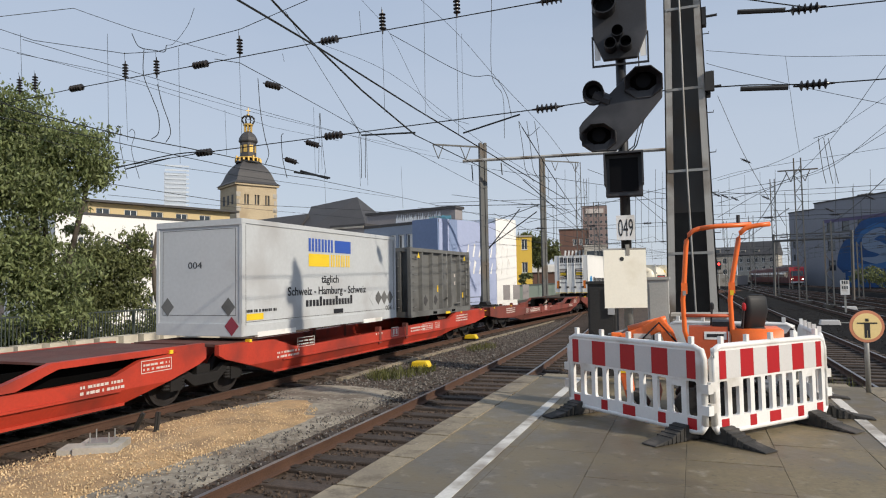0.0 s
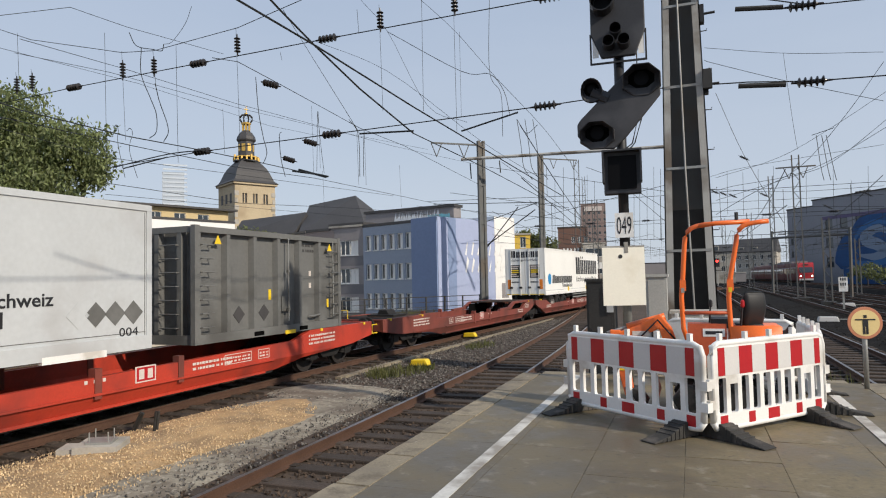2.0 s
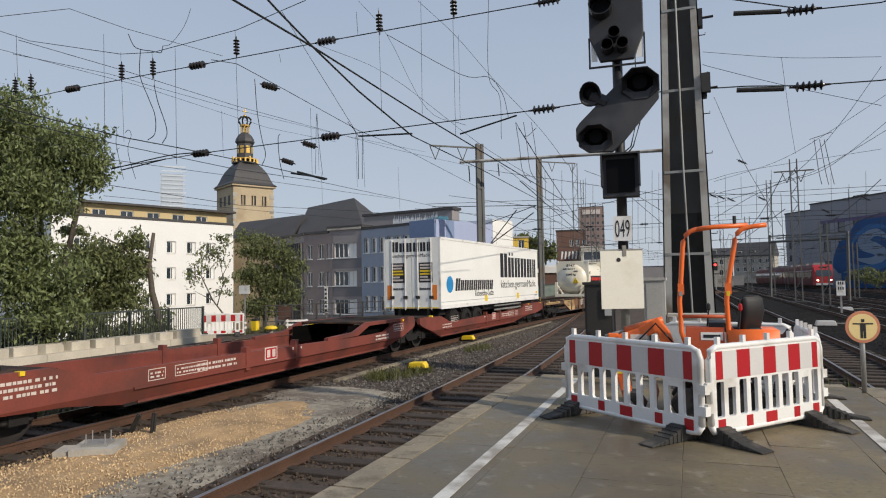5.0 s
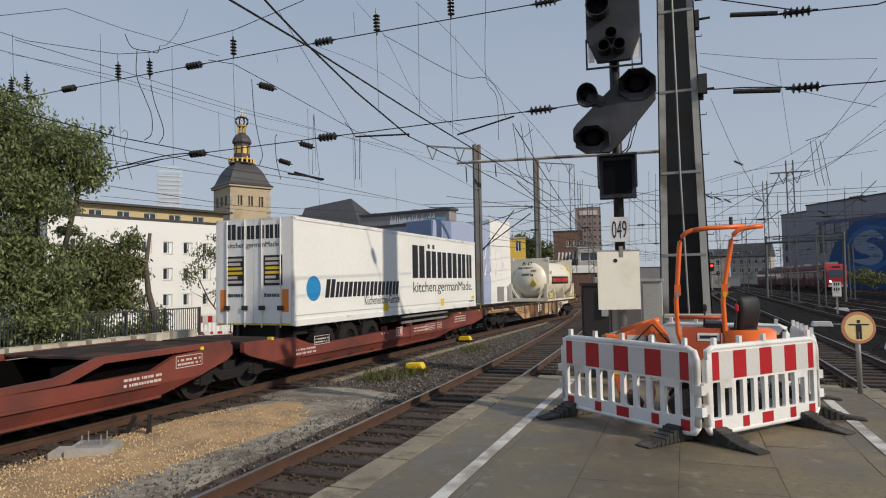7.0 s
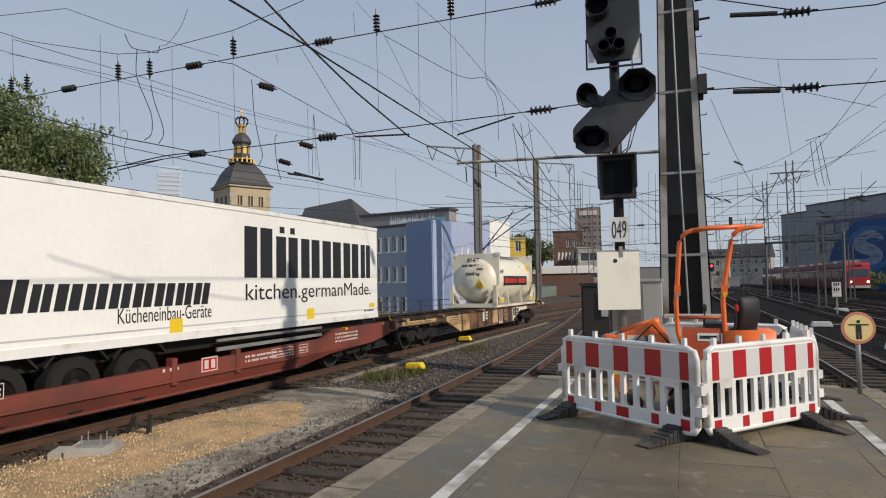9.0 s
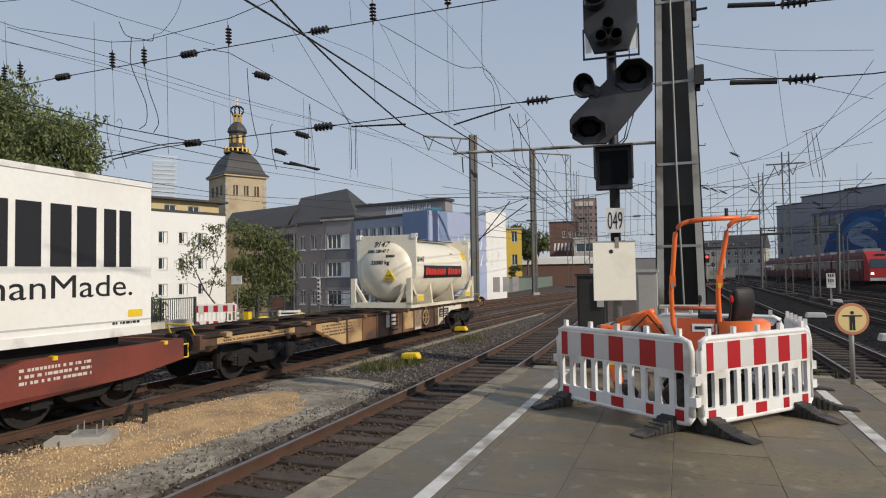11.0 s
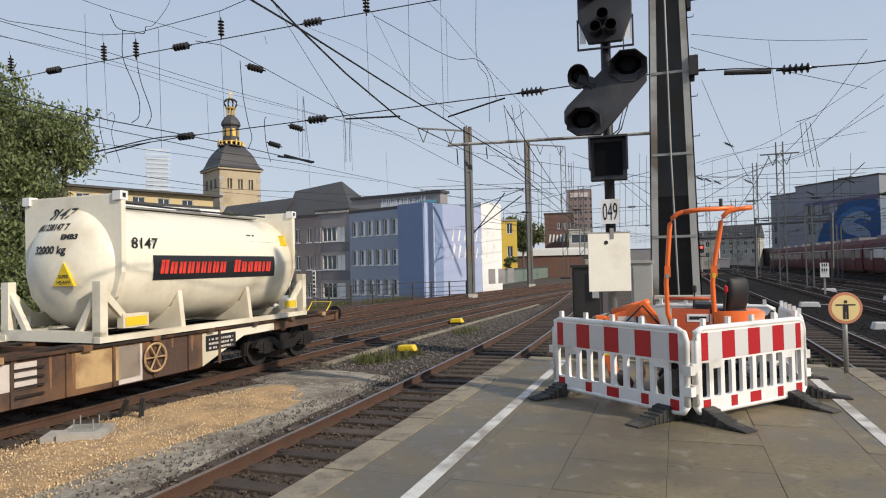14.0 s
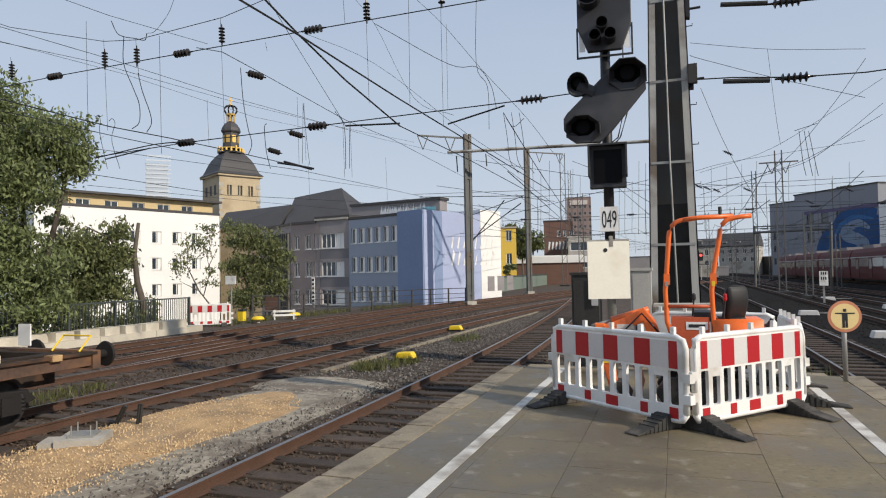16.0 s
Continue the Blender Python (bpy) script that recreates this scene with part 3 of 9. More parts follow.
def build_signal(at):
    """Colour light signal: origin at the foot of its post, front towards -y."""
    root = tagged(new("railway_signal"), "black colour light railway signal with large hoods", "signal")
    root.matrix_world = at
    bm = tube(bmesh.new(), [(0, 0.1, -0.46), (0, 0.1, 5.6)], 0.075, 12)
    part("post", bm, M_STEEL, root, smooth=True)
    part("post_sleeve", tube(bmesh.new(), [(0.0, 0.1, 1.35), (0.0, 0.1, 5.55)], 0.085, 12), M_BLACK, root, smooth=True)
    # indicator box
    b = part("indicator_box", boxes((-0.3, 0.3, -0.14, 0.12, 2.72, 3.42)), M_SIGNAL, root, bevel=0.03)
    part("indicator_face", boxes((-0.23, 0.23, -0.16, -0.135, 2.79, 3.35)), M_LENS, b)
    part("hood", prism(bmesh.new(), [(-0.32, 3.44), (0.32, 3.44), (0.32, 2.9), (0.29, 2.9), (0.29, 3.41), (-0.29, 3.41), (-0.29, 2.9), (-0.32, 2.9)], "y", -0.3, 0.05), M_SIGNAL, b)
    # lower distant signal screen, slanted
    d = part("distant_screen", prism(bmesh.new(), [(-0.72, 3.75), (-0.5, 3.52), (-0.12, 3.5), (0.1, 3.7), (0.66, 4.36), (0.66, 4.7), (0.5, 4.88), (0.24, 4.9), (-0.66, 4.04), (-0.72, 3.95)], "y", -0.08, 0.02), M_SIGNAL, root, "slanted black distant signal screen", bevel=0.015)
    for x, z, r in ((-0.39, 3.72, 0.27), (0.36, 4.58, 0.29), (-0.46, 4.5, 0.18)):
        h = bmesh.new()
        sides = 8 if r > 0.2 else 18
        rings = []
        for rr, y, cut in ((r * 1.05, -0.05, 0), (r, -0.6, 1), (r * 0.94, -0.6, 1), (r * 0.7, -0.09, 0)):
            ring = []
            for k in range(sides):
                a = 2 * math.pi * (k + 0.5) / sides
                yy = -0.095 - 0.36 * r / 0.3 * (0.5 + 0.5 * math.sin(a)) ** 1.3 if cut else y
                ring.append(h.verts.new((x + rr * (1.12 if sides == 8 else 1) * math.cos(a), yy, z + (0.2 * r if rr < r * 0.75 else 0) + rr * (0.82 if sides == 8 else 1) * math.sin(a))))
            rings.append(ring)
        for i, (p, q) in enumerate(zip(rings, rings[1:])):
            for k in range(sides):
                h.faces.new((p[k], p[(k + 1) % sides], q[(k + 1) % sides], q[k])).material_index = 0
        h.faces.new(rings[-1]).material_index = 1
        part("hood", h, [M_SIGNAL, M_INNER], d)
        part("lens", lathe(bmesh.new(), [(r * 0.42, -0.12), (r * 0.36, -0.1), (0.02, -0.095)], "y", 20, (x, 0, z + 0.2 * r)), M_LENS, d)
    part("lamp_neck", tube(bmesh.new(), [(-0.46, -0.02, 4.5), (-0.2, 0.0, 4.36)], 0.12, 10), M_SIGNAL, d)
    # upper main screen
    u = part("main_screen", prism(bmesh.new(), [(-0.45, 5.5), (-0.28, 5.08), (0.28, 5.08), (0.45, 5.5), (0.45, 6.7), (0.3, 6.9), (-0.3, 6.9), (-0.45, 6.7)], "y", -0.06, 0.04), M_SIGNAL, root, "black main signal screen", bevel=0.015)
    part("screen_frame", boxes((-0.47, -0.44, -0.03, 0.0, 5.0, 5.52), (0.44, 0.47, -0.03, 0.0, 5.0, 5.52), (-0.47, 0.47, -0.03, 0.0, 4.98, 5.01), (-0.47, 0.47, -0.02, 0.0, 5.5, 5.52)), M_BLACK, u)
    for xa in (-0.425, 0.33):
        part("marker_plate", boxes((xa, xa + 0.1, -0.02, -0.012, 5.1, 5.48)), M_WHITE, u, "white marker plate")
    for x, z, r in ((-0.15, 5.28, 0.1), (0.1, 5.28, 0.1), (-0.03, 5.48, 0.1), (-0.24, 6.0, 0.2), (0.2, 6.5, 0.2)):
        part("hood", lathe(bmesh.new(), [(r, -0.05), (r, -0.34), (r * 0.92, -0.34), (r * 0.9, -0.06)], "y", 16, (x, 0, z)), M_BLACK, u)
        part("lens", lathe(bmesh.new(), [(r * 0.7, -0.1), (r * 0.6, -0.085), (0.01, -0.08)], "y", 16, (x, 0, z)), M_LENS, u)
    # number plate of the signal
    pl = part("signal_plate", boxes((-0.15, 0.15, -0.02, 0.0, 1.98, 2.4)), M_WHITE, root, "white signal number plate", bevel=0.02)
    letters("049", 0.42, M_INK, pl, end_plane(-0.125, -0.022, 2.045), width=0.24, bold=0.0)
    mp = pl = part("mast_panel", boxes((-0.4, 0.3, -0.08, -0.05, 0.84, 1.81)), M_PANEL, root, "cream-white metal panel with worn stains", bevel=0.03)
    part("panel_hole", lathe(bmesh.new(), [(0.035, -0.087), (0.035, -0.079)], "y", 12, (-0.1, 0, 1.66)), M_BLACK, pl)
    part("panel_clip", boxes((-0.41, 0.31, -0.05, -0.03, 1.78, 1.84), (-0.03, 0.03, -0.09, -0.03, 1.72, 1.9)), M_STEEL, pl)
    mp.rotation_euler = (0, 0, radians(14))
    bm = tube(bmesh.new(), [(0.1, 0.05, 3.45), (0.22, 0.1, 3.6), (0.34, 0.12, 4.0), (0.4, 0.12, 4.5)], 0.012, 6)
    tube(bm, [(0.0, 0.05, 3.45), (0.18, 0.12, 3.6), (0.3, 0.14, 4.1), (0.3, 0.12, 5.2)], 0.012, 6)
    part("cable", bm, M_BLACK, root)
    return root


build_signal(pose(-1.03, 11.3, PZ + 0.46, 0, 0, 4))


# ---- catenary mast ----
def build_big_mast(at):
    root = tagged(new("portal_mast"), "tall grey riveted steel portal mast beside the signal", "mast")
    root.matrix_world = at
    H, w0, w1 = 15.0, 0.6, 0.3
    for s in (-1, 1):
        for (ya, yb, xa, xb) in ((-0.4, -0.37, 0.0, 0.19), (-0.4, 0.4, 0.0, 0.03), (0.37, 0.4, 0.0, 0.19)):
            bm = bmesh.new()
            lo = [(s * (w0 - xa), ya, 0), (s * (w0 - xb), ya, 0), (s * (w0 - xb), yb, 0), (s * (w0 - xa), yb, 0)]
            hi = [(s * (w1 - xa * 0.8), ya, H), (s * (w1 - xb * 0.8), ya, H), (s * (w1 - xb * 0.8), yb, H), (s * (w1 - xa * 0.8), yb, H)]
            vl, vh = [bm.verts.new(p) for p in lo], [bm.verts.new(p) for p in hi]
            fs = [bm.faces.new(vl), bm.faces.new(vh)]
            for k in range(4):
                fs.append(bm.faces.new((vl[k], vl[(k + 1) % 4], vh[(k + 1) % 4], vh[k])))
            bmesh.ops.recalc_face_normals(bm, faces=fs)
            part("web" if yb - ya > 0.1 else "flange", bm, M_MAST, root)
    z = 1.1
    while z < H:
        w = w0 + (w1 - w0) * z / H
        part("batten", boxes((-w + 0.05, w - 0.05, -0.415, -0.402, z, z + 0.06)), M_STEEL, root)
        z += 1.95
    w = 0.6
    # dark fill for the open lower part; both plates carry the recess's shade
    part("shaded_web", prism(bmesh.new(), [(-0.56, 0.0), (0.56, 0.0), (0.485, 4.1), (-0.485, 4.1)], "y", 0.3, 0.33), M_DARKST, root)
    part("shaded_web", prism(bmesh.new(), [(-0.485, 4.1), (0.485, 4.1), (0.27, H), (-0.27, H)], "y", 0.3, 0.33), M_MAST2, root, "weathered grey web plate, darker to carry its shade")
    part("conduit", tube(bmesh.new(), [(0.1, -0.43, 0), (-0.02, -0.43, 5), (-0.12, -0.43, H)], 0.022, 8), M_STEEL, root)
    part("conduit", tube(bmesh.new(), [(0.42, -0.36, 0), (0.38, -0.36, 2.6)], 0.014, 8), M_STEEL, root)
    for k in range(12):
        zz = 2.6 + k * 0.95
        ww = w0 + (w1 - w0) * zz / H
        part("step", tube(bmesh.new(), [(ww, -0.2, zz), (ww + 0.14, -0.2, zz), (ww + 0.14, -0.2, zz + 0.05)], 0.012, 6), M_DARKST, root)
    for zz in ((0.56, 16.40, 6.90)[2] + 0.1, (0.56, 16.40, 8.61)[2] + 0.1):
        ww = w0 + (w1 - w0) * zz / H
        part("clamp", boxes((ww - 0.02, ww + 0.1, -0.32, -0.08, zz - 0.22, zz + 0.2)), M_BLACK, root, bevel=0.015)
        part("clamp_rod", tube(bmesh.new(), [(ww, -0.2, zz), (ww + 0.34, -0.2, zz + 0.01)], 0.03, 6), M_DARKST, root)
    part("foundation", boxes((-0.9, 0.9, -0.7, 0.7, -0.3, 0.05)), M_CONC, root, bevel=0.03)
    return root


build_big_mast(pose(-0.02, 16.6, -0.1))


# ---- train ----
def ride(t):
    """Metres that the train has gone."""
    return 5.2 * t - 0.034 * t * t - 0.3 * math.exp(-((t - 8.3) / 0.9) ** 2)


def on_track(y):
    dx = (track_x(y + 1) - track_x(y - 1)) / 2
    return pose(track_x(y), y, 0, 0, 0, -math.degrees(math.atan(dx)))


RIDERS = []


def rides(ob, s, lift=0.0):
    """ob runs with the train, its middle s metres up the track at the start."""
    RIDERS.append((ob, s, lift))
    ob.matrix_world = on_track(s) @ pose(0, 0, lift)
    return ob


WHEELS = []
WHEEL_R = 0.46
WHEELSET_ME = None


def wheelset(parent, y):
    global WHEELSET_ME
    if WHEELSET_ME is None:
        bm = bmesh.new()
        for s in (-1, 1):
            prof = [(0.3, s * 0.69), (WHEEL_R + 0.03, s * 0.69), (WHEEL_R + 0.03, s * 0.72), (WHEEL_R, s * 0.73), (WHEEL_R, s * 0.83), (0.4, s * 0.83), (0.36, s * 0.78), (0.14, s * 0.8), (0.1, s * 0.86), (0.02, s * 0.86)]
            lathe(bm, prof, "x", 28)
        tube(bm, [(-0.8, 0, 0), (0.8, 0, 0)], 0.085, 10)
        bmesh.ops.recalc_face_normals(bm, faces=bm.faces[:])
        WHEELSET_ME = bpy.data.meshes.new("wheelset")
        bm.to_mesh(WHEELSET_ME)
        bm.free()
        WHEELSET_ME.materials.append(M_WHEEL)
    ob = new("wheelset", WHEELSET_ME)
    ob.parent = parent
    ob.location = (0, y, WHEEL_R)
    WHEELS.append((ob, y))
    return ob


def bogie(parent, y):
    """Two axles with side frames, springs and axle boxes."""
    fr = bmesh.new()
    for s in (-1, 1):
        x = s * 1.0
        prism(fr, [(y - 1.35, 0.5), (y - 1.2, 0.66), (y - 0.6, 0.7), (y - 0.35, 0.55), (y + 0.35, 0.55), (y + 0.6, 0.7), (y + 1.2, 0.66), (y + 1.35, 0.5), (y + 1.2, 0.45), (y + 0.6, 0.5), (y + 0.35, 0.32), (y - 0.35, 0.32), (y - 0.6, 0.5), (y - 1.2, 0.45)], "x", x - 0.08, x + 0.08)
    box(fr, -1.0, 1.0, y - 0.2, y + 0.2, 0.45, 0.72)
    b = part("bogie_frame", fr, M_BOGIE, parent, "oily bogie frame darkened to carry its shade", bevel=0.015)
    for s in (-1, 1):
        for a in (-0.9, 0.9):
            part("axle_box", boxes((s * 1.0 - 0.12, s * 1.0 + 0.12, y + a - 0.16, y + a + 0.16, 0.32, 0.6)), M_BOGIE, b, bevel=0.03)
            for q in (-0.2, 0.2):
                part("spring", lathe(bmesh.new(), [(0.07, 0.34), (0.09, 0.37), (0.07, 0.4), (0.09, 0.43), (0.07, 0.46), (0.09, 0.49), (0.07, 0.52), (0.09, 0.55), (0.07, 0.62)], "z", 10, (s * 1.03, y + a + q, 0)), M_BOGIE, b)
            part("brake_shoe", boxes((s * 0.75 - 0.06, s * 0.75 + 0.06, y + a * 1.52 - 0.05, y + a * 1.52 + 0.05, 0.3, 0.62)), M_BOGIE, b)
    for a in (-0.9, 0.9):
        wheelset(parent, y + a)


def buffers(parent, y, s):
    """Buffers and coupling at a wagon's end; s is the way outwards."""
    for x in (-0.875, 0.875):
        bm = lathe(bmesh.new(), [(0.11, 0.0), (0.11, s * 0.28), (0.08, s * 0.28), (0.08, s * 0.5), (0.22, s * 0.5), (0.235, s * 0.53), (0.2, s * 0.57)], "y", 16, (x, y, 1.03))
        bmesh.ops.recalc_face_normals(bm, faces=bm.faces[:])
        part("buffer", bm, M_BOGIE, parent)
    part("coupling", tube(bmesh.new(), [(0, y, 1.0), (0, y + s * 0.3, 0.95), (0, y + s * 0.55, 0.75)], 0.05, 6), M_BOGIE, parent)


def bars(parent, x, y, z, w, h, rows, material=None, name="inscription"):
    """Small unreadable lettering on a side that looks to +x."""
    bm = bmesh.new()
    rnd = random.Random(int(y * 97 + z * 31))
    for r in range(rows):
        zz = z + h * (rows - 1 - r) / rows
        yy = y
        while yy < y + w:
            k = rnd.uniform(0.025, 0.09)
            box(bm, x, x + 0.004, yy, min(yy + k, y + w), zz, zz + h / rows * 0.5)
            yy += k + rnd.choice((0.02, 0.02, 0.06))
    return tagged(part(name, bm, material or M_WLET, parent), kind="stuff")


def outline(parent, x, y, z, w, h, material=None):
    """A thin painted frame round an inscription."""
    t = 0.014
    return part("inscription_frame", boxes((x, x + 0.003, y, y + w, z, z + t), (x, x + 0.003, y, y + w, z + h - t, z + h), (x, x + 0.003, y, y + t, z + t, z + h - t), (x, x + 0.003, y + w - t, y + w, z + t, z + h - t)), material or M_WLET, parent)


def pocket_section(s0, s1, paint, word, joint):
    """One half of an articulated pocket wagon. joint: the end (-1 or 1) that shares the middle bogie."""
    L, mid = s1 - s0, (s0 + s1) / 2
    root = tagged(new("pocket_wagon"), word, "freight wagon", "wagons of the freight train")
    h = L / 2
    j = joint
    deck = M_REDDECK if paint is M_DBRED else M_DECK
    # side view of the sill, outer end at -j, joint at +j
    def Y(d):
        return j * (h - d)
    prof = [(Y(0.0), 1.12), (Y(0.0), 0.9), (Y(0.2), 0.8), (Y(2.1), 0.28), (Y(L - 5.0), 0.28), (Y(L - 3.7), 0.48), (Y(L - 1.2), 0.6), (Y(L), 0.76), (Y(L), 1.16), (Y(L - 3.4), 1.16), (Y(L - 4.2), 0.95), (Y(3.4), 0.82), (Y(2.3), 0.84), (Y(1.7), 1.06), (Y(0.6), 1.12)]
    if j < 0:
        prof[-4:] = [(Y(3.4), 0.82), (Y(2.7), 0.85), (Y(1.9), 1.09), (Y(0.6), 1.12)]
    for s in (-1, 1):
        bm = prism(bmesh.new(), prof, "x", s * 1.18, s * 1.3)
        # the lower half of the sill leans inwards
        bmesh.ops.bisect_plane(bm, geom=bm.verts[:] + bm.edges[:] + bm.faces[:], plane_co=(0, 0, 0.58), plane_no=(0, 0, 1))
        for v in bm.verts:
            if v.co.z < 0.58:
                v.co.x -= s * (0.58 - v.co.z) * 0.5
        sill = part("side_sill", bm, paint, root)
        if s > 0:
            part("lower_flange", boxes((1.15, 1.2, Y(2.0) if j < 0 else Y(L - 5.2), Y(L - 5.2) if j < 0 else Y(2.0), 0.28, 0.33)), paint, sill)
            part("mid_rail", boxes((1.3, 1.335, Y(2.2) if j < 0 else Y(L - 5.0), Y(L - 5.0) if j < 0 else Y(2.2), 0.56, 0.6)), paint, sill)
        for k in range(2):
            c = Y(L * 0.42 + k * 1.9)
            part("bracket", boxes((s * 1.24 - 0.08, s * 1.24 + 0.08, c - 0.07, c + 0.07, 0.5, 1.02)), M_OXRED, root, bevel=0.02)
    lo, hi = sorted((Y(2.0), Y(L - 4.9)))
    part("pocket_floor", boxes((-1.18, 1.18, lo, hi, 0.26, 0.31)), M_BOGIE, root)
    # end platforms
    a, b = sorted((Y(0.0), Y(1.4)))
    part("joint_platform", boxes((-1.2, 1.2, a, b, 1.08, 1.14)), deck, root, bevel=0.01)
    a, b = sorted((Y(L), Y(L - 3.6)))
    part("end_platform", boxes((-1.18, 1.18, a, b, 1.06, 1.13)), deck, root, bevel=0.01)
    a, b = sorted((Y(L - 0.12), Y(L)))
    part("headstock", boxes((-1.28, 1.28, a, b, 0.78, 1.17)), paint, root, bevel=0.015)
    # raised frame over the pocket near the joint, open below
    for s in (-1, 1) if j > 0 else ():
        bm = prism(bmesh.new(), [(Y(0.05), 1.22), (Y(3.5), 1.22), (Y(4.3), 0.98), (Y(5.8), 0.93), (Y(5.8), 0.84), (Y(4.1), 0.86), (Y(3.4), 1.11), (Y(0.05), 1.11)], "x", s * 1.17, s * 1.298)
        part("raised_rail", bm, paint, root)
        # black sheet that stands in for the shade within the opening
        lo2, hi2 = sorted((Y(1.5), Y(4.2)))
        part("opening_shade", boxes((min(s * 0.98, s * 1.0), max(s * 0.98, s * 1.0), lo2, hi2, 0.6, 1.12)), M_INNER, root)
    a, b = sorted((Y(0.4), Y(3.45)))
    if j > 0:
        part("top_plate", boxes((-1.165, 1.165, a, b, 1.17, 1.212)), deck, root)
    # hitch
    hy = Y(L - 2.6)
    bm = boxes((-0.55, 0.55, hy - 0.5, hy + 0.5, 1.13, 1.2))
    prism(bm, [(-0.25, 1.2), (0.25, 1.2), (0.15, 1.36), (-0.15, 1.36)], "y", hy - 0.3, hy + 0.3)
    part("hitch", bm, M_BOGIE, root, "black trailer hitch", bevel=0.015)
    bogie(root, Y(L - 2.1))
    if j > 0:
        bogie(root, Y(-0.25))
    buffers(root, Y(L), -j)
    # fittings
    for d in (L - 2.9, L - 0.5, 1.0):
        part("spigot", boxes((1.2, 1.33, Y(d) - 0.04, Y(d) + 0.04, 1.1, 1.17)), M_YELLOW, root, "yellow container spigot", bevel=0.02)
    bm = tube(bmesh.new(), [(1.1, Y(L) - j * 0.05, 0.75), (1.1, Y(L) - j * 0.35, 0.75), (1.1, Y(L) - j * 0.35, 1.02), (1.1, Y(L) - j * 0.05, 1.02)], 0.02, 6)
    part("grab_rail", bm, M_YELLOW, root)
    bm = tube(bmesh.new(), [(-0.9, Y(L - 0.25), 1.13), (-0.9, Y(L - 0.25), 1.45), (-0.2, Y(L - 0.25), 1.45), (-0.2, Y(L - 0.25), 1.13)], 0.016, 6)
    part("end_rail", bm, M_YELLOW, root)
    pl = part("plate", boxes((1.3, 1.306, Y(L * 0.48) - 0.24, Y(L * 0.48) + 0.24, 0.64, 0.94)), M_WLET, root, "white plate with red border")
    part("plate_field", boxes((1.304, 1.309, Y(L * 0.48) - 0.21, Y(L * 0.48) + 0.21, 0.665, 0.915)), M_RED, pl)
    for i in (-1, 1):
        part("plate_bar", boxes((1.308, 1.311, Y(L * 0.48) + i * 0.1 - 0.06, Y(L * 0.48) + i * 0.1 + 0.06, 0.7, 0.88)), M_WLET, pl)
    bars(root, 1.301, min(Y(L * 0.55), Y(L * 0.62)), 0.68, 1.2, 0.2, 2)
    bars(root, 1.301, min(Y(L - 3.5), Y(L - 2.2)), 0.78, 1.3, 0.3, 3)
    bars(root, 1.301, min(Y(2.0), Y(3.0)), 0.62, 0.9, 0.2, 2)
    for d, z, w_, h_ in ((L * 0.48 + 2.6, 0.66, 0.9, 0.22), (L * 0.48 + 3.5, 0.66, 0.42, 0.22), (1.35 if j > 0 else 3.2, 0.8, 0.75, 0.24)):
        outline(root, 1.302, Y(d) - w_ / 2, z, w_, h_)
        bars(root, 1.302, Y(d) - w_ / 2 + 0.05, z + 0.05, w_ - 0.1, h_ - 0.08, 2)
    for k in range(3):
        part("rivet_mark", boxes((1.3, 1.304, Y(L * 0.48 - 0.9 - 0.18 * k) - 0.03, Y(L * 0.48 - 0.9 - 0.18 * k) + 0.03, 0.78, 0.84)), M_WLET, root)
    rides(root, mid)
    return root


pocket_section(-6.1, 10.95, M_DBRED, "bright red pocket wagon half with an empty pocket", 1)
pocket_section(11.4, 28.5, M_DBRED, "bright red pocket wagon half carrying two containers", -1)
pocket_section(29.3, 46.7, M_OXRED, "faded red pocket wagon half with an empty pocket", 1)
pocket_section(47.15, 63.7, M_OXRED, "faded red pocket wagon half carrying a white trailer", -1)


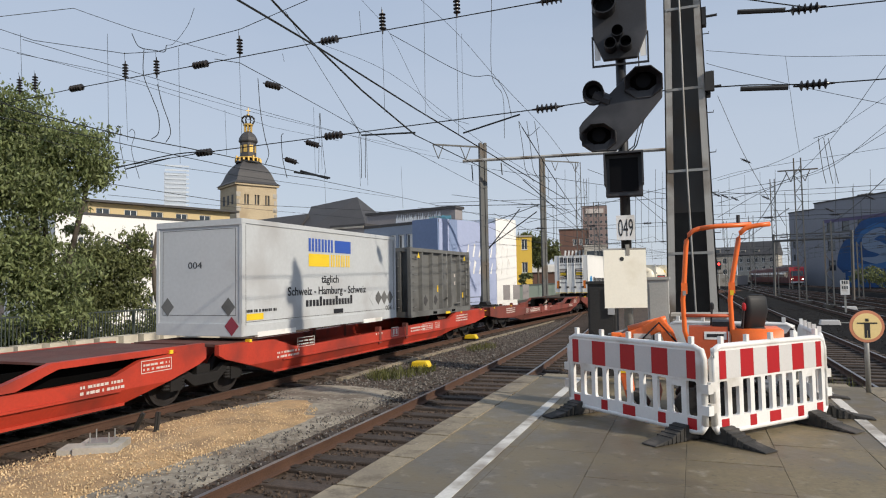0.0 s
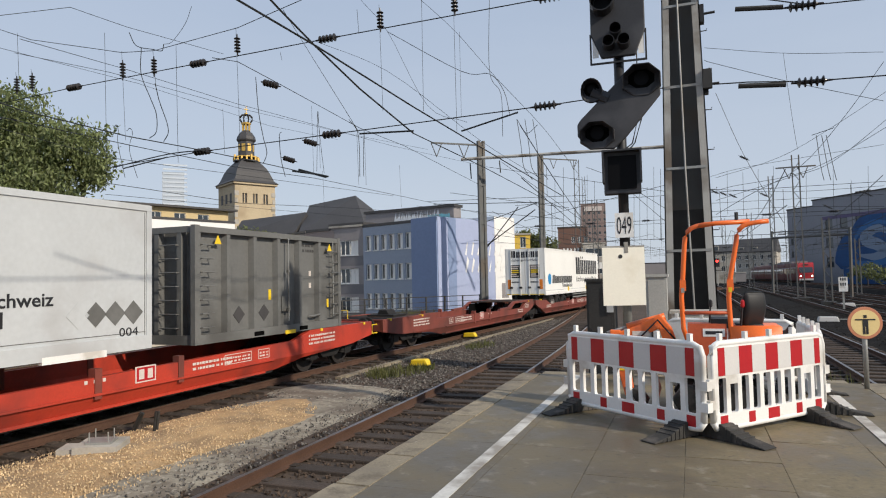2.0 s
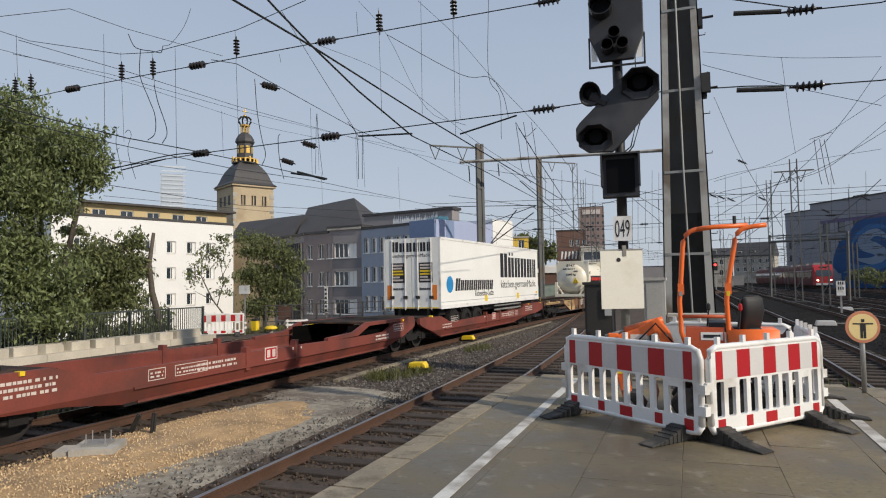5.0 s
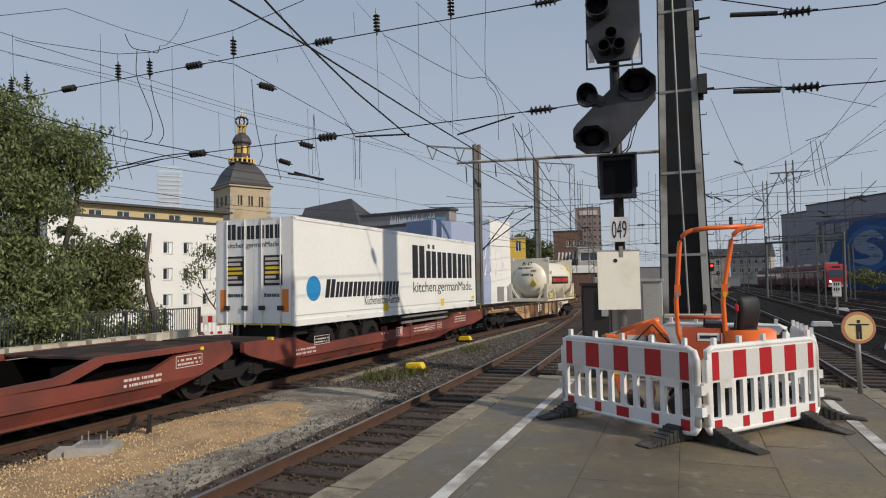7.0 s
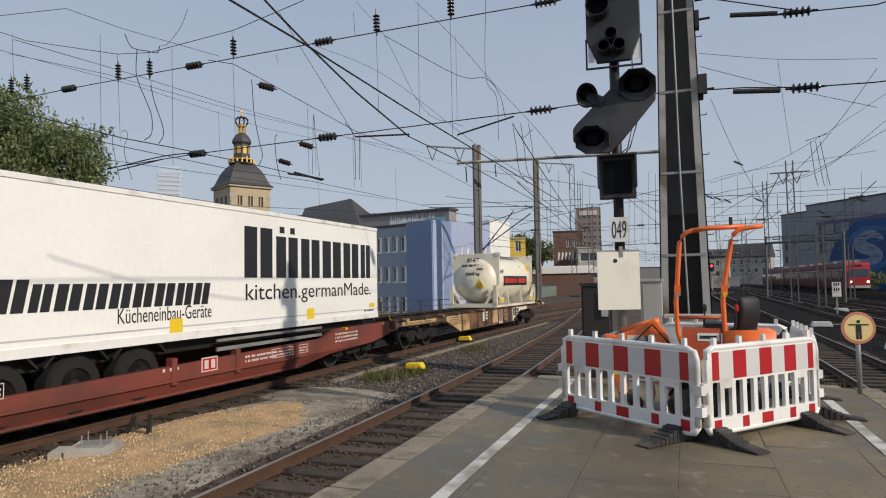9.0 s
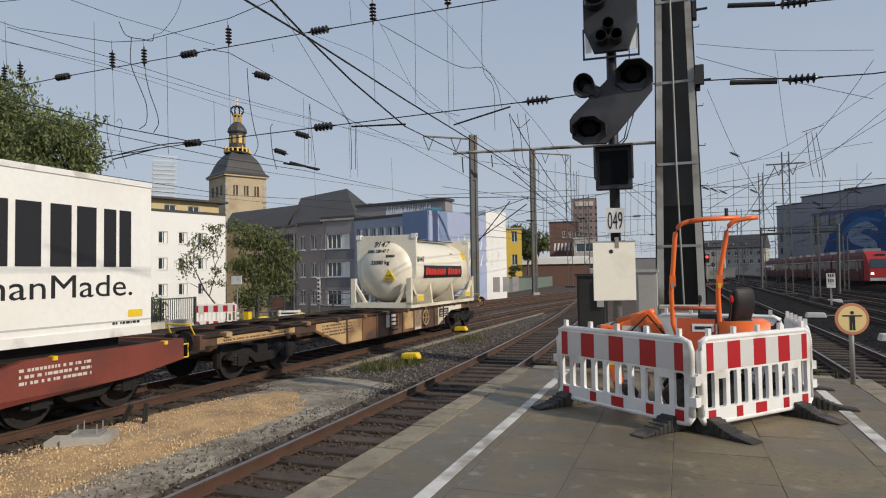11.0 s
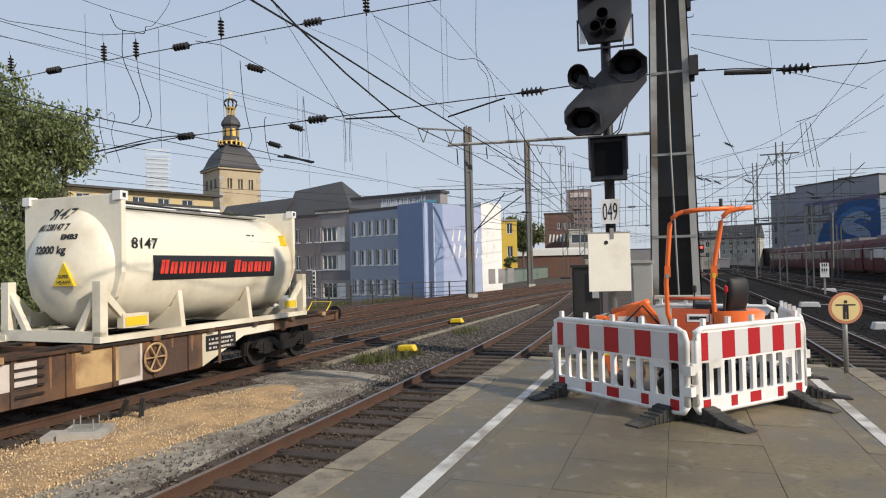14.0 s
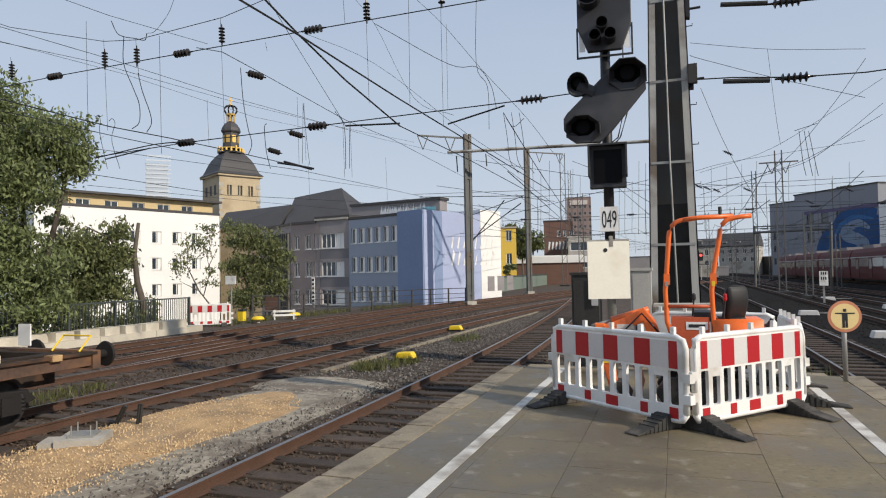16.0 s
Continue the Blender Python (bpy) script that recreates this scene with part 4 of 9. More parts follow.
def flat_wagon(s0, s1):
    L, mid = s1 - s0, (s0 + s1) / 2
    h = L / 2
    root = tagged(new("flat_wagon"), "rusty brown container flat wagon with ochre patches", "freight wagon", "wagons of the freight train")
    prof = [(-h, 1.14), (-h, 0.9), (-h + 4.3, 0.86), (-h + 5.8, 0.34), (h - 5.8, 0.34), (h - 4.3, 0.86), (h, 0.9), (h, 1.14)]
    for s in (-1, 1):
        sill = part("side_sill", prism(bmesh.new(), prof, "x", s * 1.12, s * 1.2), M_BROWN, root, bevel=0.01)
        part("top_flange", boxes((s * 1.1, s * 1.27, -h, h, 1.1, 1.145) if s > 0 else (-1.27, -1.1, -h, h, 1.1, 1.145)), M_DECK, sill)
    part("patch", prism(bmesh.new(), [(-h + 4.4, 1.06), (-h + 4.4, 0.9), (-h + 5.85, 0.36), (-h + 7.0, 0.36), (-h + 7.0, 1.06)], "x", 1.2, 1.206), M_OCHRE, root, "ochre patch with stencilled data")
    bars(root, 1.207, -h + 4.7, 0.68, 1.7, 0.36, 4, M_BROWN)
    part("patch", boxes((1.2, 1.206, -h + 8.6, -h + 9.3, 0.62, 1.04)), M_WLET, root, "pale square patch")
    part("patch", boxes((1.2, 1.206, -h + 10.0, -h + 11.4, 0.45, 1.06)), M_OCHRE, root)
    part("patch", boxes((1.2, 1.206, h - 7.9, h - 7.35, 0.36, 1.06)), M_WLET, root)
    part("pale_end", prism(bmesh.new(), [(h - 5.7, 1.06), (h - 5.7, 0.36), (h - 4.3, 0.88), (h - 3.1, 0.89), (h - 3.1, 1.06)], "x", 1.2, 1.206), M_TANK, root, "pale repainted sill end")
    part("patch", boxes((1.2, 1.205, -h + 0.5, -h + 3.4, 0.93, 1.06)), M_OCHRE, root, "faded yellow stencil strip")
    bars(root, 1.206, -h + 0.7, 0.96, 2.3, 0.08, 1, M_BROWN)
    part("data_field", boxes((1.207, 1.21, h - 5.6, h - 4.6, 0.66, 1.0)), M_INK, root)
    bars(root, 1.2105, h - 5.5, 0.7, 0.8, 0.28, 3)
    for k in range(9):
        y = -h + 6 + k * 0.95
        part("stiffener", boxes((1.2, 1.24, y, y + 0.05, 0.36, 1.1)), M_BROWN, root)
    for k in range(14):
        y = -h + 0.3 + k * (L - 0.6) / 13
        part("crossbeam", boxes((-1.12, 1.12, y - 0.08, y + 0.08, 0.95, 1.13)), M_DECK, root)
    part("centre_sill", boxes((-0.25, 0.25, -h, h, 0.55, 1.05)), M_DECK, root)
    for x in (-0.75, 0.75):
        part("deck_strip", boxes((x - 0.14, x + 0.14, -h + 0.2, h - 0.2, 1.13, 1.15)), M_DECK, root)
    for k in range(12):
        y = -h + 0.8 + k * (L - 1.6) / 11
        part("spigot", boxes((1.1, 1.29, y - 0.09, y + 0.09, 1.07, 1.17)), M_OCHRE if k in (0, 2, 5, 11) else M_BROWN, root, bevel=0.02)
    wheel = tube(bmesh.new(), [(1.29, h - 7.1 + 0.27 * math.cos(2 * math.pi * k / 24), 0.76 + 0.27 * math.sin(2 * math.pi * k / 24)) for k in range(25)], 0.022, 6)
    for k in range(6):
        a = math.pi * k / 6 * 2
        tube(wheel, [(1.29, h - 7.1, 0.76), (1.29, h - 7.1 + 0.26 * math.cos(a), 0.76 + 0.26 * math.sin(a))], 0.018, 6)
    part("brake_wheel", wheel, M_OCHRE, root, "yellow handbrake wheel")
    for s in (-1, 1):
        part("headstock", boxes((-1.25, 1.25, s * h - 0.08, s * h + 0.08, 0.85, 1.16)), M_BROWN, root, bevel=0.01)
        bogie(root, s * (h - 2.35))
        buffers(root, s * h, s)
        bm = tube(bmesh.new(), [(0.95, s * (h - 0.1), 1.14), (1.0, s * (h + 0.1), 1.4), (0.35, s * (h + 0.1), 1.4), (0.3, s * (h - 0.1), 1.14)], 0.018, 6)
        part("end_rail", bm, M_YELLOW, root)
    rr = random.Random(12)
    for k in range(16):
        y, d = -h + 5.9 + k * 0.52 + rr.uniform(-0.15, 0.15), rr.uniform(0.2, 0.6)
        part("rust_run", prism(bmesh.new(), [(y, 1.09), (y + rr.uniform(0.05, 0.16), 1.09), (y + 0.05, 1.09 - d), (y + 0.02, 1.09 - d)], "x", 1.2, 1.2025), M_RUSTRUN, root, "streak of orange rust")
    for k in range(4):
        part("rung", boxes((1.2, 1.25, h - 9.9, h - 9.4, 0.5 + 0.14 * k, 0.53 + 0.14 * k)), M_DECK, root)
    part("tail_board", boxes((-0.7, -0.4, h + 0.02, h + 0.05, 1.2, 1.6)), M_WHITE, root, "white tail plate")
    rides(root, mid)


flat_wagon(64.4, 83.2)


def grey_swap_body(s0, s1):
    root = tagged(new("swap_body"), "light grey swap body with blue and yellow lettering", "container")
    h, z0, z1, w = (s1 - s0) / 2, 0.0, 2.72, 1.27
    body = part("body", boxes((-w, w, -h, h, 0.14, z1)), M_LGREY, root, bevel=0.02)
    for x in (-w, w):
        for y in (-h, h):
            part("corner_post", boxes((x - 0.06, x + 0.02 if x > 0 else x + 0.06, y - 0.02 if y < 0 else y - 0.1, y + 0.1 if y < 0 else y + 0.02, 0.05, z1 + 0.015)) if x > 0 else boxes((x - 0.02, x + 0.06, y - 0.02 if y < 0 else y - 0.1, y + 0.1 if y < 0 else y + 0.02, 0.05, z1 + 0.015)), M_LGREY, root, bevel=0.01)
    for s in (-1, 1):
        part("bottom_rail", boxes((s * w - 0.03, s * w + 0.03, -h, h, 0.05, 0.3)), M_LGREY, root, bevel=0.008)
        part("top_rail", boxes((s * w - 0.02, s * w + 0.025, -h, h, z1 - 0.09, z1 + 0.02)), M_LGREY, root, bevel=0.008)
        part("end_bottom_rail", boxes((-w, w, s * h - 0.03, s * h + 0.03, 0.05, 0.34)), M_LGREY, root, bevel=0.008)
        part("end_top_rail", boxes((-w, w, s * h - 0.03, s * h + 0.03, z1 - 0.12, z1 + 0.02)), M_LGREY, root, bevel=0.008)
    for y in (-h + 0.7, -h + 1.5, h - 1.5, h - 0.7):
        part("leg", boxes((-1.05, 1.05, y - 0.05, y + 0.05, 0.0, 0.14)), M_STEEL, root)
    for y0, y1 in ((-h + 0.5, -h + 2.0), (h - 2.2, h - 1.0)):
        part("lashing_rail", boxes((w - 0.05, w + 0.035, y0, y1, 0.0, 0.12)), M_WHITE, root)
    x = w + 0.004
    part("panel_seam", boxes((x - 0.004, x + 0.002, -h + 0.12, h - 0.12, 0.36, 0.372)), M_DGREY, root)
    for y in (-h + 0.12, h - 0.14):
        part("panel_seam", boxes((x - 0.004, x + 0.002, y, y + 0.012, 0.3, z1 - 0.12)), M_DGREY, root)
    # logo as plain shapes: a blue row and block, a yellow block and row
    y0 = -1.2
    for k in range(4):
        a = y0 + k * 0.31
        part("logo_bar", boxes((x, x + 0.003, a, a + 0.1, 2.08, 2.43)), M_BLUE, root, "blue logo bar")
        part("logo_bar", boxes((x, x + 0.003, a + 0.15, a + 0.25, 2.08, 2.43)), M_BLUE, root, "blue logo bar")
        a = y0 + 1.08 + k * 0.27
        part("logo_bar", boxes((x, x + 0.003, a, a + 0.07, 1.68, 2.02)), M_YELLOW, root, "yellow logo bar")
        part("logo_bar", boxes((x, x + 0.003, a + 0.12, a + 0.19, 1.68, 2.02)), M_YELLOW, root, "yellow logo bar")
    part("logo_block", boxes((x, x + 0.003, y0 + 1.28, y0 + 2.15, 2.08, 2.43)), M_BLUE, root, "blue logo block")
    part("logo_block", boxes((x, x + 0.003, y0, y0 + 1.0, 1.68, 2.02)), M_YELLOW, root, "yellow logo block")
    letters("täglich", 0.3, M_INK, root, side_plane(x, -0.6, 1.24), width=0.88, bold=0.005)
    letters("Schweiz - Hamburg - Schweiz", 0.3, M_INK, root, side_plane(x, -2.12, 0.93), width=3.95, bold=0.005)
    for k in range(15):
        a = -1.34 + k * 0.16
        part("address_bar", boxes((x, x + 0.003, a, a + 0.115, 0.62, 0.62 + (0.25 if k % 5 == 4 else 0.17))), M_INK, root)
    part("name_bar", boxes((x, x + 0.003, 0.0, 0.5, 0.38, 0.5)), M_INK, root)
    for k, (yy, mm) in enumerate(((h - 1.55, M_LGREY), (h - 1.2, M_DGREY), (h - 0.8, M_DGREY), (h - 0.4, M_DGREY))):
        part("placard_frame", prism(bmesh.new(), [(yy - 0.22, 0.74), (yy, 0.52), (yy + 0.22, 0.74), (yy, 0.96)], "x", x, x + 0.004), mm, root, "grey diamond placard frame")
    letters("004", 0.22, M_INK, root, side_plane(x, h - 0.72, 0.32), width=0.42)
    part("id_label", boxes((x, x + 0.003, -h + 0.15, -h + 0.75, 0.4, 0.55)), M_YELLOW, root)
    bars(root, x, -h + 0.15, 0.58, 1.1, 0.13, 1, M_INK)
    letters("004", 0.22, M_INK, root, end_plane(-0.32, -h - 0.004, 1.62), width=0.42)
    for xx, zz in ((-0.95, 0.72), (0.88, 0.72), (1.0, 0.28)):
        part("placard_frame", prism(bmesh.new(), [(xx - 0.2, zz), (xx, zz - 0.22), (xx + 0.2, zz), (xx, zz + 0.22)], "y", -h - (0.007 if zz > 0.5 else 0.036), -h - (0.001 if zz > 0.5 else 0.03)), M_DGREY if zz > 0.5 else mat("placard_red", (0.25, 0.03, 0.05), 0.5), root, "diamond placard frame")
    part("end_frame_line", boxes((-1.1, 1.1, -h - 0.004, -h - 0.0005, z1 - 0.2, z1 - 0.188), (-1.1, 1.1, -h - 0.004, -h - 0.0005, 0.52, 0.532), (-1.1, -1.088, -h - 0.004, -h - 0.0005, 0.52, z1 - 0.19), (1.088, 1.1, -h - 0.004, -h - 0.0005, 0.52, z1 - 0.19)), M_DGREY, root)
    rides(root, (s0 + s1) / 2, 1.2)


grey_swap_body(12.1, 19.75)


def grey_bulk_container(s0, s1):
    root = tagged(new("bulk_container"), "dark grey ribbed steel bulk container", "container")
    h, H, w = (s1 - s0) / 2, 2.48, 1.24
    part("body", boxes((-w + 0.12, w - 0.12, -h + 0.14, h - 0.14, 0.15, H - 0.05)), M_DGREY, root)
    for s in (-1, 1):
        for k in range(7):
            y = -h + 0.06 + k * (2 * h - 0.12) / 6
            part("rib", prism(bmesh.new(), [(s * (w - 0.13), y - 0.1), (s * (w - 0.13), y + 0.1), (s * (w + 0.015), y + 0.055), (s * (w + 0.015), y - 0.055)], "z", 0.12, H - 0.1), M_DGREY, root)
        part("top_rail", boxes((s * w - 0.07, s * w + 0.03, -h, h, H - 0.13, H)), M_DGREY, root, bevel=0.012)
        part("bottom_rail", boxes((s * w - 0.07, s * w + 0.03, -h, h, 0.0, 0.2)), M_DGREY, root, bevel=0.012)
        part("end_rail_top", boxes((-w, w, s * h - 0.04, s * h + 0.04, H - 0.13, H)), M_DGREY, root, bevel=0.012)
        part("end_rail_bottom", boxes((-w, w, s * h - 0.04, s * h + 0.04, 0.0, 0.2)), M_DGREY, root, bevel=0.012)
        for x in (-w, w):
            part("corner_post", boxes((x - 0.08, x + 0.04, s * h - 0.08, s * h + 0.06, 0, H + 0.02)), M_DGREY, root, bevel=0.012)
    for k in range(8):
        part("end_rib", boxes((-w + 0.12 + k * 0.31, -w + 0.24 + k * 0.31, -h - 0.03, -h + 0.15, 0.2, H - 0.1)), M_DGREY, root) if k % 2 == 0 else None
    for k in range(7):
        part("rung", tube(bmesh.new(), [(w, h - 0.1, 0.35 + k * 0.29), (w + 0.09, h - 0.1, 0.35 + k * 0.29), (w + 0.09, h - 0.5, 0.35 + k * 0.29), (w, h - 0.5, 0.35 + k * 0.29)], 0.014, 6), M_DGREY, root)
        part("rung", tube(bmesh.new(), [(w - 0.9, -h, 0.35 + k * 0.29), (w - 0.9, -h - 0.1, 0.35 + k * 0.29), (w - 0.45, -h - 0.1, 0.35 + k * 0.29), (w - 0.45, -h, 0.35 + k * 0.29)], 0.014, 6), M_DGREY, root)
    for y in (h - 0.5, -h + 0.62):
        part("warning_triangle", prism(bmesh.new(), [(y - 0.11, H - 0.36), (y + 0.11, H - 0.36), (y, H - 0.16)], "x", w + 0.021, w + 0.027), M_YELLOW, root)
    part("hatch", boxes((w - 0.13, w - 0.02, h - 2.65, h - 2.25, 0.55, 0.92)), M_DGREY, root, bevel=0.01)
    for y in (-h + 1.45, -h + 2.35):
        part("placard_frame", prism(bmesh.new(), [(y - 0.2, 0.55), (y, 0.35), (y + 0.2, 0.55), (y, 0.75)], "x", w - 0.121, w - 0.11), M_SLATE, root)
    part("label", boxes((w - 0.121, w - 0.114, h - 3.05, h - 2.95, 0.85, 1.1), (w - 0.121, w - 0.114, h - 0.45, h - 0.36, 0.55, 0.78)), M_YELLOW, root)
    part("label", boxes((w - 0.121, w - 0.114, h - 1.32, h - 1.22, 1.42, 1.56), (w - 0.121, w - 0.114, h - 1.32, h - 1.22, 1.1, 1.24)), M_WLET, root)
    bars(root, w - 0.121, h - 1.75, H - 0.42, 0.75, 0.28, 2, M_SLATE)
    part("handle", tube(bmesh.new(), [(w - 0.05, h - 1.4, 0.35), (w + 0.03, h - 1.35, 0.35), (w + 0.03, h - 1.0, 0.38), (w - 0.05, h - 0.95, 0.38)], 0.03, 8), M_DGREY, root)
    for k in range(7):
        part("rung", tube(bmesh.new(), [(w, -h + 0.1, 0.35 + k * 0.29), (w + 0.07, -h + 0.1, 0.35 + k * 0.29), (w + 0.07, -h + 0.45, 0.35 + k * 0.29), (w - 0.1, -h + 0.45, 0.35 + k * 0.29)], 0.014, 6), M_DGREY, root)
    for y in (0.35, h - 0.35):
        part("lock_rod", tube(bmesh.new(), [(w + 0.04, y, 0.3), (w + 0.04, y, H - 0.1)], 0.016, 6), M_STEEL, root)
        part("rod_guide", boxes((w, w + 0.06, y - 0.04, y + 0.04, 1.5, 1.58), (w, w + 0.06, y - 0.04, y + 0.04, 0.55, 0.63)), M_DGREY, root)
    # flat black plates drawn as the shade of the hollow fork pockets
    for y in (-0.8, 1.0):
        part("fork_pocket", boxes((w + 0.028, w + 0.033, y - 0.18, y + 0.18, 0.03, 0.13)), M_INNER, root)
    part("yellow_latch", boxes((w + 0.03, w + 0.05, 0.2, 0.62, -0.02, 0.07)), M_YELLOW, root)
    rides(root, (s0 + s1) / 2, 1.17)


grey_bulk_container(21.0, 26.58)


def word_bars(parent, place, x, y, z, h, widths, gap, material, name, label="", on="x", slant=0.0):
    """A brand word as plain upright bars of its height and length, each bar a part."""
    for i, w in enumerate(widths):
        st = w * 0.44
        d = z + (h if i == 0 else h * 0.86)
        for a in (y, y + w - st):
            bm = bmesh.new()
            if on == "x":
                prism(bm, [(a, z), (a + st, z), (a + st + slant * (d - z), d), (a + slant * (d - z), d)], "x", x, x + 0.004)
            else:
                box(bm, a, a + st, x - 0.004, x, z, d)
            part("logo_bar", bm, material, parent, label)
        y += w + gap


def box_trailer(s0, s1):
    root = tagged(new("box_trailer"), "white box semitrailer with black lettering", "semitrailer")
    h, z0, z1, w = (s1 - s0) / 2, 1.38, 4.22, 1.28
    part("body", boxes((-w, w, -h, h, z0, z1)), M_TRAILER, root, bevel=0.015)
    for s in (-1, 1):
        part("top_rail", boxes((s * w - 0.02, s * w + 0.02, -h, h, z1 - 0.08, z1 + 0.015)), M_WHITE, root, bevel=0.006)
        part("bottom_rail", boxes((s * w - 0.02, s * w + 0.02, -h, h, z0 - 0.02, z0 + 0.14)), M_WHITE, root, bevel=0.006)
    part("grey_line", boxes((w, w + 0.004, -h, h, z0 + 0.24, z0 + 0.27)), M_LGREY, root)
    part("chassis", boxes((-1.0, -0.85, -h + 0.3, h - 0.5, 1.1, z0), (0.85, 1.0, -h + 0.3, h - 0.5, 1.1, z0), (-1.0, 1.0, -h + 0.3, -h + 0.45, 1.0, z0)), M_BOGIE, root)
    part("side_guard", boxes((1.2, 1.24, -0.6, 3.6, 1.02, 1.1), (1.2, 1.24, -0.6, 3.6, 1.22, 1.28)), M_STEEL, root)
    for k in range(3):
        y = -h + 1.55 + k * 1.32
        for s in (-1, 1):
            # tyres and rims share the near-black that carries the shade under the body
            ty = part("tyre", lathe(bmesh.new(), [(0.28, s * 0.78), (0.47, s * 0.8), (0.51, s * 0.88), (0.51, s * 1.12), (0.47, s * 1.2), (0.29, s * 1.21), (0.27, s * 1.16)], "x", 28, (0, y, 0.8)), M_BOGIE, root)
            part("rim", lathe(bmesh.new(), [(0.28, s * 1.16), (0.24, s * 1.13), (0.2, s * 1.08), (0.12, s * 1.12), (0.1, s * 1.17), (0.03, s * 1.18)], "x", 20, (0, y, 0.8)), M_BOGIE, ty)
            part("mudguard", prism(bmesh.new(), [(y - 0.6, 1.15), (y - 0.35, 1.4), (y + 0.35, 1.4), (y + 0.6, 1.15), (y + 0.62, 1.18), (y + 0.37, 1.44), (y - 0.37, 1.44), (y - 0.62, 1.18)], "x", s * 0.8, s * 1.24), M_BLACK, root)
    x = w + 0.004
    part("logo_dot", lathe(bmesh.new(), [(0.34, x), (0.34, x + 0.004)], "x", 32, (0, -h + 0.85, z0 + 0.95)), M_LBLUE, root, "round blue logo dot")
    word_bars(root, None, x, -h + 1.4, z0 + 0.68, 0.52, [0.46, 0.36, 0.46, 0.44, 0.44, 0.44, 0.46, 0.42, 0.42], 0.075, M_INK, "logo_word", "black slanted logo word as blocks", slant=0.2)
    letters("Kücheneinbau-Geräte", 0.4, M_INK, root, side_plane(x, -h + 3.6, z0 + 0.4), width=2.4)
    word_bars(root, None, x, h - 6.6, z0 + 1.24, 1.2, [1.05, 0.92, 0.88, 0.98, 0.88, 0.6], 0.16, M_INK, "logo_word", "large black logo word as blocks")
    part("umlaut", boxes((x, x + 0.004, h - 5.25, h - 5.05, z0 + 2.36, z0 + 2.52), (x, x + 0.004, h - 4.8, h - 4.6, z0 + 2.36, z0 + 2.52)), M_INK, root)
    letters("kitchen.germanMade.", 0.55, M_INK, root, side_plane(x, h - 6.6, z0 + 0.72), width=6.1)
    for y in (-h + 4.85, h - 4.05):
        part("grab_mark", boxes((x, x + 0.004, y, y + 0.34, z0 + 0.1, z0 + 0.42)), M_YELLOW, root, "yellow lifting mark")
    part("label", boxes((x, x + 0.004, h - 0.55, h - 0.22, z0 + 0.32, z0 + 0.45)), M_YELLOW, root)
    bars(root, x, h - 0.9, z0 + 0.2, 0.65, 0.09, 1, M_INK)
    # rear doors
    ye = -h
    for s in (-1, 1):
        d = part("rear_door", boxes((0.015 if s > 0 else -1.2, 1.2 if s > 0 else -0.015, ye - 0.05, ye, z0 + 0.05, z1 - 0.06)), M_TRAILER, root, bevel=0.01)
        for q in (0.28, 0.88):
            part("lock_rod", tube(bmesh.new(), [(s * q if s > 0 else -q, ye - 0.075, z0 - 0.05), (s * q if s > 0 else -q, ye - 0.075, z1 - 0.02)], 0.018, 8), M_WHITE, d)
            part("latch", boxes((s * q - 0.09, s * q + 0.09, ye - 0.1, ye - 0.06, z0 + 0.4, z0 + 0.52)), M_DARKST, d)
        a = 0.33 if s > 0 else -0.93
        pst = part("poster", boxes((a, a + 0.6, ye - 0.055, ye - 0.05, z0 + 1.05, z0 + 1.85)), M_INK, d, "black recruiting poster on the door")
        for r, (mm, wd) in enumerate(((M_WLET, 0.5), (M_WLET, 0.44), (M_YELLOW, 0.5), (M_YELLOW, 0.52), (M_WLET, 0.34), (M_WLET, 0.5))):
            part("line", boxes((a + 0.05, a + 0.05 + wd, ye - 0.058, ye - 0.055, z0 + 1.72 - r * 0.12, z0 + 1.79 - r * 0.12)), mm, pst)
        part("marker", boxes((s * 1.02 - 0.1, s * 1.02 + 0.1, ye - 0.056, ye - 0.05, z0 + 0.36, z0 + 0.95)), M_AMBER, d, "amber reflective marker")
        word_bars(root, None, ye - 0.052, a + 0.02, z0 + 0.75, 0.1, [0.06] * 7, 0.02, M_INK, "small_word", on="y")
        part("yellow_foot", boxes((min(0, s * 1.2), max(0, s * 1.2), ye - 0.054, ye - 0.05, z0 + 0.02, z0 + 0.06)), M_YELLOW, d)
    word_bars(root, None, ye - 0.052, -0.9, z0 + 2.3, 0.42, [0.3, 0.26, 0.24, 0.26, 0.24, 0.18], 0.06, M_INK, "logo_word", "black logo word on the doors as blocks", on="y")
    letters("kitchen.germanMade.", 0.2, M_INK, root, end_plane(-0.9, ye - 0.053, z0 + 2.08), width=1.75)
    part("rear_frame", boxes((-w, -w + 0.07, ye - 0.05, ye, z0, z1), (w - 0.07, w, ye - 0.05, ye, z0, z1), (-w, w, ye - 0.05, ye, z1 - 0.06, z1 + 0.01)), M_WHITE, root)
    part("underrun_bar", boxes((-1.2, 1.2, -h + 0.05, -h + 0.2, 0.75, 0.95), (-0.7, -0.6, -h + 0.08, -h + 0.2, 0.9, z0), (0.6, 0.7, -h + 0.08, -h + 0.2, 0.9, z0)), M_DARKST, root)
    rides(root, (s0 + s1) / 2)


box_trailer(49.15, 62.85)


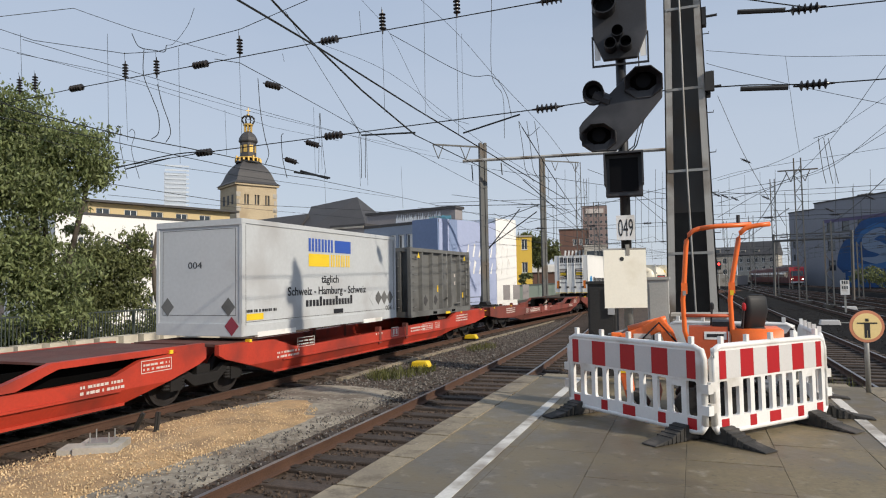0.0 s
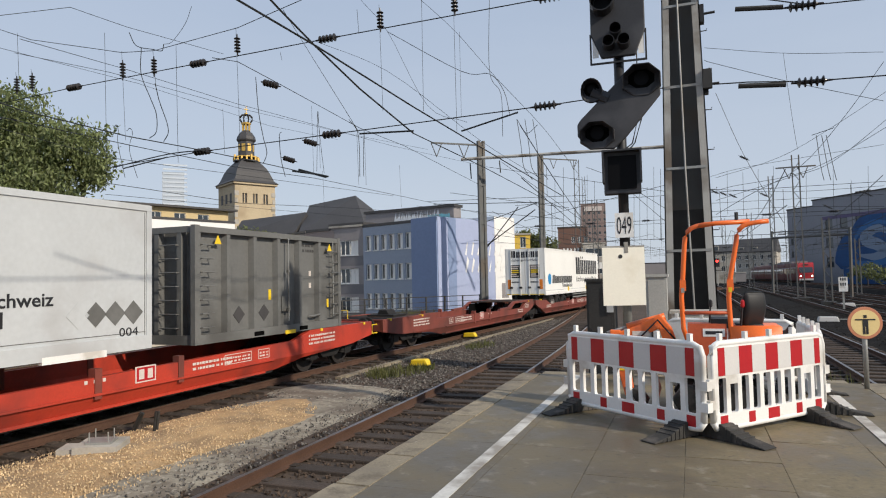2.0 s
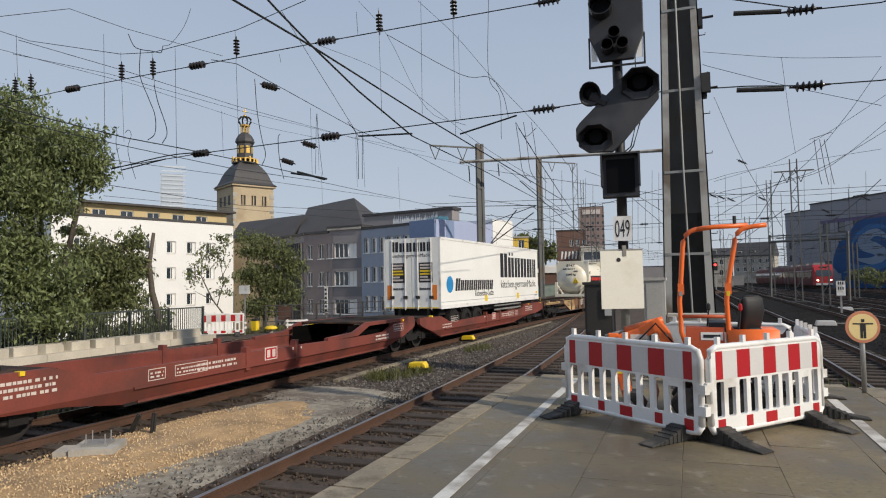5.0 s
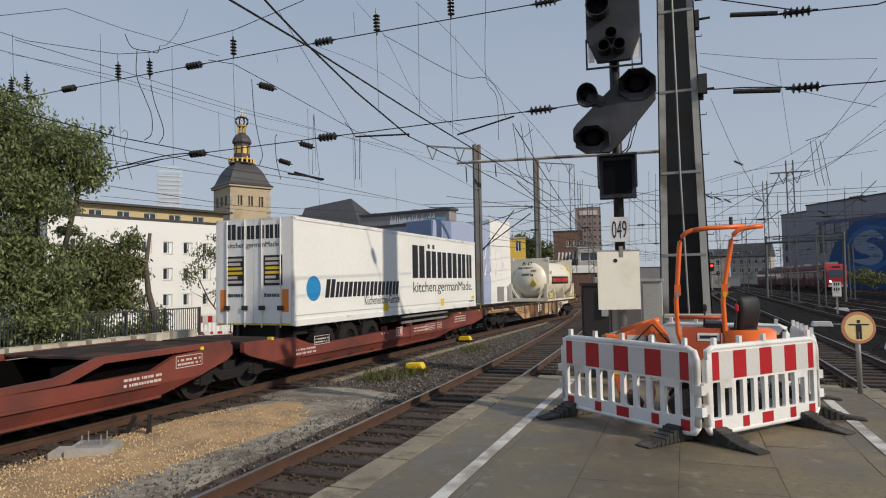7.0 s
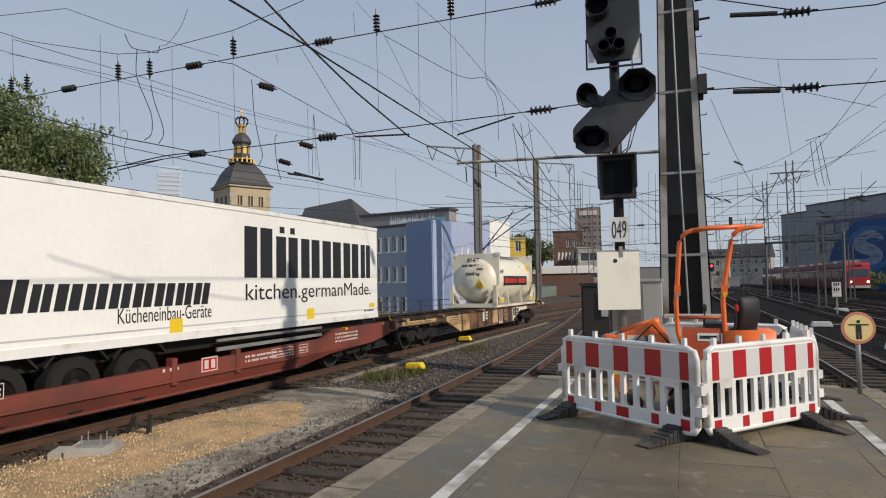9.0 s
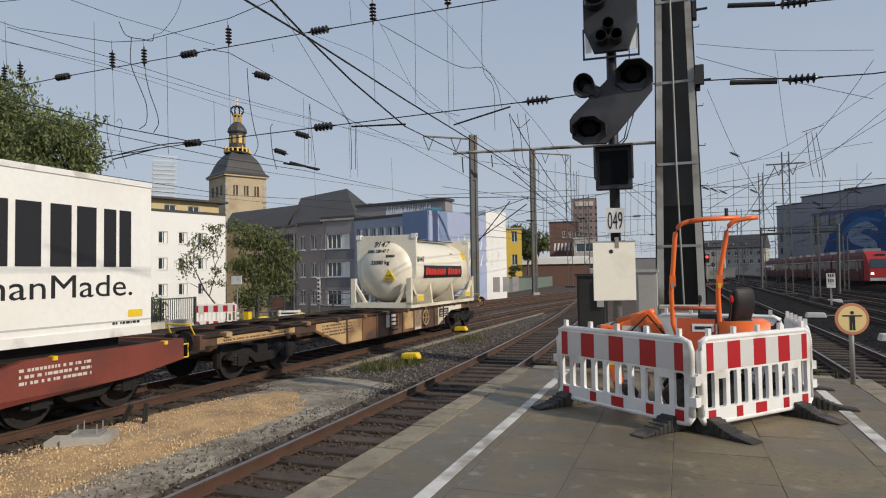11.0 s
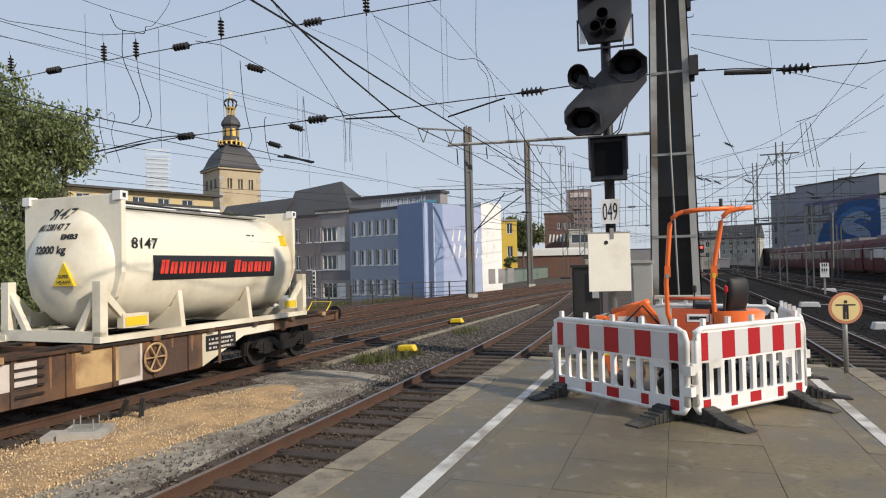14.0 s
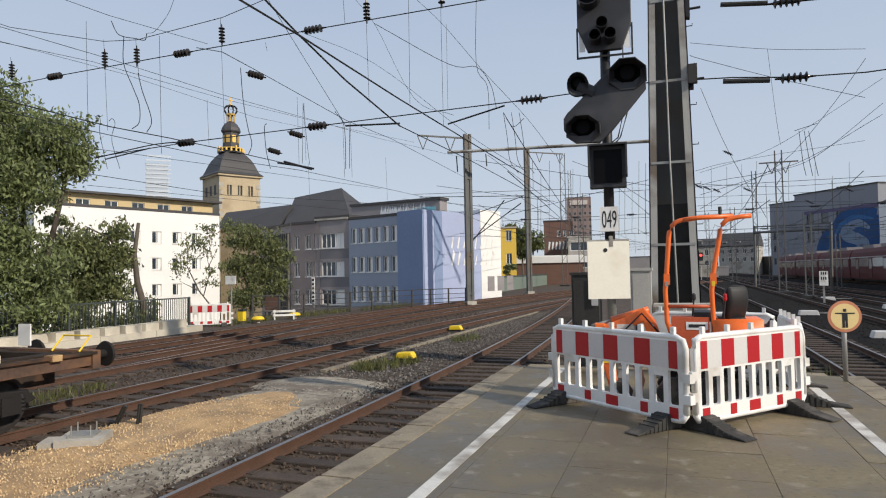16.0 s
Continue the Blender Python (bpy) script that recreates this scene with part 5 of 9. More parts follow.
def tank_container(s0, s1):
    root = tagged(new("tank_container"), "cream swap tank container in a white frame", "tank container")
    h, w = (s1 - s0) / 2, 1.27
    R = 1.21
    zc = 1.36
    prof = [(0.0, -h + 0.02)]
    for k in range(1, 9):
        a = math.pi / 2 * k / 8
        prof.append((R * math.sin(a), -h + 0.82 - 0.8 * math.cos(a)))
    prof += [(R, h - 0.55)]
    for k in range(7, -1, -1):
        a = math.pi / 2 * k / 8
        prof.append((max(R * math.sin(a), 0.001), h - 0.55 + 0.5 * math.cos(a)))
    prof[0] = (0.001, prof[0][1])
    bm = lathe(bmesh.new(), prof, "y", 48, (0, 0, zc))
    bmesh.ops.recalc_face_normals(bm, faces=bm.faces[:])
    part("barrel", bm, M_TANK, root, smooth=True)
    for y in (-h + 2.1, -h + 4.3):
        part("saddle", prism(bmesh.new(), [(-1.22, 0.05), (1.22, 0.05), (1.12, 0.85), (0.9, 0.5), (-0.9, 0.5), (-1.12, 0.85)], "y", y - 0.06, y + 0.06), M_TANK, root, bevel=0.01)
    for s in (-1, 1):
        y = s * (h - 0.55)
        fy = s * (h - 0.02)
        # upper collar with plain flat top
        part("collar", prism(bmesh.new(), [(-1.27, 2.72), (1.27, 2.72), (1.27, 1.25), (1.1, 0.8), (0.8, 0.5), (-0.8, 0.5), (-1.1, 0.8), (-1.25, 1.25)], "y", y - 0.05, y + 0.05), M_TANK, root, bevel=0.015)
        part("end_beam", boxes((-w, w, min(fy, fy - s * 0.14), max(fy, fy - s * 0.14), 0.0, 0.2)), M_TANK, root, bevel=0.012)
        for x in (-1, 1):
            part("end_post", boxes((x * 1.17 - 0.09, x * 1.17 + 0.1, min(fy, fy - s * 0.16), max(fy, fy - s * 0.16), 0.1, 1.1)), M_TANK, root, bevel=0.01)
            part("brace", prism(bmesh.new(), [(fy - s * 0.16, 0.95), (fy - s * 0.16, 0.75), (fy - s * 0.7, 0.2), (fy - s * 0.85, 0.2)], "x", x * 1.2 - 0.05, x * 1.2 + 0.05), M_TANK, root, bevel=0.008)
            part("end_brace", prism(bmesh.new(), [(x * 1.1, 0.75), (x * 0.75, 0.2), (x * 0.6, 0.2), (x * 1.1, 0.95)], "y", fy - s * 0.13, fy - s * 0.03), M_TANK, root, bevel=0.008)
            part("corner_casting", boxes((x * 1.18 - 0.09, x * 1.18 + 0.1, y - 0.09, y + 0.09, 2.59, 2.76)), M_WHITE, root, bevel=0.012)
            part("casting_slot", boxes((x * 1.18 - 0.105, x * 1.18 + 0.105, y - 0.035, y + 0.035, 2.64, 2.72)), M_BLACK, root)
            part("grab_pocket", boxes((x * 1.2 - 0.06, x * 1.2 + 0.09, s * (h - 0.8) - 0.3, s * (h - 0.8) + 0.3, 0.22, 0.48)), M_TANK, root, bevel=0.01)
            part("grab_mark", boxes((x * 1.295, x * 1.3, s * (h - 0.8) - 0.25, s * (h - 0.8) + 0.25, 0.25, 0.42) if x > 0 else (-1.3, -1.295, s * (h - 0.8) - 0.25, s * (h - 0.8) + 0.25, 0.25, 0.42)), M_YELLOW, root)
    for x in (-1, 1):
        part("side_beam", boxes((x * 1.2 - 0.07, x * 1.2 + 0.08, -h, h, 0.0, 0.11)), M_TANK, root, bevel=0.012)
    part("walkway", boxes((-0.35, 0.35, -h + 0.9, h - 0.9, 2.56, 2.6)), M_STEEL, root)
    part("handrail", tube(bmesh.new(), [(0.6, -h + 0.8, 2.62), (0.62, 0, 2.6), (0.6, h - 0.9, 2.62)], 0.022, 6), M_BLACK, root)
    part("manhole", lathe(bmesh.new(), [(0.28, 2.5), (0.28, 2.66), (0.25, 2.7), (0.01, 2.7)], "z", 20, (0, 0.3, 0)), M_STEEL, root)
    # name board follows the barrel's curve
    bm = bmesh.new()
    def on_barrel(y, z, lift):
        zz = z - zc
        return ((R + lift) * math.cos(math.asin(max(-1, min(1, zz / (R + lift))))), y, z)
    n = 8
    rows = [[bm.verts.new(on_barrel(y, 1.08 + 0.49 * k / n, 0.012)) for y in (-h + 1.3, -h + 5.25)] for k in range(n + 1)]
    for a, b in zip(rows, rows[1:]):
        bm.faces.new((a[0], a[1], b[1], b[0]))
    board = part("name_board", bm, M_INK, root, "black board with a red firm name as blocks")
    word_bars(board, None, R + 0.014, -h + 1.46, 1.2, 0.28, [0.2, 0.18, 0.18, 0.18, 0.1, 0.14, 0.1, 0.18, 0.18], 0.06, M_LETRED, "logo_word", slant=0.2)
    word_bars(board, None, R + 0.014, -h + 3.68, 1.2, 0.28, [0.2, 0.17, 0.17, 0.26, 0.09, 0.17], 0.06, M_LETRED, "logo_word", slant=0.2)
    letters("8147", 0.3, M_INK, root, side_plane(R * 0.962, -h + 0.82, 1.7), width=0.64, bold=0.004)
    part("warning_triangle", prism(bmesh.new(), [(h - 0.95, 1.85), (h - 0.65, 1.85), (h - 0.8, 2.12)], "x", R * 0.78, R * 0.93), M_YELLOW, root)
    bars(root, R * 0.88, h - 2.1, 1.88, 0.95, 0.1, 1, M_INK)
    bars(root, R * 0.81, h - 2.15, 2.06, 0.3, 0.08, 1, M_INK)
    def on_dome(x, z):
        r = min(0.999, math.hypot(x, z - zc) / R)
        return min(-h + 0.82 - 0.8 * math.sqrt(1 - r * r), -h + 0.5)
    for text, size, x, z, wd in (("8147", 0.3, -0.45, 2.28, 0.66), ("BAMU 238147 7", 0.17, -0.72, 2.06, 1.0), ("EMB3", 0.13, 0.2, 1.88, 0.32), ("32000 kg", 0.2, -0.42, 1.62, 0.78)):
        ob = letters(text, size, M_INK, root, end_plane(x, 0, z), width=wd, bold=0.005)
        for v in ob.data.vertices:
            v.co.y += on_dome(v.co.x, v.co.z) - 0.008
    tri_y = on_dome(0.36, 1.2)
    tri = part("warning_triangle", prism(bmesh.new(), [(0.1, 1.02), (0.62, 1.02), (0.36, 1.45)], "y", tri_y - 0.03, tri_y + 0.03), M_YELLOW, root, "yellow triangle that reads super heavy")
    letters("SUPER", 0.09, M_INK, tri, end_plane(0.24, tri_y - 0.033, 1.16), width=0.24)
    letters("HEAVY", 0.1, M_INK, tri, end_plane(0.19, tri_y - 0.033, 1.05), width=0.34)
    rides(root, (s0 + s1) / 2, 1.17)


tank_container(74.85, 81.45)


# ---- platform furniture ----
def build_digger(at):
    """Mini excavator, front towards -x."""
    root = tagged(new("mini_excavator"), "small orange mini excavator behind barriers", "excavator")
    root.matrix_world = at
    for y in (-0.38, 0.38):
        bm = bmesh.new()
        out = [(-0.6, 0.2), (-0.5, 0.04), (-0.4, 0.0), (0.4, 0.0), (0.5, 0.04), (0.6, 0.2), (0.5, 0.34), (0.4, 0.38), (-0.4, 0.38), (-0.5, 0.34)]
        prism(bm, out, "y", y - 0.1, y + 0.1)
        tr = part("crawler_track", bm, M_RUBBER, root, bevel=0.02)
        for k in range(9):
            part("lug", boxes((-0.45 + k * 0.11, -0.41 + k * 0.11, y - 0.11, y + 0.11, 0.375, 0.4)), M_RUBBER, tr)
    part("undercarriage", boxes((-0.3, 0.3, -0.3, 0.3, 0.15, 0.45)), M_DARKST, root)
    part("dozer_blade", prism(bmesh.new(), [(-0.85, 0.05), (-0.8, 0.05), (-0.76, 0.2), (-0.8, 0.36), (-0.85, 0.36), (-0.81, 0.2)], "y", -0.45, 0.45), M_ORANGED, root)
    part("turntable", lathe(bmesh.new(), [(0.3, 0.42), (0.32, 0.5), (0.3, 0.55)], "z", 24), M_BLACK, root)
    part("deck", boxes((-0.4, 0.5, -0.36, 0.36, 0.52, 0.62)), M_DARKST, root, bevel=0.02)
    # tank and engine covers
    part("front_cover", boxes((-0.38, 0.08, -0.36, -0.05, 0.6, 1.16)), M_ORANGED, root, "dull red tank cover", bevel=0.04)
    part("cover_plate", boxes((-0.2, 0.06, -0.366, -0.358, 1.0, 1.1)), M_WHITE, root, "pale maker's plate")
    part("plate_bar", boxes((-0.17, 0.03, -0.37, -0.365, 1.03, 1.07)), M_INK, root)
    bm = boxes((0.12, 0.7, -0.42, 0.35, 0.62, 1.13))
    part("engine_cover", bm, M_ORANGE, root, "rounded orange engine cover", bevel=0.1, smooth=True)
    part("exhaust", tube(bmesh.new(), [(0.6, -0.1, 1.0), (0.78, -0.12, 1.04), (0.84, -0.12, 1.12)], 0.035, 10), M_BLACK, root)
    part("counterweight", boxes((0.55, 0.78, -0.34, 0.34, 0.55, 0.9)), M_WHITE, root, bevel=0.06)
    # seat
    bm = boxes((0.2, 0.52, -0.2, 0.22, 1.02, 1.14))
    part("seat", bm, M_SEAT, root, "black vinyl seat", bevel=0.04, smooth=True)
    bm = prism(bmesh.new(), [(0.42, 1.1), (0.54, 1.1), (0.64, 1.4), (0.62, 1.62), (0.54, 1.66), (0.47, 1.5)], "y", -0.19, 0.2)
    sb = part("seat_back", bm, M_SEAT, root, "black vinyl seat back", bevel=0.06, smooth=True)
    sb.matrix_basis = Matrix.Translation((0.34, -0.05, 0.16)) @ Matrix.Rotation(radians(-50), 4, "Z") @ Matrix.Diagonal((0.85, 0.85, 0.85, 1)) @ Matrix.Translation((-0.42, 0, 0))
    for x, y in ((-0.12, -0.1), (0.25, -0.26)):
        part("lever", tube(bmesh.new(), [(x, y, 1.1), (x + 0.03, y, 1.38)], 0.012, 6), M_BLACK, root)
        part("knob", lathe(bmesh.new(), [(0.01, 1.36), (0.025, 1.38), (0.025, 1.44), (0.01, 1.46)], "z", 10, (x + 0.03, y, 0)), M_RED if x > 0 else M_BLACK, root)
    part("control_block", boxes((-0.1, 0.12, -0.3, 0.2, 1.1, 1.22)), M_BLACK, root, bevel=0.03)
    # roll bar: two bent posts joined by cross bars
    for xa, lean in ((-0.42, 0.0), (0.14, 0.05)):
        bm = tube(bmesh.new(), [(xa + 0.05, -0.34, 0.9), (xa - 0.01, -0.35, 1.1), (xa - 0.02, -0.35, 1.5), (xa, -0.35, 1.7), (xa + 0.04 + lean, -0.35, 2.18), (xa + 0.05 + lean, -0.348, 2.27), (xa + 0.08 + lean, -0.344, 2.34), (xa + 0.13 + lean, -0.338, 2.39), (xa + 0.2 + lean, -0.33, 2.415), (xa + 0.3 + lean, -0.32, 2.43), (xa + 0.42 + lean, -0.3, 2.44)], 0.03, 12)
        part("roll_bar", bm, M_ORANGE, root, "orange bent roll bar", smooth=True)
        part("hinge", boxes((xa - 0.035, xa + 0.04, -0.385, -0.31, 1.58, 1.72)), M_ORANGE, root, bevel=0.02)
        part("hinge_pin", boxes((xa - 0.02, xa + 0.02, -0.395, -0.385, 1.56, 1.62)), M_YELLOW if xa > 0 else M_STEEL, root)
    part("cross_bar", tube(bmesh.new(), [(-0.2, -0.332, 2.416), (0.0, -0.31, 2.44), (0.4, -0.3, 2.445)], 0.03, 12), M_ORANGE, root, smooth=True)
    part("cross_bar", tube(bmesh.new(), [(-0.44, -0.35, 1.3), (0.13, -0.35, 1.3)], 0.022, 8), M_ORANGED, root, smooth=True)
    part("beacon_socket", tube(bmesh.new(), [(0.25, -0.3, 2.46), (0.25, -0.3, 2.57)], 0.022, 8), M_BLACK, root)
    # boom, arm, ram and bucket, folded to the front
    part("swing_post", boxes((-0.58, -0.4, -0.2, -0.02, 0.45, 0.85)), M_ORANGE, root, bevel=0.03)
    boom = part("boom", prism(bmesh.new(), [(-0.45, 0.7), (-0.58, 1.1), (-0.72, 1.28), (-0.98, 1.14), (-1.3, 1.02), (-1.28, 0.92), (-0.95, 0.98), (-0.74, 1.08), (-0.62, 0.7)], "y", -0.2, -0.06), M_ORANGE, root, bevel=0.02)
    part("boom_label", boxes((-1.08, -0.86, -0.206, -0.2, 0.99, 1.05)), M_WLET, boom)
    part("ram", tube(bmesh.new(), [(-0.66, -0.13, 1.24), (-1.15, -0.13, 1.1)], 0.05, 12), M_ORANGE, root, smooth=True)
    part("ram_rod", tube(bmesh.new(), [(-1.15, -0.13, 1.1), (-1.42, -0.13, 1.02)], 0.02, 10), M_STEEL, root, smooth=True)
    part("dipper_arm", prism(bmesh.new(), [(-1.38, 1.06), (-1.24, 1.06), (-1.12, 0.5), (-1.08, 0.2), (-1.2, 0.18), (-1.28, 0.5)], "y", -0.2, -0.06), M_ORANGE, root, bevel=0.015)
    part("warning_sticker", prism(bmesh.new(), [(-1.28, 0.52), (-1.18, 0.52), (-1.2, 0.72)], "y", -0.206, -0.2), M_YELLOW, root)
    part("bucket", prism(bmesh.new(), [(-1.2, 0.3), (-1.0, 0.28), (-0.9, 0.12), (-0.98, 0.0), (-1.15, 0.02), (-1.05, 0.12), (-1.1, 0.2)], "y", -0.3, 0.04), M_DARKST, root)
    part("hose", tube(bmesh.new(), [(-0.5, -0.22, 0.9), (-0.75, -0.24, 1.2), (-1.0, -0.24, 0.95), (-1.2, -0.22, 0.85)], 0.014, 6), M_BLACK, root, smooth=True)
    return root


build_digger(pose(0.31, 9.28, PZ))


def build_round_sign(at):
    root = tagged(new("round_sign"), "round faded yellow no-trespassing sign on a steel post", "sign")
    root.matrix_world = at
    part("post", tube(bmesh.new(), [(0, 0.03, 0), (0, 0.03, 1.28)], 0.036, 12), M_STEEL, root, smooth=True)
    part("collar", tube(bmesh.new(), [(0, 0.03, 0.0), (0, 0.03, 0.03)], 0.07, 12), M_STEEL, root)
    d = part("disc", lathe(bmesh.new(), [(0.24, 0.0), (0.245, -0.01), (0.24, -0.02)], "y", 40, (0, 0, 1.06)), M_SIGNR, root, "round sign with a faded red border")
    part("field", lathe(bmesh.new(), [(0.2, -0.02), (0.2, -0.024)], "y", 40, (0, 0, 1.06)), M_SIGNY, d)
    part("pictogram", boxes((-0.14, 0.14, -0.029, -0.024, 1.1, 1.12), (-0.038, 0.038, -0.029, -0.024, 1.0, 1.12), (-0.038, -0.006, -0.029, -0.024, 0.89, 1.0), (0.006, 0.038, -0.029, -0.024, 0.89, 1.0), (-0.022, 0.022, -0.029, -0.024, 1.135, 1.18)), M_INK, d, "black pictogram")
    return root


build_round_sign(pose(2.44, 11.55, PZ - 0.06, 0, 0, 10))


def build_cabinet(x0, x1, y0, y1, z1, material, label):
    root = tagged(new("relay_cabinet"), label, "cabinet")
    root.location = (x0, y0, PZ - 0.8)
    h = z1 - PZ + 0.8
    part("body", boxes((0, x1 - x0, 0, y1 - y0, 0, h)), material, root, bevel=0.02)
    part("lid", boxes((-0.03, x1 - x0 + 0.03, -0.03, y1 - y0 + 0.03, h, h + 0.05)), material, root, bevel=0.01)
    part("door", boxes((0.04, x1 - x0 - 0.04, -0.012, 0.0, 0.1, h - 0.06)), material, root)
    part("handle", boxes((0.07, 0.1, -0.03, -0.01, h * 0.55, h * 0.65)), M_BLACK, root)
    return root


build_cabinet(-1.85, -1.35, 12.3, 12.8, 2.32, M_DARKST, "dark steel cabinet behind the signal")
build_cabinet(-0.78, -0.42, 12.3, 12.7, 2.38, M_MAST, "pale grey steel cabinet beside the mast")
build_cabinet(-0.36, 0.55, 12.35, 12.8, 1.72, M_CONC, "low pale cable cabinet at the mast's foot")
bm2 = boxes((0, 0.12, -0.032, 0, 0.17, 0.36))
fl = tagged(new("striped_marker"), "grey and red striped marker on the dark cabinet", "marker")
fl.location = (-1.48, 12.27, 1.75)
for z in (0.0, 0.36):
    part("plate", boxes((0, 0.12, -0.03, 0, z, z + 0.17)), M_LGREY, fl)
part("red_band", bm2, M_RED, fl)


# ---- ground details ----
def patch(name, cx, cy, rx, ry, z, material, label, rough=0.18, bulge=0.06, seed=1, turn=0.0):
    bm = bmesh.new()
    rnd = random.Random(seed)
    n, rings = 56, 7
    ph = [rnd.uniform(0, 6.28) for _ in range(5)]
    vs = [[bm.verts.new((cx, cy, z + bulge))]]
    for r in range(1, rings + 1):
        ring = []
        for k in range(n):
            a = 2 * math.pi * k / n
            c = abs(math.cos(a)) ** 0.6 * (1 if math.cos(a) > 0 else -1)
            s = abs(math.sin(a)) ** 0.6 * (1 if math.sin(a) > 0 else -1)
            w = 1 + rough * sum(math.sin((i + 2) * a + ph[i]) for i in range(5)) / 3
            f = r / rings * w
            px, py = rx * c * f, ry * s * f
            t = radians(turn)
            h = bulge * (1 - (r / rings) ** 2) + 0.02 * noise.noise(Vector((px * 1.5, py * 1.5, seed)))
            ring.append(bm.verts.new((cx + px * math.cos(t) - py * math.sin(t), cy + px * math.sin(t) + py * math.cos(t), z + (h if r < rings else -0.03))))
        vs.append(ring)
    for k in range(n):
        bm.faces.new((vs[0][0], vs[1][k], vs[1][(k + 1) % n]))
    for a, b in zip(vs[1:], vs[2:]):
        for k in range(n):
            bm.faces.new((a[k], b[k], b[(k + 1) % n], a[(k + 1) % n]))
    return tagged(part(name, bm, material, smooth=True), label, "ground", kind="structure")


patch("ground_dirt", -7.75, 7.6, 1.75, 7.2, -0.19, M_DIRT, "trodden grey dirt between the tracks", 0.1, 0.05, 3)
patch("ground_grit", -8.08, 6.75, 1.34, 5.35, -0.145, M_SAND, "yellow-brown grit strewn between the tracks", 0.16, 0.07, 5)
patch("ground_path", -8.0, 13.5, 1.6, 1.0, -0.17, M_DIRT, "grey concrete crossing path", 0.1, 0.03, 9)

rnd = random.Random(4)


def grit_height(x, y):
    r = (abs((x + 8.08) / 1.34) ** 3.33 + abs((y - 6.75) / 5.35) ** 3.33) ** 0.3
    return -0.145 + 0.07 * (1 - r * r) if r < 0.97 else -5.0


def stones(name, count, area, size, z, material, label, over=None):
    verts, faces = [], []
    base = [(1, 0, 0), (-1, 0, 0), (0, 1, 0), (0, -1, 0), (0, 0, 1), (0, 0, -1)]
    tri = [(0, 2, 4), (2, 1, 4), (1, 3, 4), (3, 0, 4), (2, 0, 5), (1, 2, 5), (3, 1, 5), (0, 3, 5)]
    for _ in range(count):
        y = area[2] + (area[3] - area[2]) * rnd.random() ** 1.4
        x = rnd.uniform(area[0](y), area[1](y))
        if over:
            z = over(x, y)
            if z < -1:
                continue
        s = size * rnd.uniform(0.5, 1.4)
        e = Euler((rnd.uniform(0, 6), rnd.uniform(0, 6), rnd.uniform(0, 6))).to_matrix()
        k = len(verts)
        for b in base:
            v = e @ (Vector(b) * s * rnd.uniform(0.7, 1.2))
            verts.append((x + v.x, y + v.y, z + v.z * 0.8 + rnd.uniform(-0.01, 0.02)))
        faces += [(a + k, b + k, c + k) for a, b, c in tri]
    me = bpy.data.meshes.new(name)
    me.from_pydata(verts, [], faces)
    me.materials.append(material)
    return tagged(new(name, me), label, "stones", kind="stuff")


def island(m, lo=0.5, hi=1.6):
    """Shade piece by piece."""
    n, l = m.node_tree.nodes, m.node_tree.links
    b = n["Principled BSDF"]
    src = b.inputs["Base Color"].links[0].from_socket
    g, r, s = n.new("ShaderNodeNewGeometry"), n.new("ShaderNodeMapRange"), n.new("ShaderNodeVectorMath")
    s.operation = "SCALE"
    r.inputs["To Min"].default_value, r.inputs["To Max"].default_value = lo, hi
    l.new(g.outputs["Random Per Island"], r.inputs["Value"])
    l.new(src, s.inputs[0])
    l.new(r.outputs[0], s.inputs["Scale"])
    l.new(s.outputs[0], b.inputs["Base Color"])
    return m


island(M_STONE, 0.35, 1.9)
M_GRIT = island(mat("grit_stone", (0.55, 0.4, 0.23), 0.9, var=0.3, bump=0.2), 0.7, 1.4)
# loose yard stones, blackened likewise for the shade
M_STONE3 = island(mat("shaded_ballast_stone", (0.03, 0.026, 0.023), 0.95, var=0.4, bump=0.4, spec=0.1), 0.4, 2.0)
M_STONE2 = island(mat("brown_ballast_stone", (0.072, 0.049, 0.034), 0.9, var=0.4, bump=0.4), 0.4, 1.7)
stones("ballast_stones", 8000, (lambda y: near_x(y) - 1.45, lambda y: -3.05, 3.5, 34), 0.028, -0.185, M_STONE2, "loose dark ballast stones of the platform track")
stones("ballast_stones", 7000, (lambda y: -9.2, lambda y: near_x(y) - 0.9, 12.5, 40), 0.03, -0.185, M_STONE, "loose grey ballast stones between the tracks")
stones("ballast_stones", 9000, (lambda y: track_x(y) - 3.3, lambda y: track_x(y) + 1.6, 4, 40), 0.03, -0.185, M_STONE2, "loose dark ballast stones of the freight track")
stones("grit_stones", 9000, (lambda y: -9.5, lambda y: -6.7, 3.5, 12.2), 0.0125, -0.105, M_GRIT, "yellow-brown grit stones", grit_height)
stones("ballast_stones", 1500, (lambda y: -6.75, lambda y: -5.8, 3.5, 14), 0.016, -0.15, M_STONE, "small grey stones strewn on the dirt")
stones("ballast_stones", 6000, (lambda y: 2.9, lambda y: 12, 9, 60), 0.03, -0.185, M_STONE3, "yard ballast stones darkened for the yard's shade")
stones("ballast_stones", 6000, (lambda y: -21, lambda y: second_x(y) + 1.5, 8, 50), 0.03, -0.185, M_STONE2, "dark ballast stones of the far tracks")


def plain(name, bm, material, label, category, kind="", **kw):
    return tagged(part(name, bm, material, **kw), label, category, kind=kind)


trough = tagged(new("cable_trough"), "pale concrete cable trough covers between the tracks", "cable trough")
tm = None
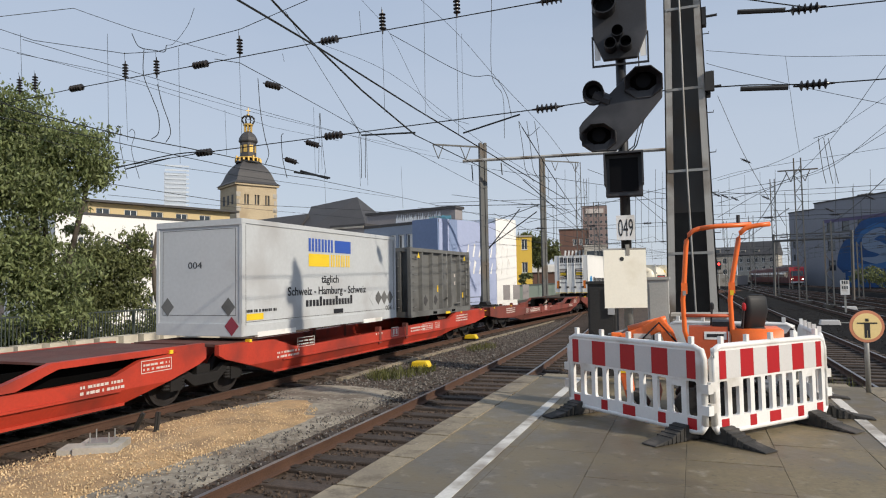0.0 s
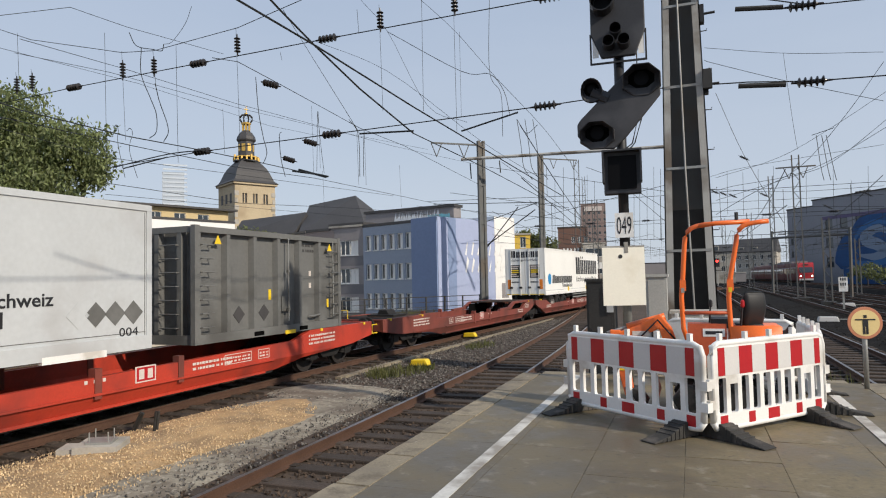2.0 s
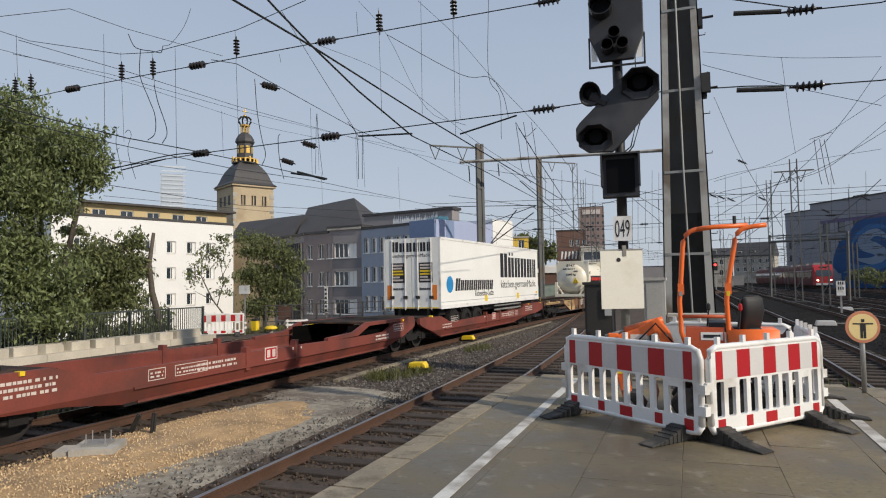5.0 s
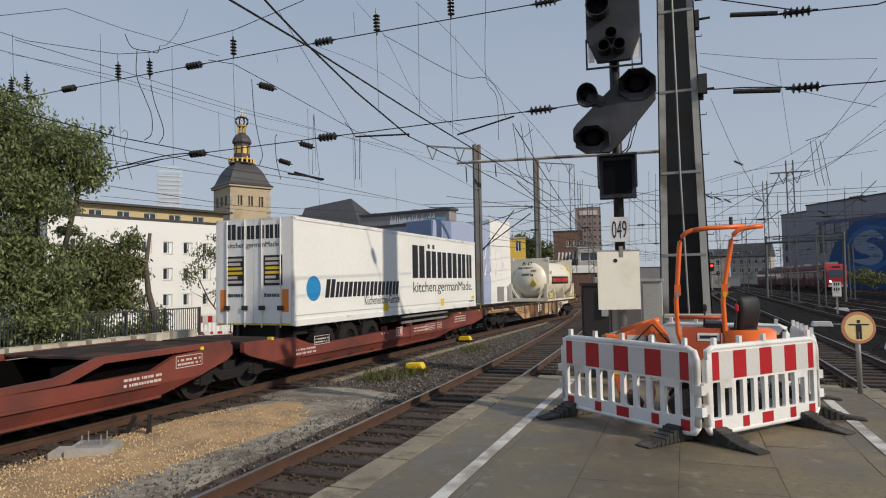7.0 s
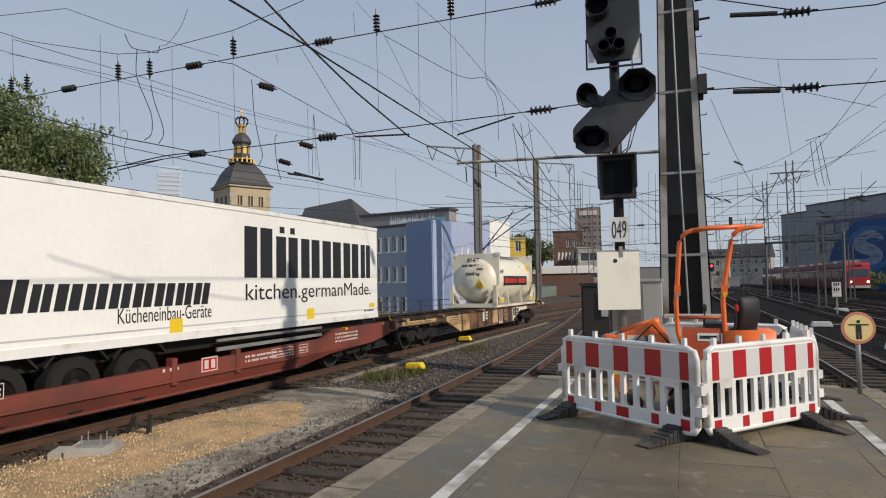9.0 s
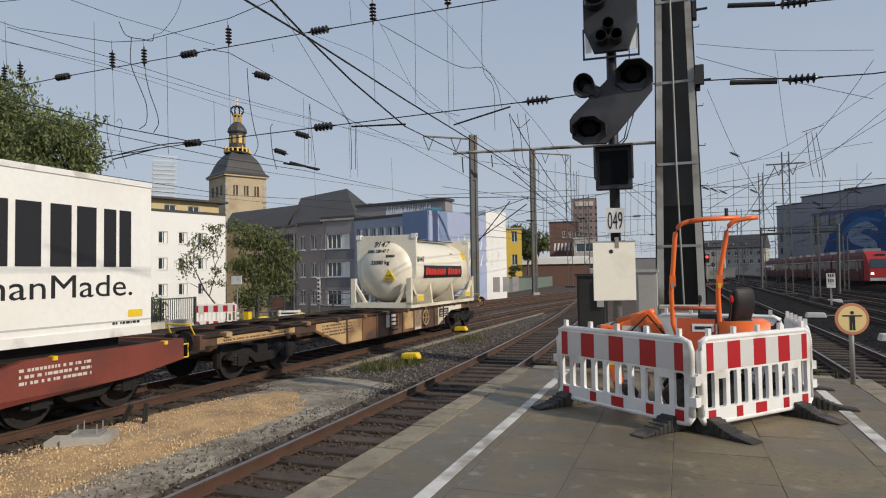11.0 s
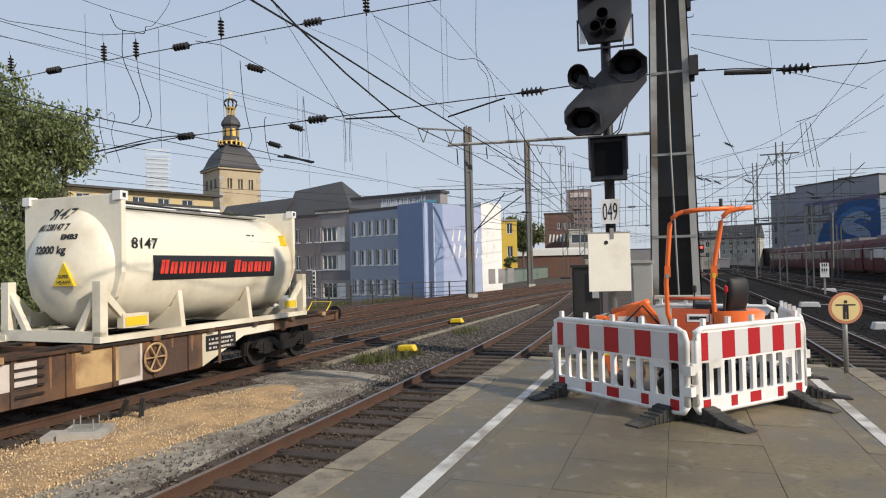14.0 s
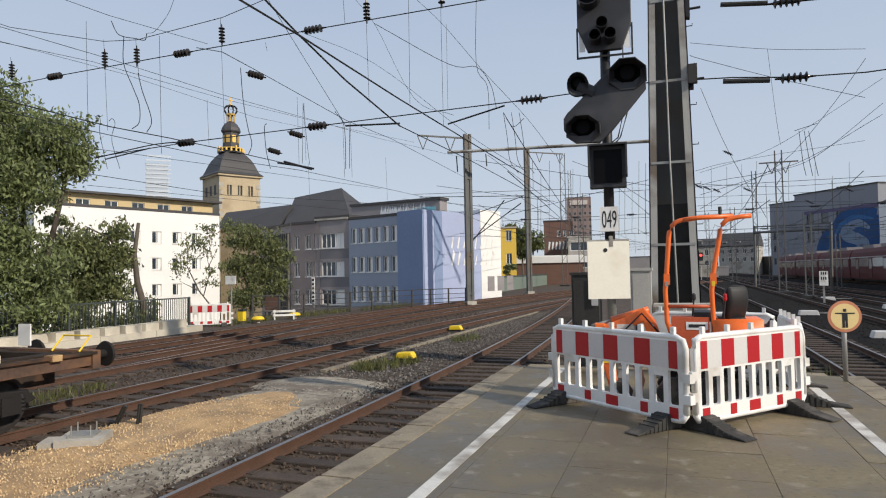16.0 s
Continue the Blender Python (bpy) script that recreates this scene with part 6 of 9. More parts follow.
for k in range(25):
    if tm is None:
        o = part("cover", boxes((-0.09, 0.09, -0.49, 0.49, -0.05, 0.07)), M_COPING, trough, bevel=0.01)
        tm = o.data
    else:
        o = new("cover", tm)
        o.parent = trough
    o.location = (-8.95 + 0.0309 * k, 15.8 + k, -0.2)


def block_with_bolts(at):
    root = tagged(new("concrete_footing"), "pale concrete footing with a steel plate and bolts", "footing")
    root.matrix_world = at
    part("slab", boxes((-0.42, 0.42, -0.38, 0.38, -0.1, 0.07)), M_CONC, root, bevel=0.03)
    part("top_plate", boxes((-0.24, 0.24, -0.22, 0.22, 0.07, 0.11)), M_STEEL, root, bevel=0.01)
    for x in (-0.18, 0.18):
        for y in (-0.16, 0.16):
            part("bolt", tube(bmesh.new(), [(x, y, 0.1), (x, y, 0.27)], 0.014, 8), M_STEEL, root)
    part("broken_slab", boxes((-0.75, -0.38, -0.3, 0.2, -0.1, 0.02)), M_CONC, root, bevel=0.03)
    return root


block_with_bolts(pose(-8.6, 7.55, -0.04, 2, 1, 28) @ Matrix.Diagonal((0.76, 0.76, 0.9, 1)))
for x, y, tilt, hh in ((-8.78, 8.8, 3, 0.36), (-9.32, 8.86, 28, 0.34)):
    st = tagged(new("rail_stake"), "short dark steel stake driven into the grit", "stake")
    st.matrix_world = pose(x, y, -0.12, -5, tilt, 0)
    part("bar", boxes((-0.04, 0.04, -0.02, 0.02, -0.1, hh)), M_DARKST, st, bevel=0.006)
    part("flange", boxes((-0.014, 0.014, -0.05, 0.05, -0.1, hh - 0.01)), M_DARKST, st)


def yellow_marker(x, y, s=1.0):
    root = tagged(new("track_magnet"), "yellow painted track magnet cover on the ballast", "track magnet")
    root.location = (x, y, -0.2)
    part("cover", prism(bmesh.new(), [(-0.3 * s, 0.1), (-0.25 * s, 0.28 * s), (0.2 * s, 0.3 * s), (0.3 * s, 0.12)], "y", -0.16 * s, 0.16 * s), M_YELLOW, root, bevel=0.03)
    part("base", boxes((-0.22 * s, 0.22 * s, -0.12 * s, 0.12 * s, 0, 0.14)), M_DARKST, root)


yellow_marker(-7.55, 17.7)
yellow_marker(-9.1, 26.9)


def grass(name, spots, count, label, height=0.22):
    verts, faces = [], []
    r = random.Random(len(spots) * 7 + count)
    for cx, cy, rx, ry in spots:
        for _ in range(count):
            a, d = r.uniform(0, 6.28), math.sqrt(r.random())
            x, y = cx + rx * d * math.cos(a), cy + ry * d * math.sin(a)
            h, t, w = height * r.uniform(0.4, 1.2), r.uniform(0, 6.28), r.uniform(0.006, 0.016)
            lx, ly = r.uniform(-0.12, 0.12), r.uniform(-0.12, 0.12)
            k = len(verts)
            c, s = math.cos(t) * w, math.sin(t) * w
            verts += [(x - c, y - s, -0.21), (x + c, y + s, -0.21), (x + lx * 0.5 + c * 0.7, y + ly * 0.5 + s * 0.7, -0.2 + h * 0.6), (x + lx * 0.5 - c * 0.7, y + ly * 0.5 - s * 0.7, -0.2 + h * 0.6), (x + lx, y + ly, -0.2 + h)]
            faces += [(k, k + 1, k + 2, k + 3), (k + 3, k + 2, k + 4)]
    me = bpy.data.meshes.new(name)
    me.from_pydata(verts, [], faces)
    me.materials.append(M_GRASS)
    return tagged(new(name, me), label, "grass", kind="stuff")


grass("grass_tufts", [(-7.9, 16.9, 0.9, 0.9), (-7.5, 17.6, 0.4, 0.4), (-8.0, 16.0, 0.5, 0.4)], 300, "dry green grass tufts on the ballast")
grass("grass_tufts", [(-12.7, 8.6, 0.6, 1.8), (-13.0, 11.0, 0.5, 1.2), (-7.7, 24, 0.5, 1.2)], 260, "green grass between the running tracks")
grass("grass_tufts", [(-23.0, 31.0, 0.8, 3.0), (-22.3, 38, 0.8, 4.0), (-21.0, 46, 0.8, 5.0), (-20.0, 55, 0.8, 5)], 600, "green weeds below the railing", 0.35)
grass("grass_tufts", [(2.3, 12.4, 0.3, 0.2), (1.9, 12.35, 0.2, 0.15)], 90, "weeds at the platform's end", 0.9)


# ---- kerb wall, fence and railing ----
def kerb_wall():
    root = tagged(new("kerb_wall"), "pale concrete kerb wall along the tracks", "wall", kind="structure")
    for k in range(8):
        y = 2 + k * 3.0
        part("wall_segment", boxes((-22.75, -21.9, y, y + 2.98, -0.3, 0.06)), M_PALECON, root, bevel=0.02)
    return root


kerb_wall()
stone = tagged(new("concrete_block"), "loose pale concrete kerb block on the wall", "concrete block", "kerb blocks")
part("stone", boxes((-0.28, 0.28, -0.42, 0.42, 0, 0.33)), M_PALECON, stone, bevel=0.03)
stone.matrix_world = pose(-22.5, 14.3, 0.06, 0, 0, 4)
for k, (d, r) in enumerate(((-0.1, 12), (-0.15, -6), (-0.15, 8), (-0.1, 3), (0.0, -5), (-0.05, 6), (0.05, -3), (0.0, 4))):
    copy_thing(stone, pose(-22.4 + d, 15.4 + 1.08 * k, 0.06, 0, 0, r))
long_stone = tagged(new("concrete_block"), "long pale concrete kerb block on the wall", "concrete block", "kerb blocks")
part("stone", boxes((-0.28, 0.28, -0.8, 0.8, 0, 0.36)), M_PALECON, long_stone, bevel=0.03)
long_stone.matrix_world = pose(-22.35, 24.3, 0.06, 0, 0, 2)


def fence(p0, p1, z0, height, n, material, label, name="fence", close=0.12):
    """Steel railing with upright bars between posts."""
    root = tagged(new(name), label, "fence")
    a, b = Vector((p0[0], p0[1], z0)), Vector((p1[0], p1[1], z0))
    L = (b - a).length
    root.matrix_world = Matrix.Translation(a) @ pose(0, 0, 0, 0, 0, heading(p0, p1))
    for z in (0.12, height):
        part("rail", boxes((0, L, -0.03, 0.03, z - 0.03, z + 0.03)), material, root)
    for k in range(n + 1):
        x = L * k / n
        part("post", boxes((x - 0.045, x + 0.045, -0.045, 0.045, -0.4, height + 0.04)), material, root)
    if close:
        me = None
        k = 0
        while k * close < L:
            if me is None:
                o = part("bar", boxes((-0.014, 0.014, -0.014, 0.014, 0.12, height)), material, root)
                me = o.data
            else:
                o = new("bar", me)
                o.parent = root
            o.location = (k * close, 0, 0)
            k += 1
    else:
        for z in (0.4, 0.75):
            part("rail", boxes((0, L, -0.02, 0.02, z - 0.02, z + 0.02)), material, root)
    return root


fence((-22.9, 8), (-22.9, 26.2), 0.1, 1.3, 8, M_RAILGRN, "grey-green steel bar fence above the street", close=0.14)
fence((-25.2, 34.5), (-15.9, 49.6), 0.0, 1.15, 10, M_DARKST, "dark steel railing before the blue house", "railing", close=0)
build_barrier(pose(-24.1, 27.4, -0.2, 0, 0, 36), 1.86, "red and white plastic barrier standing by the fence").scale = (1.22, 1.2, 1.12)


# ---- houses ----
def facade(bm, L, z0, z1, wins, depth=0.18):
    """Front wall in the x z plane facing -y, with openings cut; returns nothing."""
    xs = sorted({0.0, L, *[v for w in wins for v in w[:2]]})
    zs = sorted({z0, z1, *[v for w in wins for v in w[2:]]})
    grid = {}
    def v(x, y, z):
        key = (round(x, 4), round(y, 4), round(z, 4))
        if key not in grid:
            grid[key] = bm.verts.new((x, y, z))
        return grid[key]
    for xa, xb in zip(xs, xs[1:]):
        for za, zb in zip(zs, zs[1:]):
            if any(w[0] <= xa + 1e-6 and xb <= w[1] + 1e-6 and w[2] <= za + 1e-6 and zb <= w[3] + 1e-6 for w in wins):
                continue
            bm.faces.new((v(xa, 0, za), v(xb, 0, za), v(xb, 0, zb), v(xa, 0, zb)))
    for xa, xb, za, zb in wins:
        for p, q in (((xa, za), (xb, za)), ((xb, za), (xb, zb)), ((xb, zb), (xa, zb)), ((xa, zb), (xa, za))):
            bm.faces.new((v(p[0], 0, p[1]), v(p[0], depth, p[1]), v(q[0], depth, q[1]), v(q[0], 0, q[1])))


def house(name, p0, p1, ztop, zbot, deep, wins, wall, label, roof=None, frame=None, category="house", mullions=1, over=0.15, curtain=0.0):
    """A block whose front runs from p0 to p1 (seen left to right); wins in metres along the front and absolute height."""
    root = tagged(new(name), label, category)
    L = math.hypot(p1[0] - p0[0], p1[1] - p0[1])
    root.matrix_world = pose(p0[0], p0[1], 0, 0, 0, heading(p0, p1))
    bm = bmesh.new()
    facade(bm, L, zbot, ztop, wins)
    for c in (((0, 0), (0, deep)), ((0, deep), (L, deep)), ((L, deep), (L, 0))):
        (xa, ya), (xb, yb) = c
        bm.faces.new([bm.verts.new(p) for p in ((xb, yb, zbot), (xb, yb, ztop), (xa, ya, ztop), (xa, ya, zbot))])
    bmesh.ops.recalc_face_normals(bm, faces=bm.faces[:])
    part("wall", bm, wall, root)
    part("roof", boxes((-over, L + over, -over, deep + over, ztop, ztop + 0.25)), roof or M_SLATE, root)
    for xa, xb, za, zb in wins:
        w = part("window", boxes((xa, xa + 0.07, 0.1, 0.17, za, zb), (xb - 0.07, xb, 0.1, 0.17, za, zb), (xa, xb, 0.1, 0.17, zb - 0.07, zb), (xa, xb, 0.1, 0.17, za, za + 0.07), *[((xa + (xb - xa) * k / (mullions + 1)) - 0.035, (xa + (xb - xa) * k / (mullions + 1)) + 0.035, 0.1, 0.17, za, zb) for k in range(1, mullions + 1)]), frame or M_WHITE, root)
        part("pane", boxes((xa, xb, 0.15, 0.178, za, zb)), M_GLASS, w)
        if curtain:
            part("curtain", boxes((xb - 0.05 - (xb - xa) * curtain, xb - 0.05, 0.138, 0.149, za + 0.07, zb - 0.07)), M_PLASTER, w, "pale curtain")
        part("sill", boxes((xa - 0.05, xb + 0.05, -0.06, 0.1, za - 0.07, za)), frame or M_WHITE, w)
    return root


def grid_wins(x0, dx, n, z0, dz, m, w, h):
    return [(x0 + i * dx, x0 + i * dx + w, z0 + j * dz, z0 + j * dz + h) for j in range(m) for i in range(n)]


A0, A1 = (-50.46, 39.37, 8.58), (-45.09, 56.13, 8.74)
LA = math.hypot(A1[0] - A0[0], A1[1] - A0[1])
house("apartment_house", A0, A1, A1[2] + 0.1, -6, 12, grid_wins(LA - 5.25 - 5 * 2.1, 2.1, 7, 0.67, 2.55, 3, 0.95, 1.15), M_PLASTER, "white plastered apartment house with square windows", M_SLATE, M_WHITE, over=0.04, curtain=0.3)
B0, B1 = (-64.20, 54.17, 11.97), (-58.28, 71.19, 12.55)
LB = math.hypot(B1[0] - B0[0], B1[1] - B0[1])
house("office_house", B0, B1, B1[2] - 0.3, -6, 12, [(x, x + 1.55, B1[2] - 2.1, B1[2] - 0.9) for x in [LB - 4.4 - k * 3.2 for k in range(5)]], M_YPLASTER, "yellow plastered house with a flat dark roof", M_SLATE, M_WHITE, over=0.9)

K = (-19.73, 50.26, 7.97)
K1 = (-28.37, 53.44, 7.86)
K2 = (-32.30, 54.09, 7.94)
K3 = (-35.58, 54.99, 7.65)
ZB = K[2] - 0.1
LK = math.hypot(K1[0] - K[0], K1[1] - K[1])
rows_z = (ZB - 2.75, ZB - 5.4, ZB - 8.05)
house("corner_house", K1, K, ZB - 0.45, -6, 9, [(0.35 + i * 1.02, 1.08 + i * 1.02, z + 0.12, z + 1.5) for z in rows_z for i in range(6)], M_BLUEGR, "blue-grey corner house with narrow windows", M_SLATE, M_WHITE, mullions=0, over=0.05, curtain=0.5)
gable = tagged(new("blue_gable"), "bright blue painted end bay of the corner house", "house")
gable.matrix_world = pose(K1[0], K1[1], 0, 0, 0, heading(K1, K))
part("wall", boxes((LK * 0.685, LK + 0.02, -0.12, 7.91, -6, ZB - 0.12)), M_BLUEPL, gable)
part("pale_flank", boxes((LK + 0.02, LK + 0.07, 0.0, 7.91, -6, ZB - 0.15)), M_PALEBL, gable, "flank wall in a paler blue that carries its sunlight")
part("pipe_strip", boxes((LK + 0.07, LK + 0.09, 1.31, 2.36, -6, ZB - 0.13)), M_BLUEPL, gable)
grey = house("grey_house", K2, K1, ZB - 0.15, -6, 12, [(0.7, 3.4, z - 0.2, z + 1.2) for z in rows_z], M_GREYPL, "grey plastered house with wide white windows", M_SLATE, M_WHITE, mullions=4, over=0.1, curtain=0.35)
for z in rows_z:
    part("painted_band", boxes((0.02, 3.95, -0.012, -0.003, z - 1.2, z - 0.3)), M_DKGREY, grey, "darker grey painted band")
LG = math.hypot(K1[0] - K2[0], K1[1] - K2[1])
part("parapet", boxes((0.0, LG, -0.16, -0.1, ZB - 0.3, ZB - 0.12)), M_CONC, grey)
house("brown_house", K3, K2, ZB - 0.5, -6, 12, [(x, x + 0.75, z - 0.2, z + 1.2) for z in rows_z for x in (0.4, 2.0, 3.2)], mat("brown_plaster", (0.25, 0.21, 0.2), 0.85, var=0.12), "brown-grey plastered house in a terrace", M_SLATE, M_WHITE, over=0.1)
K4 = (-41.71, 58.69, 7.32)
old = house("old_house", K4, K3, K4[2], -6, 12, [(x, x + 0.6, z, z + 2.2) for z in (-3.5, -0.4, 2.7) for x in (0.5, 1.6, 2.7, 3.8, 4.9, 6.0)], M_GREYPL, "dark grey house with tall narrow windows", M_SLATE, M_GREYPL, mullions=0)
for k in range(9):
    part("fin", boxes((3.4 + k * 0.42, 3.5 + k * 0.42, -0.25, -0.02, -5, 6.6)), M_MAST2, old)
# rooftop storey with sprayed letters as plain shapes
R0, R1 = (-31.62, 60.20, 9.13), (-21.12, 58.29, 9.64)
RZ = 9.45
pent = house("rooftop_storey", R0, R1, RZ, 5.0, 1.4, [], M_GREYPL, "grey rooftop storey covered in sprayed shapes", M_SLATE)
LP = math.hypot(R1[0] - R0[0], R1[1] - R0[1])
g = random.Random(8)
for k in range(40):
    x = LP * 0.34 + k * LP * 0.0125
    part("sprayed_shape", prism(bmesh.new(), [(x, RZ - 1.25), (x + 0.22 + g.uniform(0, 0.1), RZ - 1.2), (x + g.uniform(0, 0.3), RZ - 0.05 - g.uniform(0, 0.4)), (x + 0.1, RZ - 0.6)], "y", -0.012, -0.004), M_GRAFF, pent)
for k in range(12):
    x = LP * 0.72 + k * LP * 0.02
    part("sprayed_shape", prism(bmesh.new(), [(x, RZ - 1.25), (x + 0.26, RZ - 1.25), (x + 0.2, RZ - 0.5 - g.uniform(0, 0.3)), (x, RZ - 0.6)], "y", -0.012, -0.004), mat("spray_turquoise", (0.2, 0.5, 0.6), 0.8, var=0.1, bump=0) if k == 0 else bpy.data.materials["spray_turquoise"], pent)

wf = tagged(new("white_flank"), "white windowless house flank with small sprayed squares", "house")
wf.matrix_world = gable.matrix_world.copy()
part("wall", boxes((LK * 0.7, LK + 0.06, 7.96, 11.20, -6, ZB + 0.35)), M_PLASTER, wf)
for k in range(3):
    part("sprayed_square", boxes((LK + 0.06, LK + 0.07, 8.91 + k * 1.6, 10.01 + k * 1.6, 0.6, 2.0)), M_GREYPL, wf)
g2 = random.Random(3)
for k in range(16):
    yy = 3.56 + (k % 8) * 0.85
    zz = 4.6 - 1.5 * (k // 8)
    part("sprayed_shape", prism(bmesh.new(), [(yy, zz), (yy + 0.18, zz - 0.1), (yy + 0.5 + g2.uniform(-0.2, 0.2), zz + 1.0), (yy + 0.3, zz + 1.1 + g2.uniform(-0.3, 0.3))], "x", LK + 0.07, LK + 0.08), M_WHITE, gable)
house("hotel_house", (-26.33, 100.61, 9.40), (-23.80, 101.24, 9.34), (-23.80, 101.24, 9.34)[2], -6, 8, [(1.0, 1.9, 3.6, 5.3), (1.0, 1.9, 7.3, 9.0)], M_YHOUSE, "bright yellow house with two windows", M_CONC)
bh = house("brick_hall", (-29.55, 121.46, 5.54), (-16.29, 123.93, 5.23), (-23.79, 122.71, 5.08)[2], -6, 14, [], M_BRICK, "long low brown brick hall with a white eaves band", M_PLASTER)
part("eaves_band", boxes((-0.2, 14.6, -0.3, -0.02, (-23.82, 122.71, 3.90)[2], (-23.79, 122.71, 5.08)[2])), M_PLASTER, bh, "white eaves band")
bk = house("brick_house", (-28.13, 147.34, 13.00), (-22.73, 148.27, 12.83), (-25.22, 147.86, 13.69)[2], -6, 14, [(9 - 6 + k * 1.4, 9 - 5.2 + k * 1.4, 10.2, 11.6) for k in range(3)], M_BRICK, "dark brown brick house with sprayed letters", M_SLATE)
for k in range(6):
    part("sprayed_shape", prism(bmesh.new(), [(0.9 + k * 0.8, 7.3), (1.2 + k * 0.8, 7.2), (1.5 + k * 0.8, 8.9), (1.1 + k * 0.8, 9.1)], "y", -0.03, -0.01), M_WHITE, bk)
house("concrete_house", (-21.28, 138.37, 9.49), (-16.64, 139.01, 9.35), (-17.22, 138.94, 9.37)[2], -6, 14, [(0.5, 4.4, 3.0, 5.0), (0.5, 4.4, 6.6, 8.4)], M_CONC, "pale concrete house with dark window bands", M_CONC)
bt = house("brick_tower", (-61.23, 395.29, 46.10), (-47.27, 397.20, 45.51), (-55.21, 396.17, 46.54)[2], -6, 15, [(1.2 + 3.0 * i, 2.6 + 3.0 * i, 8 + 4 * j, 9.6 + 4 * j) for i in range(5) for j in range(9)], mat("tower_brick", (0.27, 0.2, 0.18), 0.9, var=0.2), "distant brown tower block with a sign on top", M_SLATE, M_CONC, "tower block")
part("roof_sign", boxes((2.0, 12.5, -0.5, -0.2, (-55.33, 396.16, 42.07)[2], (-55.26, 396.16, 44.82)[2])), M_WLET, bt, "white roof sign as a plain bar")
hr = house("tower_block", (-335.97, 342.82, 79.22), (-325.75, 352.54, 79.94), (-330.16, 348.42, 80.41)[2], -6, 14, [], M_HIGH, "pale distant tower block", M_HIGH, None, "tower block")
for k in range(26):
    part("floor_band", boxes((0.5, 16.0, -0.3, 0.0, 10 + k * 3.0, 11.1 + k * 3.0)), M_HIGHB, hr)


# ---- church tower ----
def church_tower(at, w):
    root = tagged(new("church_tower"), "sandstone church tower with a dark baroque dome and gilded crown", "church tower")
    root.matrix_world = at
    top = 19.75
    bm = bmesh.new()
    wl = [(w * 0.24 + i * w * 0.26 - 0.42, w * 0.24 + i * w * 0.26 + 0.42, 16.5, 18.2) for i in range(3)]
    facade(bm, w, -6, top, wl, 0.4)
    for c in (((0, 0), (0, w)), ((0, w), (w, w)), ((w, w), (w, 0))):
        (xa, ya), (xb, yb) = c
        bm.faces.new([bm.verts.new(p) for p in ((xb, yb, -6), (xb, yb, top), (xa, ya, top), (xa, ya, -6))])
    bmesh.ops.recalc_face_normals(bm, faces=bm.faces[:])
    part("shaft", bm, M_SANDST, root)
    for xa, xb, za, zb in wl:
        part("belfry_opening", boxes((xa, xb, 0.3, 0.39, za, zb)), M_SLATE, root)
        part("mullion", boxes(((xa + xb) / 2 - 0.09, (xa + xb) / 2 + 0.09, 0.1, 0.3, za, zb)), M_SANDST, root)
        part("belfry_opening", boxes((-0.03, 0.02, xa, xb, za, zb)), M_SLATE, root)
    part("belfry_opening", boxes((-0.03, 0.02, w * 0.45, w * 0.55, 10.5, 12.5)), M_SLATE, root)
    for x in (0, w):
        for k in range(16):
            part("quoin", boxes((x - 0.12 if x else -0.06, x + 0.06 if x else 0.5 + 0.2 * (k % 2), -0.06, 0.3, -1 + k * 1.25, -0.2 + k * 1.25) if x == 0 else (w - 0.5 - 0.2 * (k % 2), w + 0.06, -0.06, 0.3, -1 + k * 1.25, -0.2 + k * 1.25)), M_CONC, root)
    part("cornice", boxes((-0.35, w + 0.35, -0.35, w + 0.35, top, top + 0.35)), M_SANDST, root)
    c = w / 2
    r = w / 2 * 1.1
    def oct_(prof, m, name, label="", n=8):
        b = lathe(bmesh.new(), prof, "z", n, (c, c, 0))
        bmesh.ops.rotate(b, verts=b.verts, cent=(c, c, 0), matrix=Matrix.Rotation(math.pi / n, 3, "Z"))
        bmesh.ops.recalc_face_normals(b, faces=b.faces[:])
        return part(name, b, m, root, label)
    # square bell-shaped dome
    s = math.sqrt(2)
    b = lathe(bmesh.new(), [(r * s * 1.04, top + 0.35), (r * s * 0.9, top + 0.85), (r * s * 0.83, top + 1.5), (r * s * 0.75, top + 2.4), (r * s * 0.64, top + 3.3), (r * s * 0.5, top + 4.1), (r * s * 0.4, top + 4.55)], "z", 4, (c, c, 0))
    bmesh.ops.rotate(b, verts=b.verts, cent=(c, c, 0), matrix=Matrix.Rotation(math.pi / 4, 3, "Z"))
    part("dome", b, M_SLATE, root, "dark slate bell dome")
    z = 24.3
    oct_([(c * 0.62, z), (c * 0.62, z + 0.20), (c * 0.56, z + 0.25)], M_SLATE, "gallery_floor")
    for k in range(16):
        a = 2 * math.pi * k / 16
        part("baluster", boxes((c + 0.58 * c * math.cos(a) - 0.14, c + 0.58 * c * math.cos(a) + 0.14, c + 0.58 * c * math.sin(a) - 0.14, c + 0.58 * c * math.sin(a) + 0.14, z + 0.20, z + (1.2 if k % 4 == 0 else 0.8))), M_GOLD, root)
    oct_([(c * 0.6, z + 0.78), (c * 0.6, z + 0.94), (c * 0.55, z + 0.94)], M_GOLD, "gallery_rail", "gilded gallery rail")
    oct_([(c * 0.38, z + 0.25), (c * 0.38, z + 3.61), (c * 0.44, z + 3.85), (c * 0.46, z + 4.02)], M_SLATE, "lantern", "dark octagonal lantern")
    for k in range(8):
        a = 2 * math.pi * k / 8
        o = part("lantern_window", boxes((c * 0.345, c * 0.365, -0.32, 0.32, z + 1.89, z + 3.20)), M_GOLD, root)
        o.matrix_basis = Matrix.Translation((c, c, 0)) @ Matrix.Rotation(a, 4, "Z")
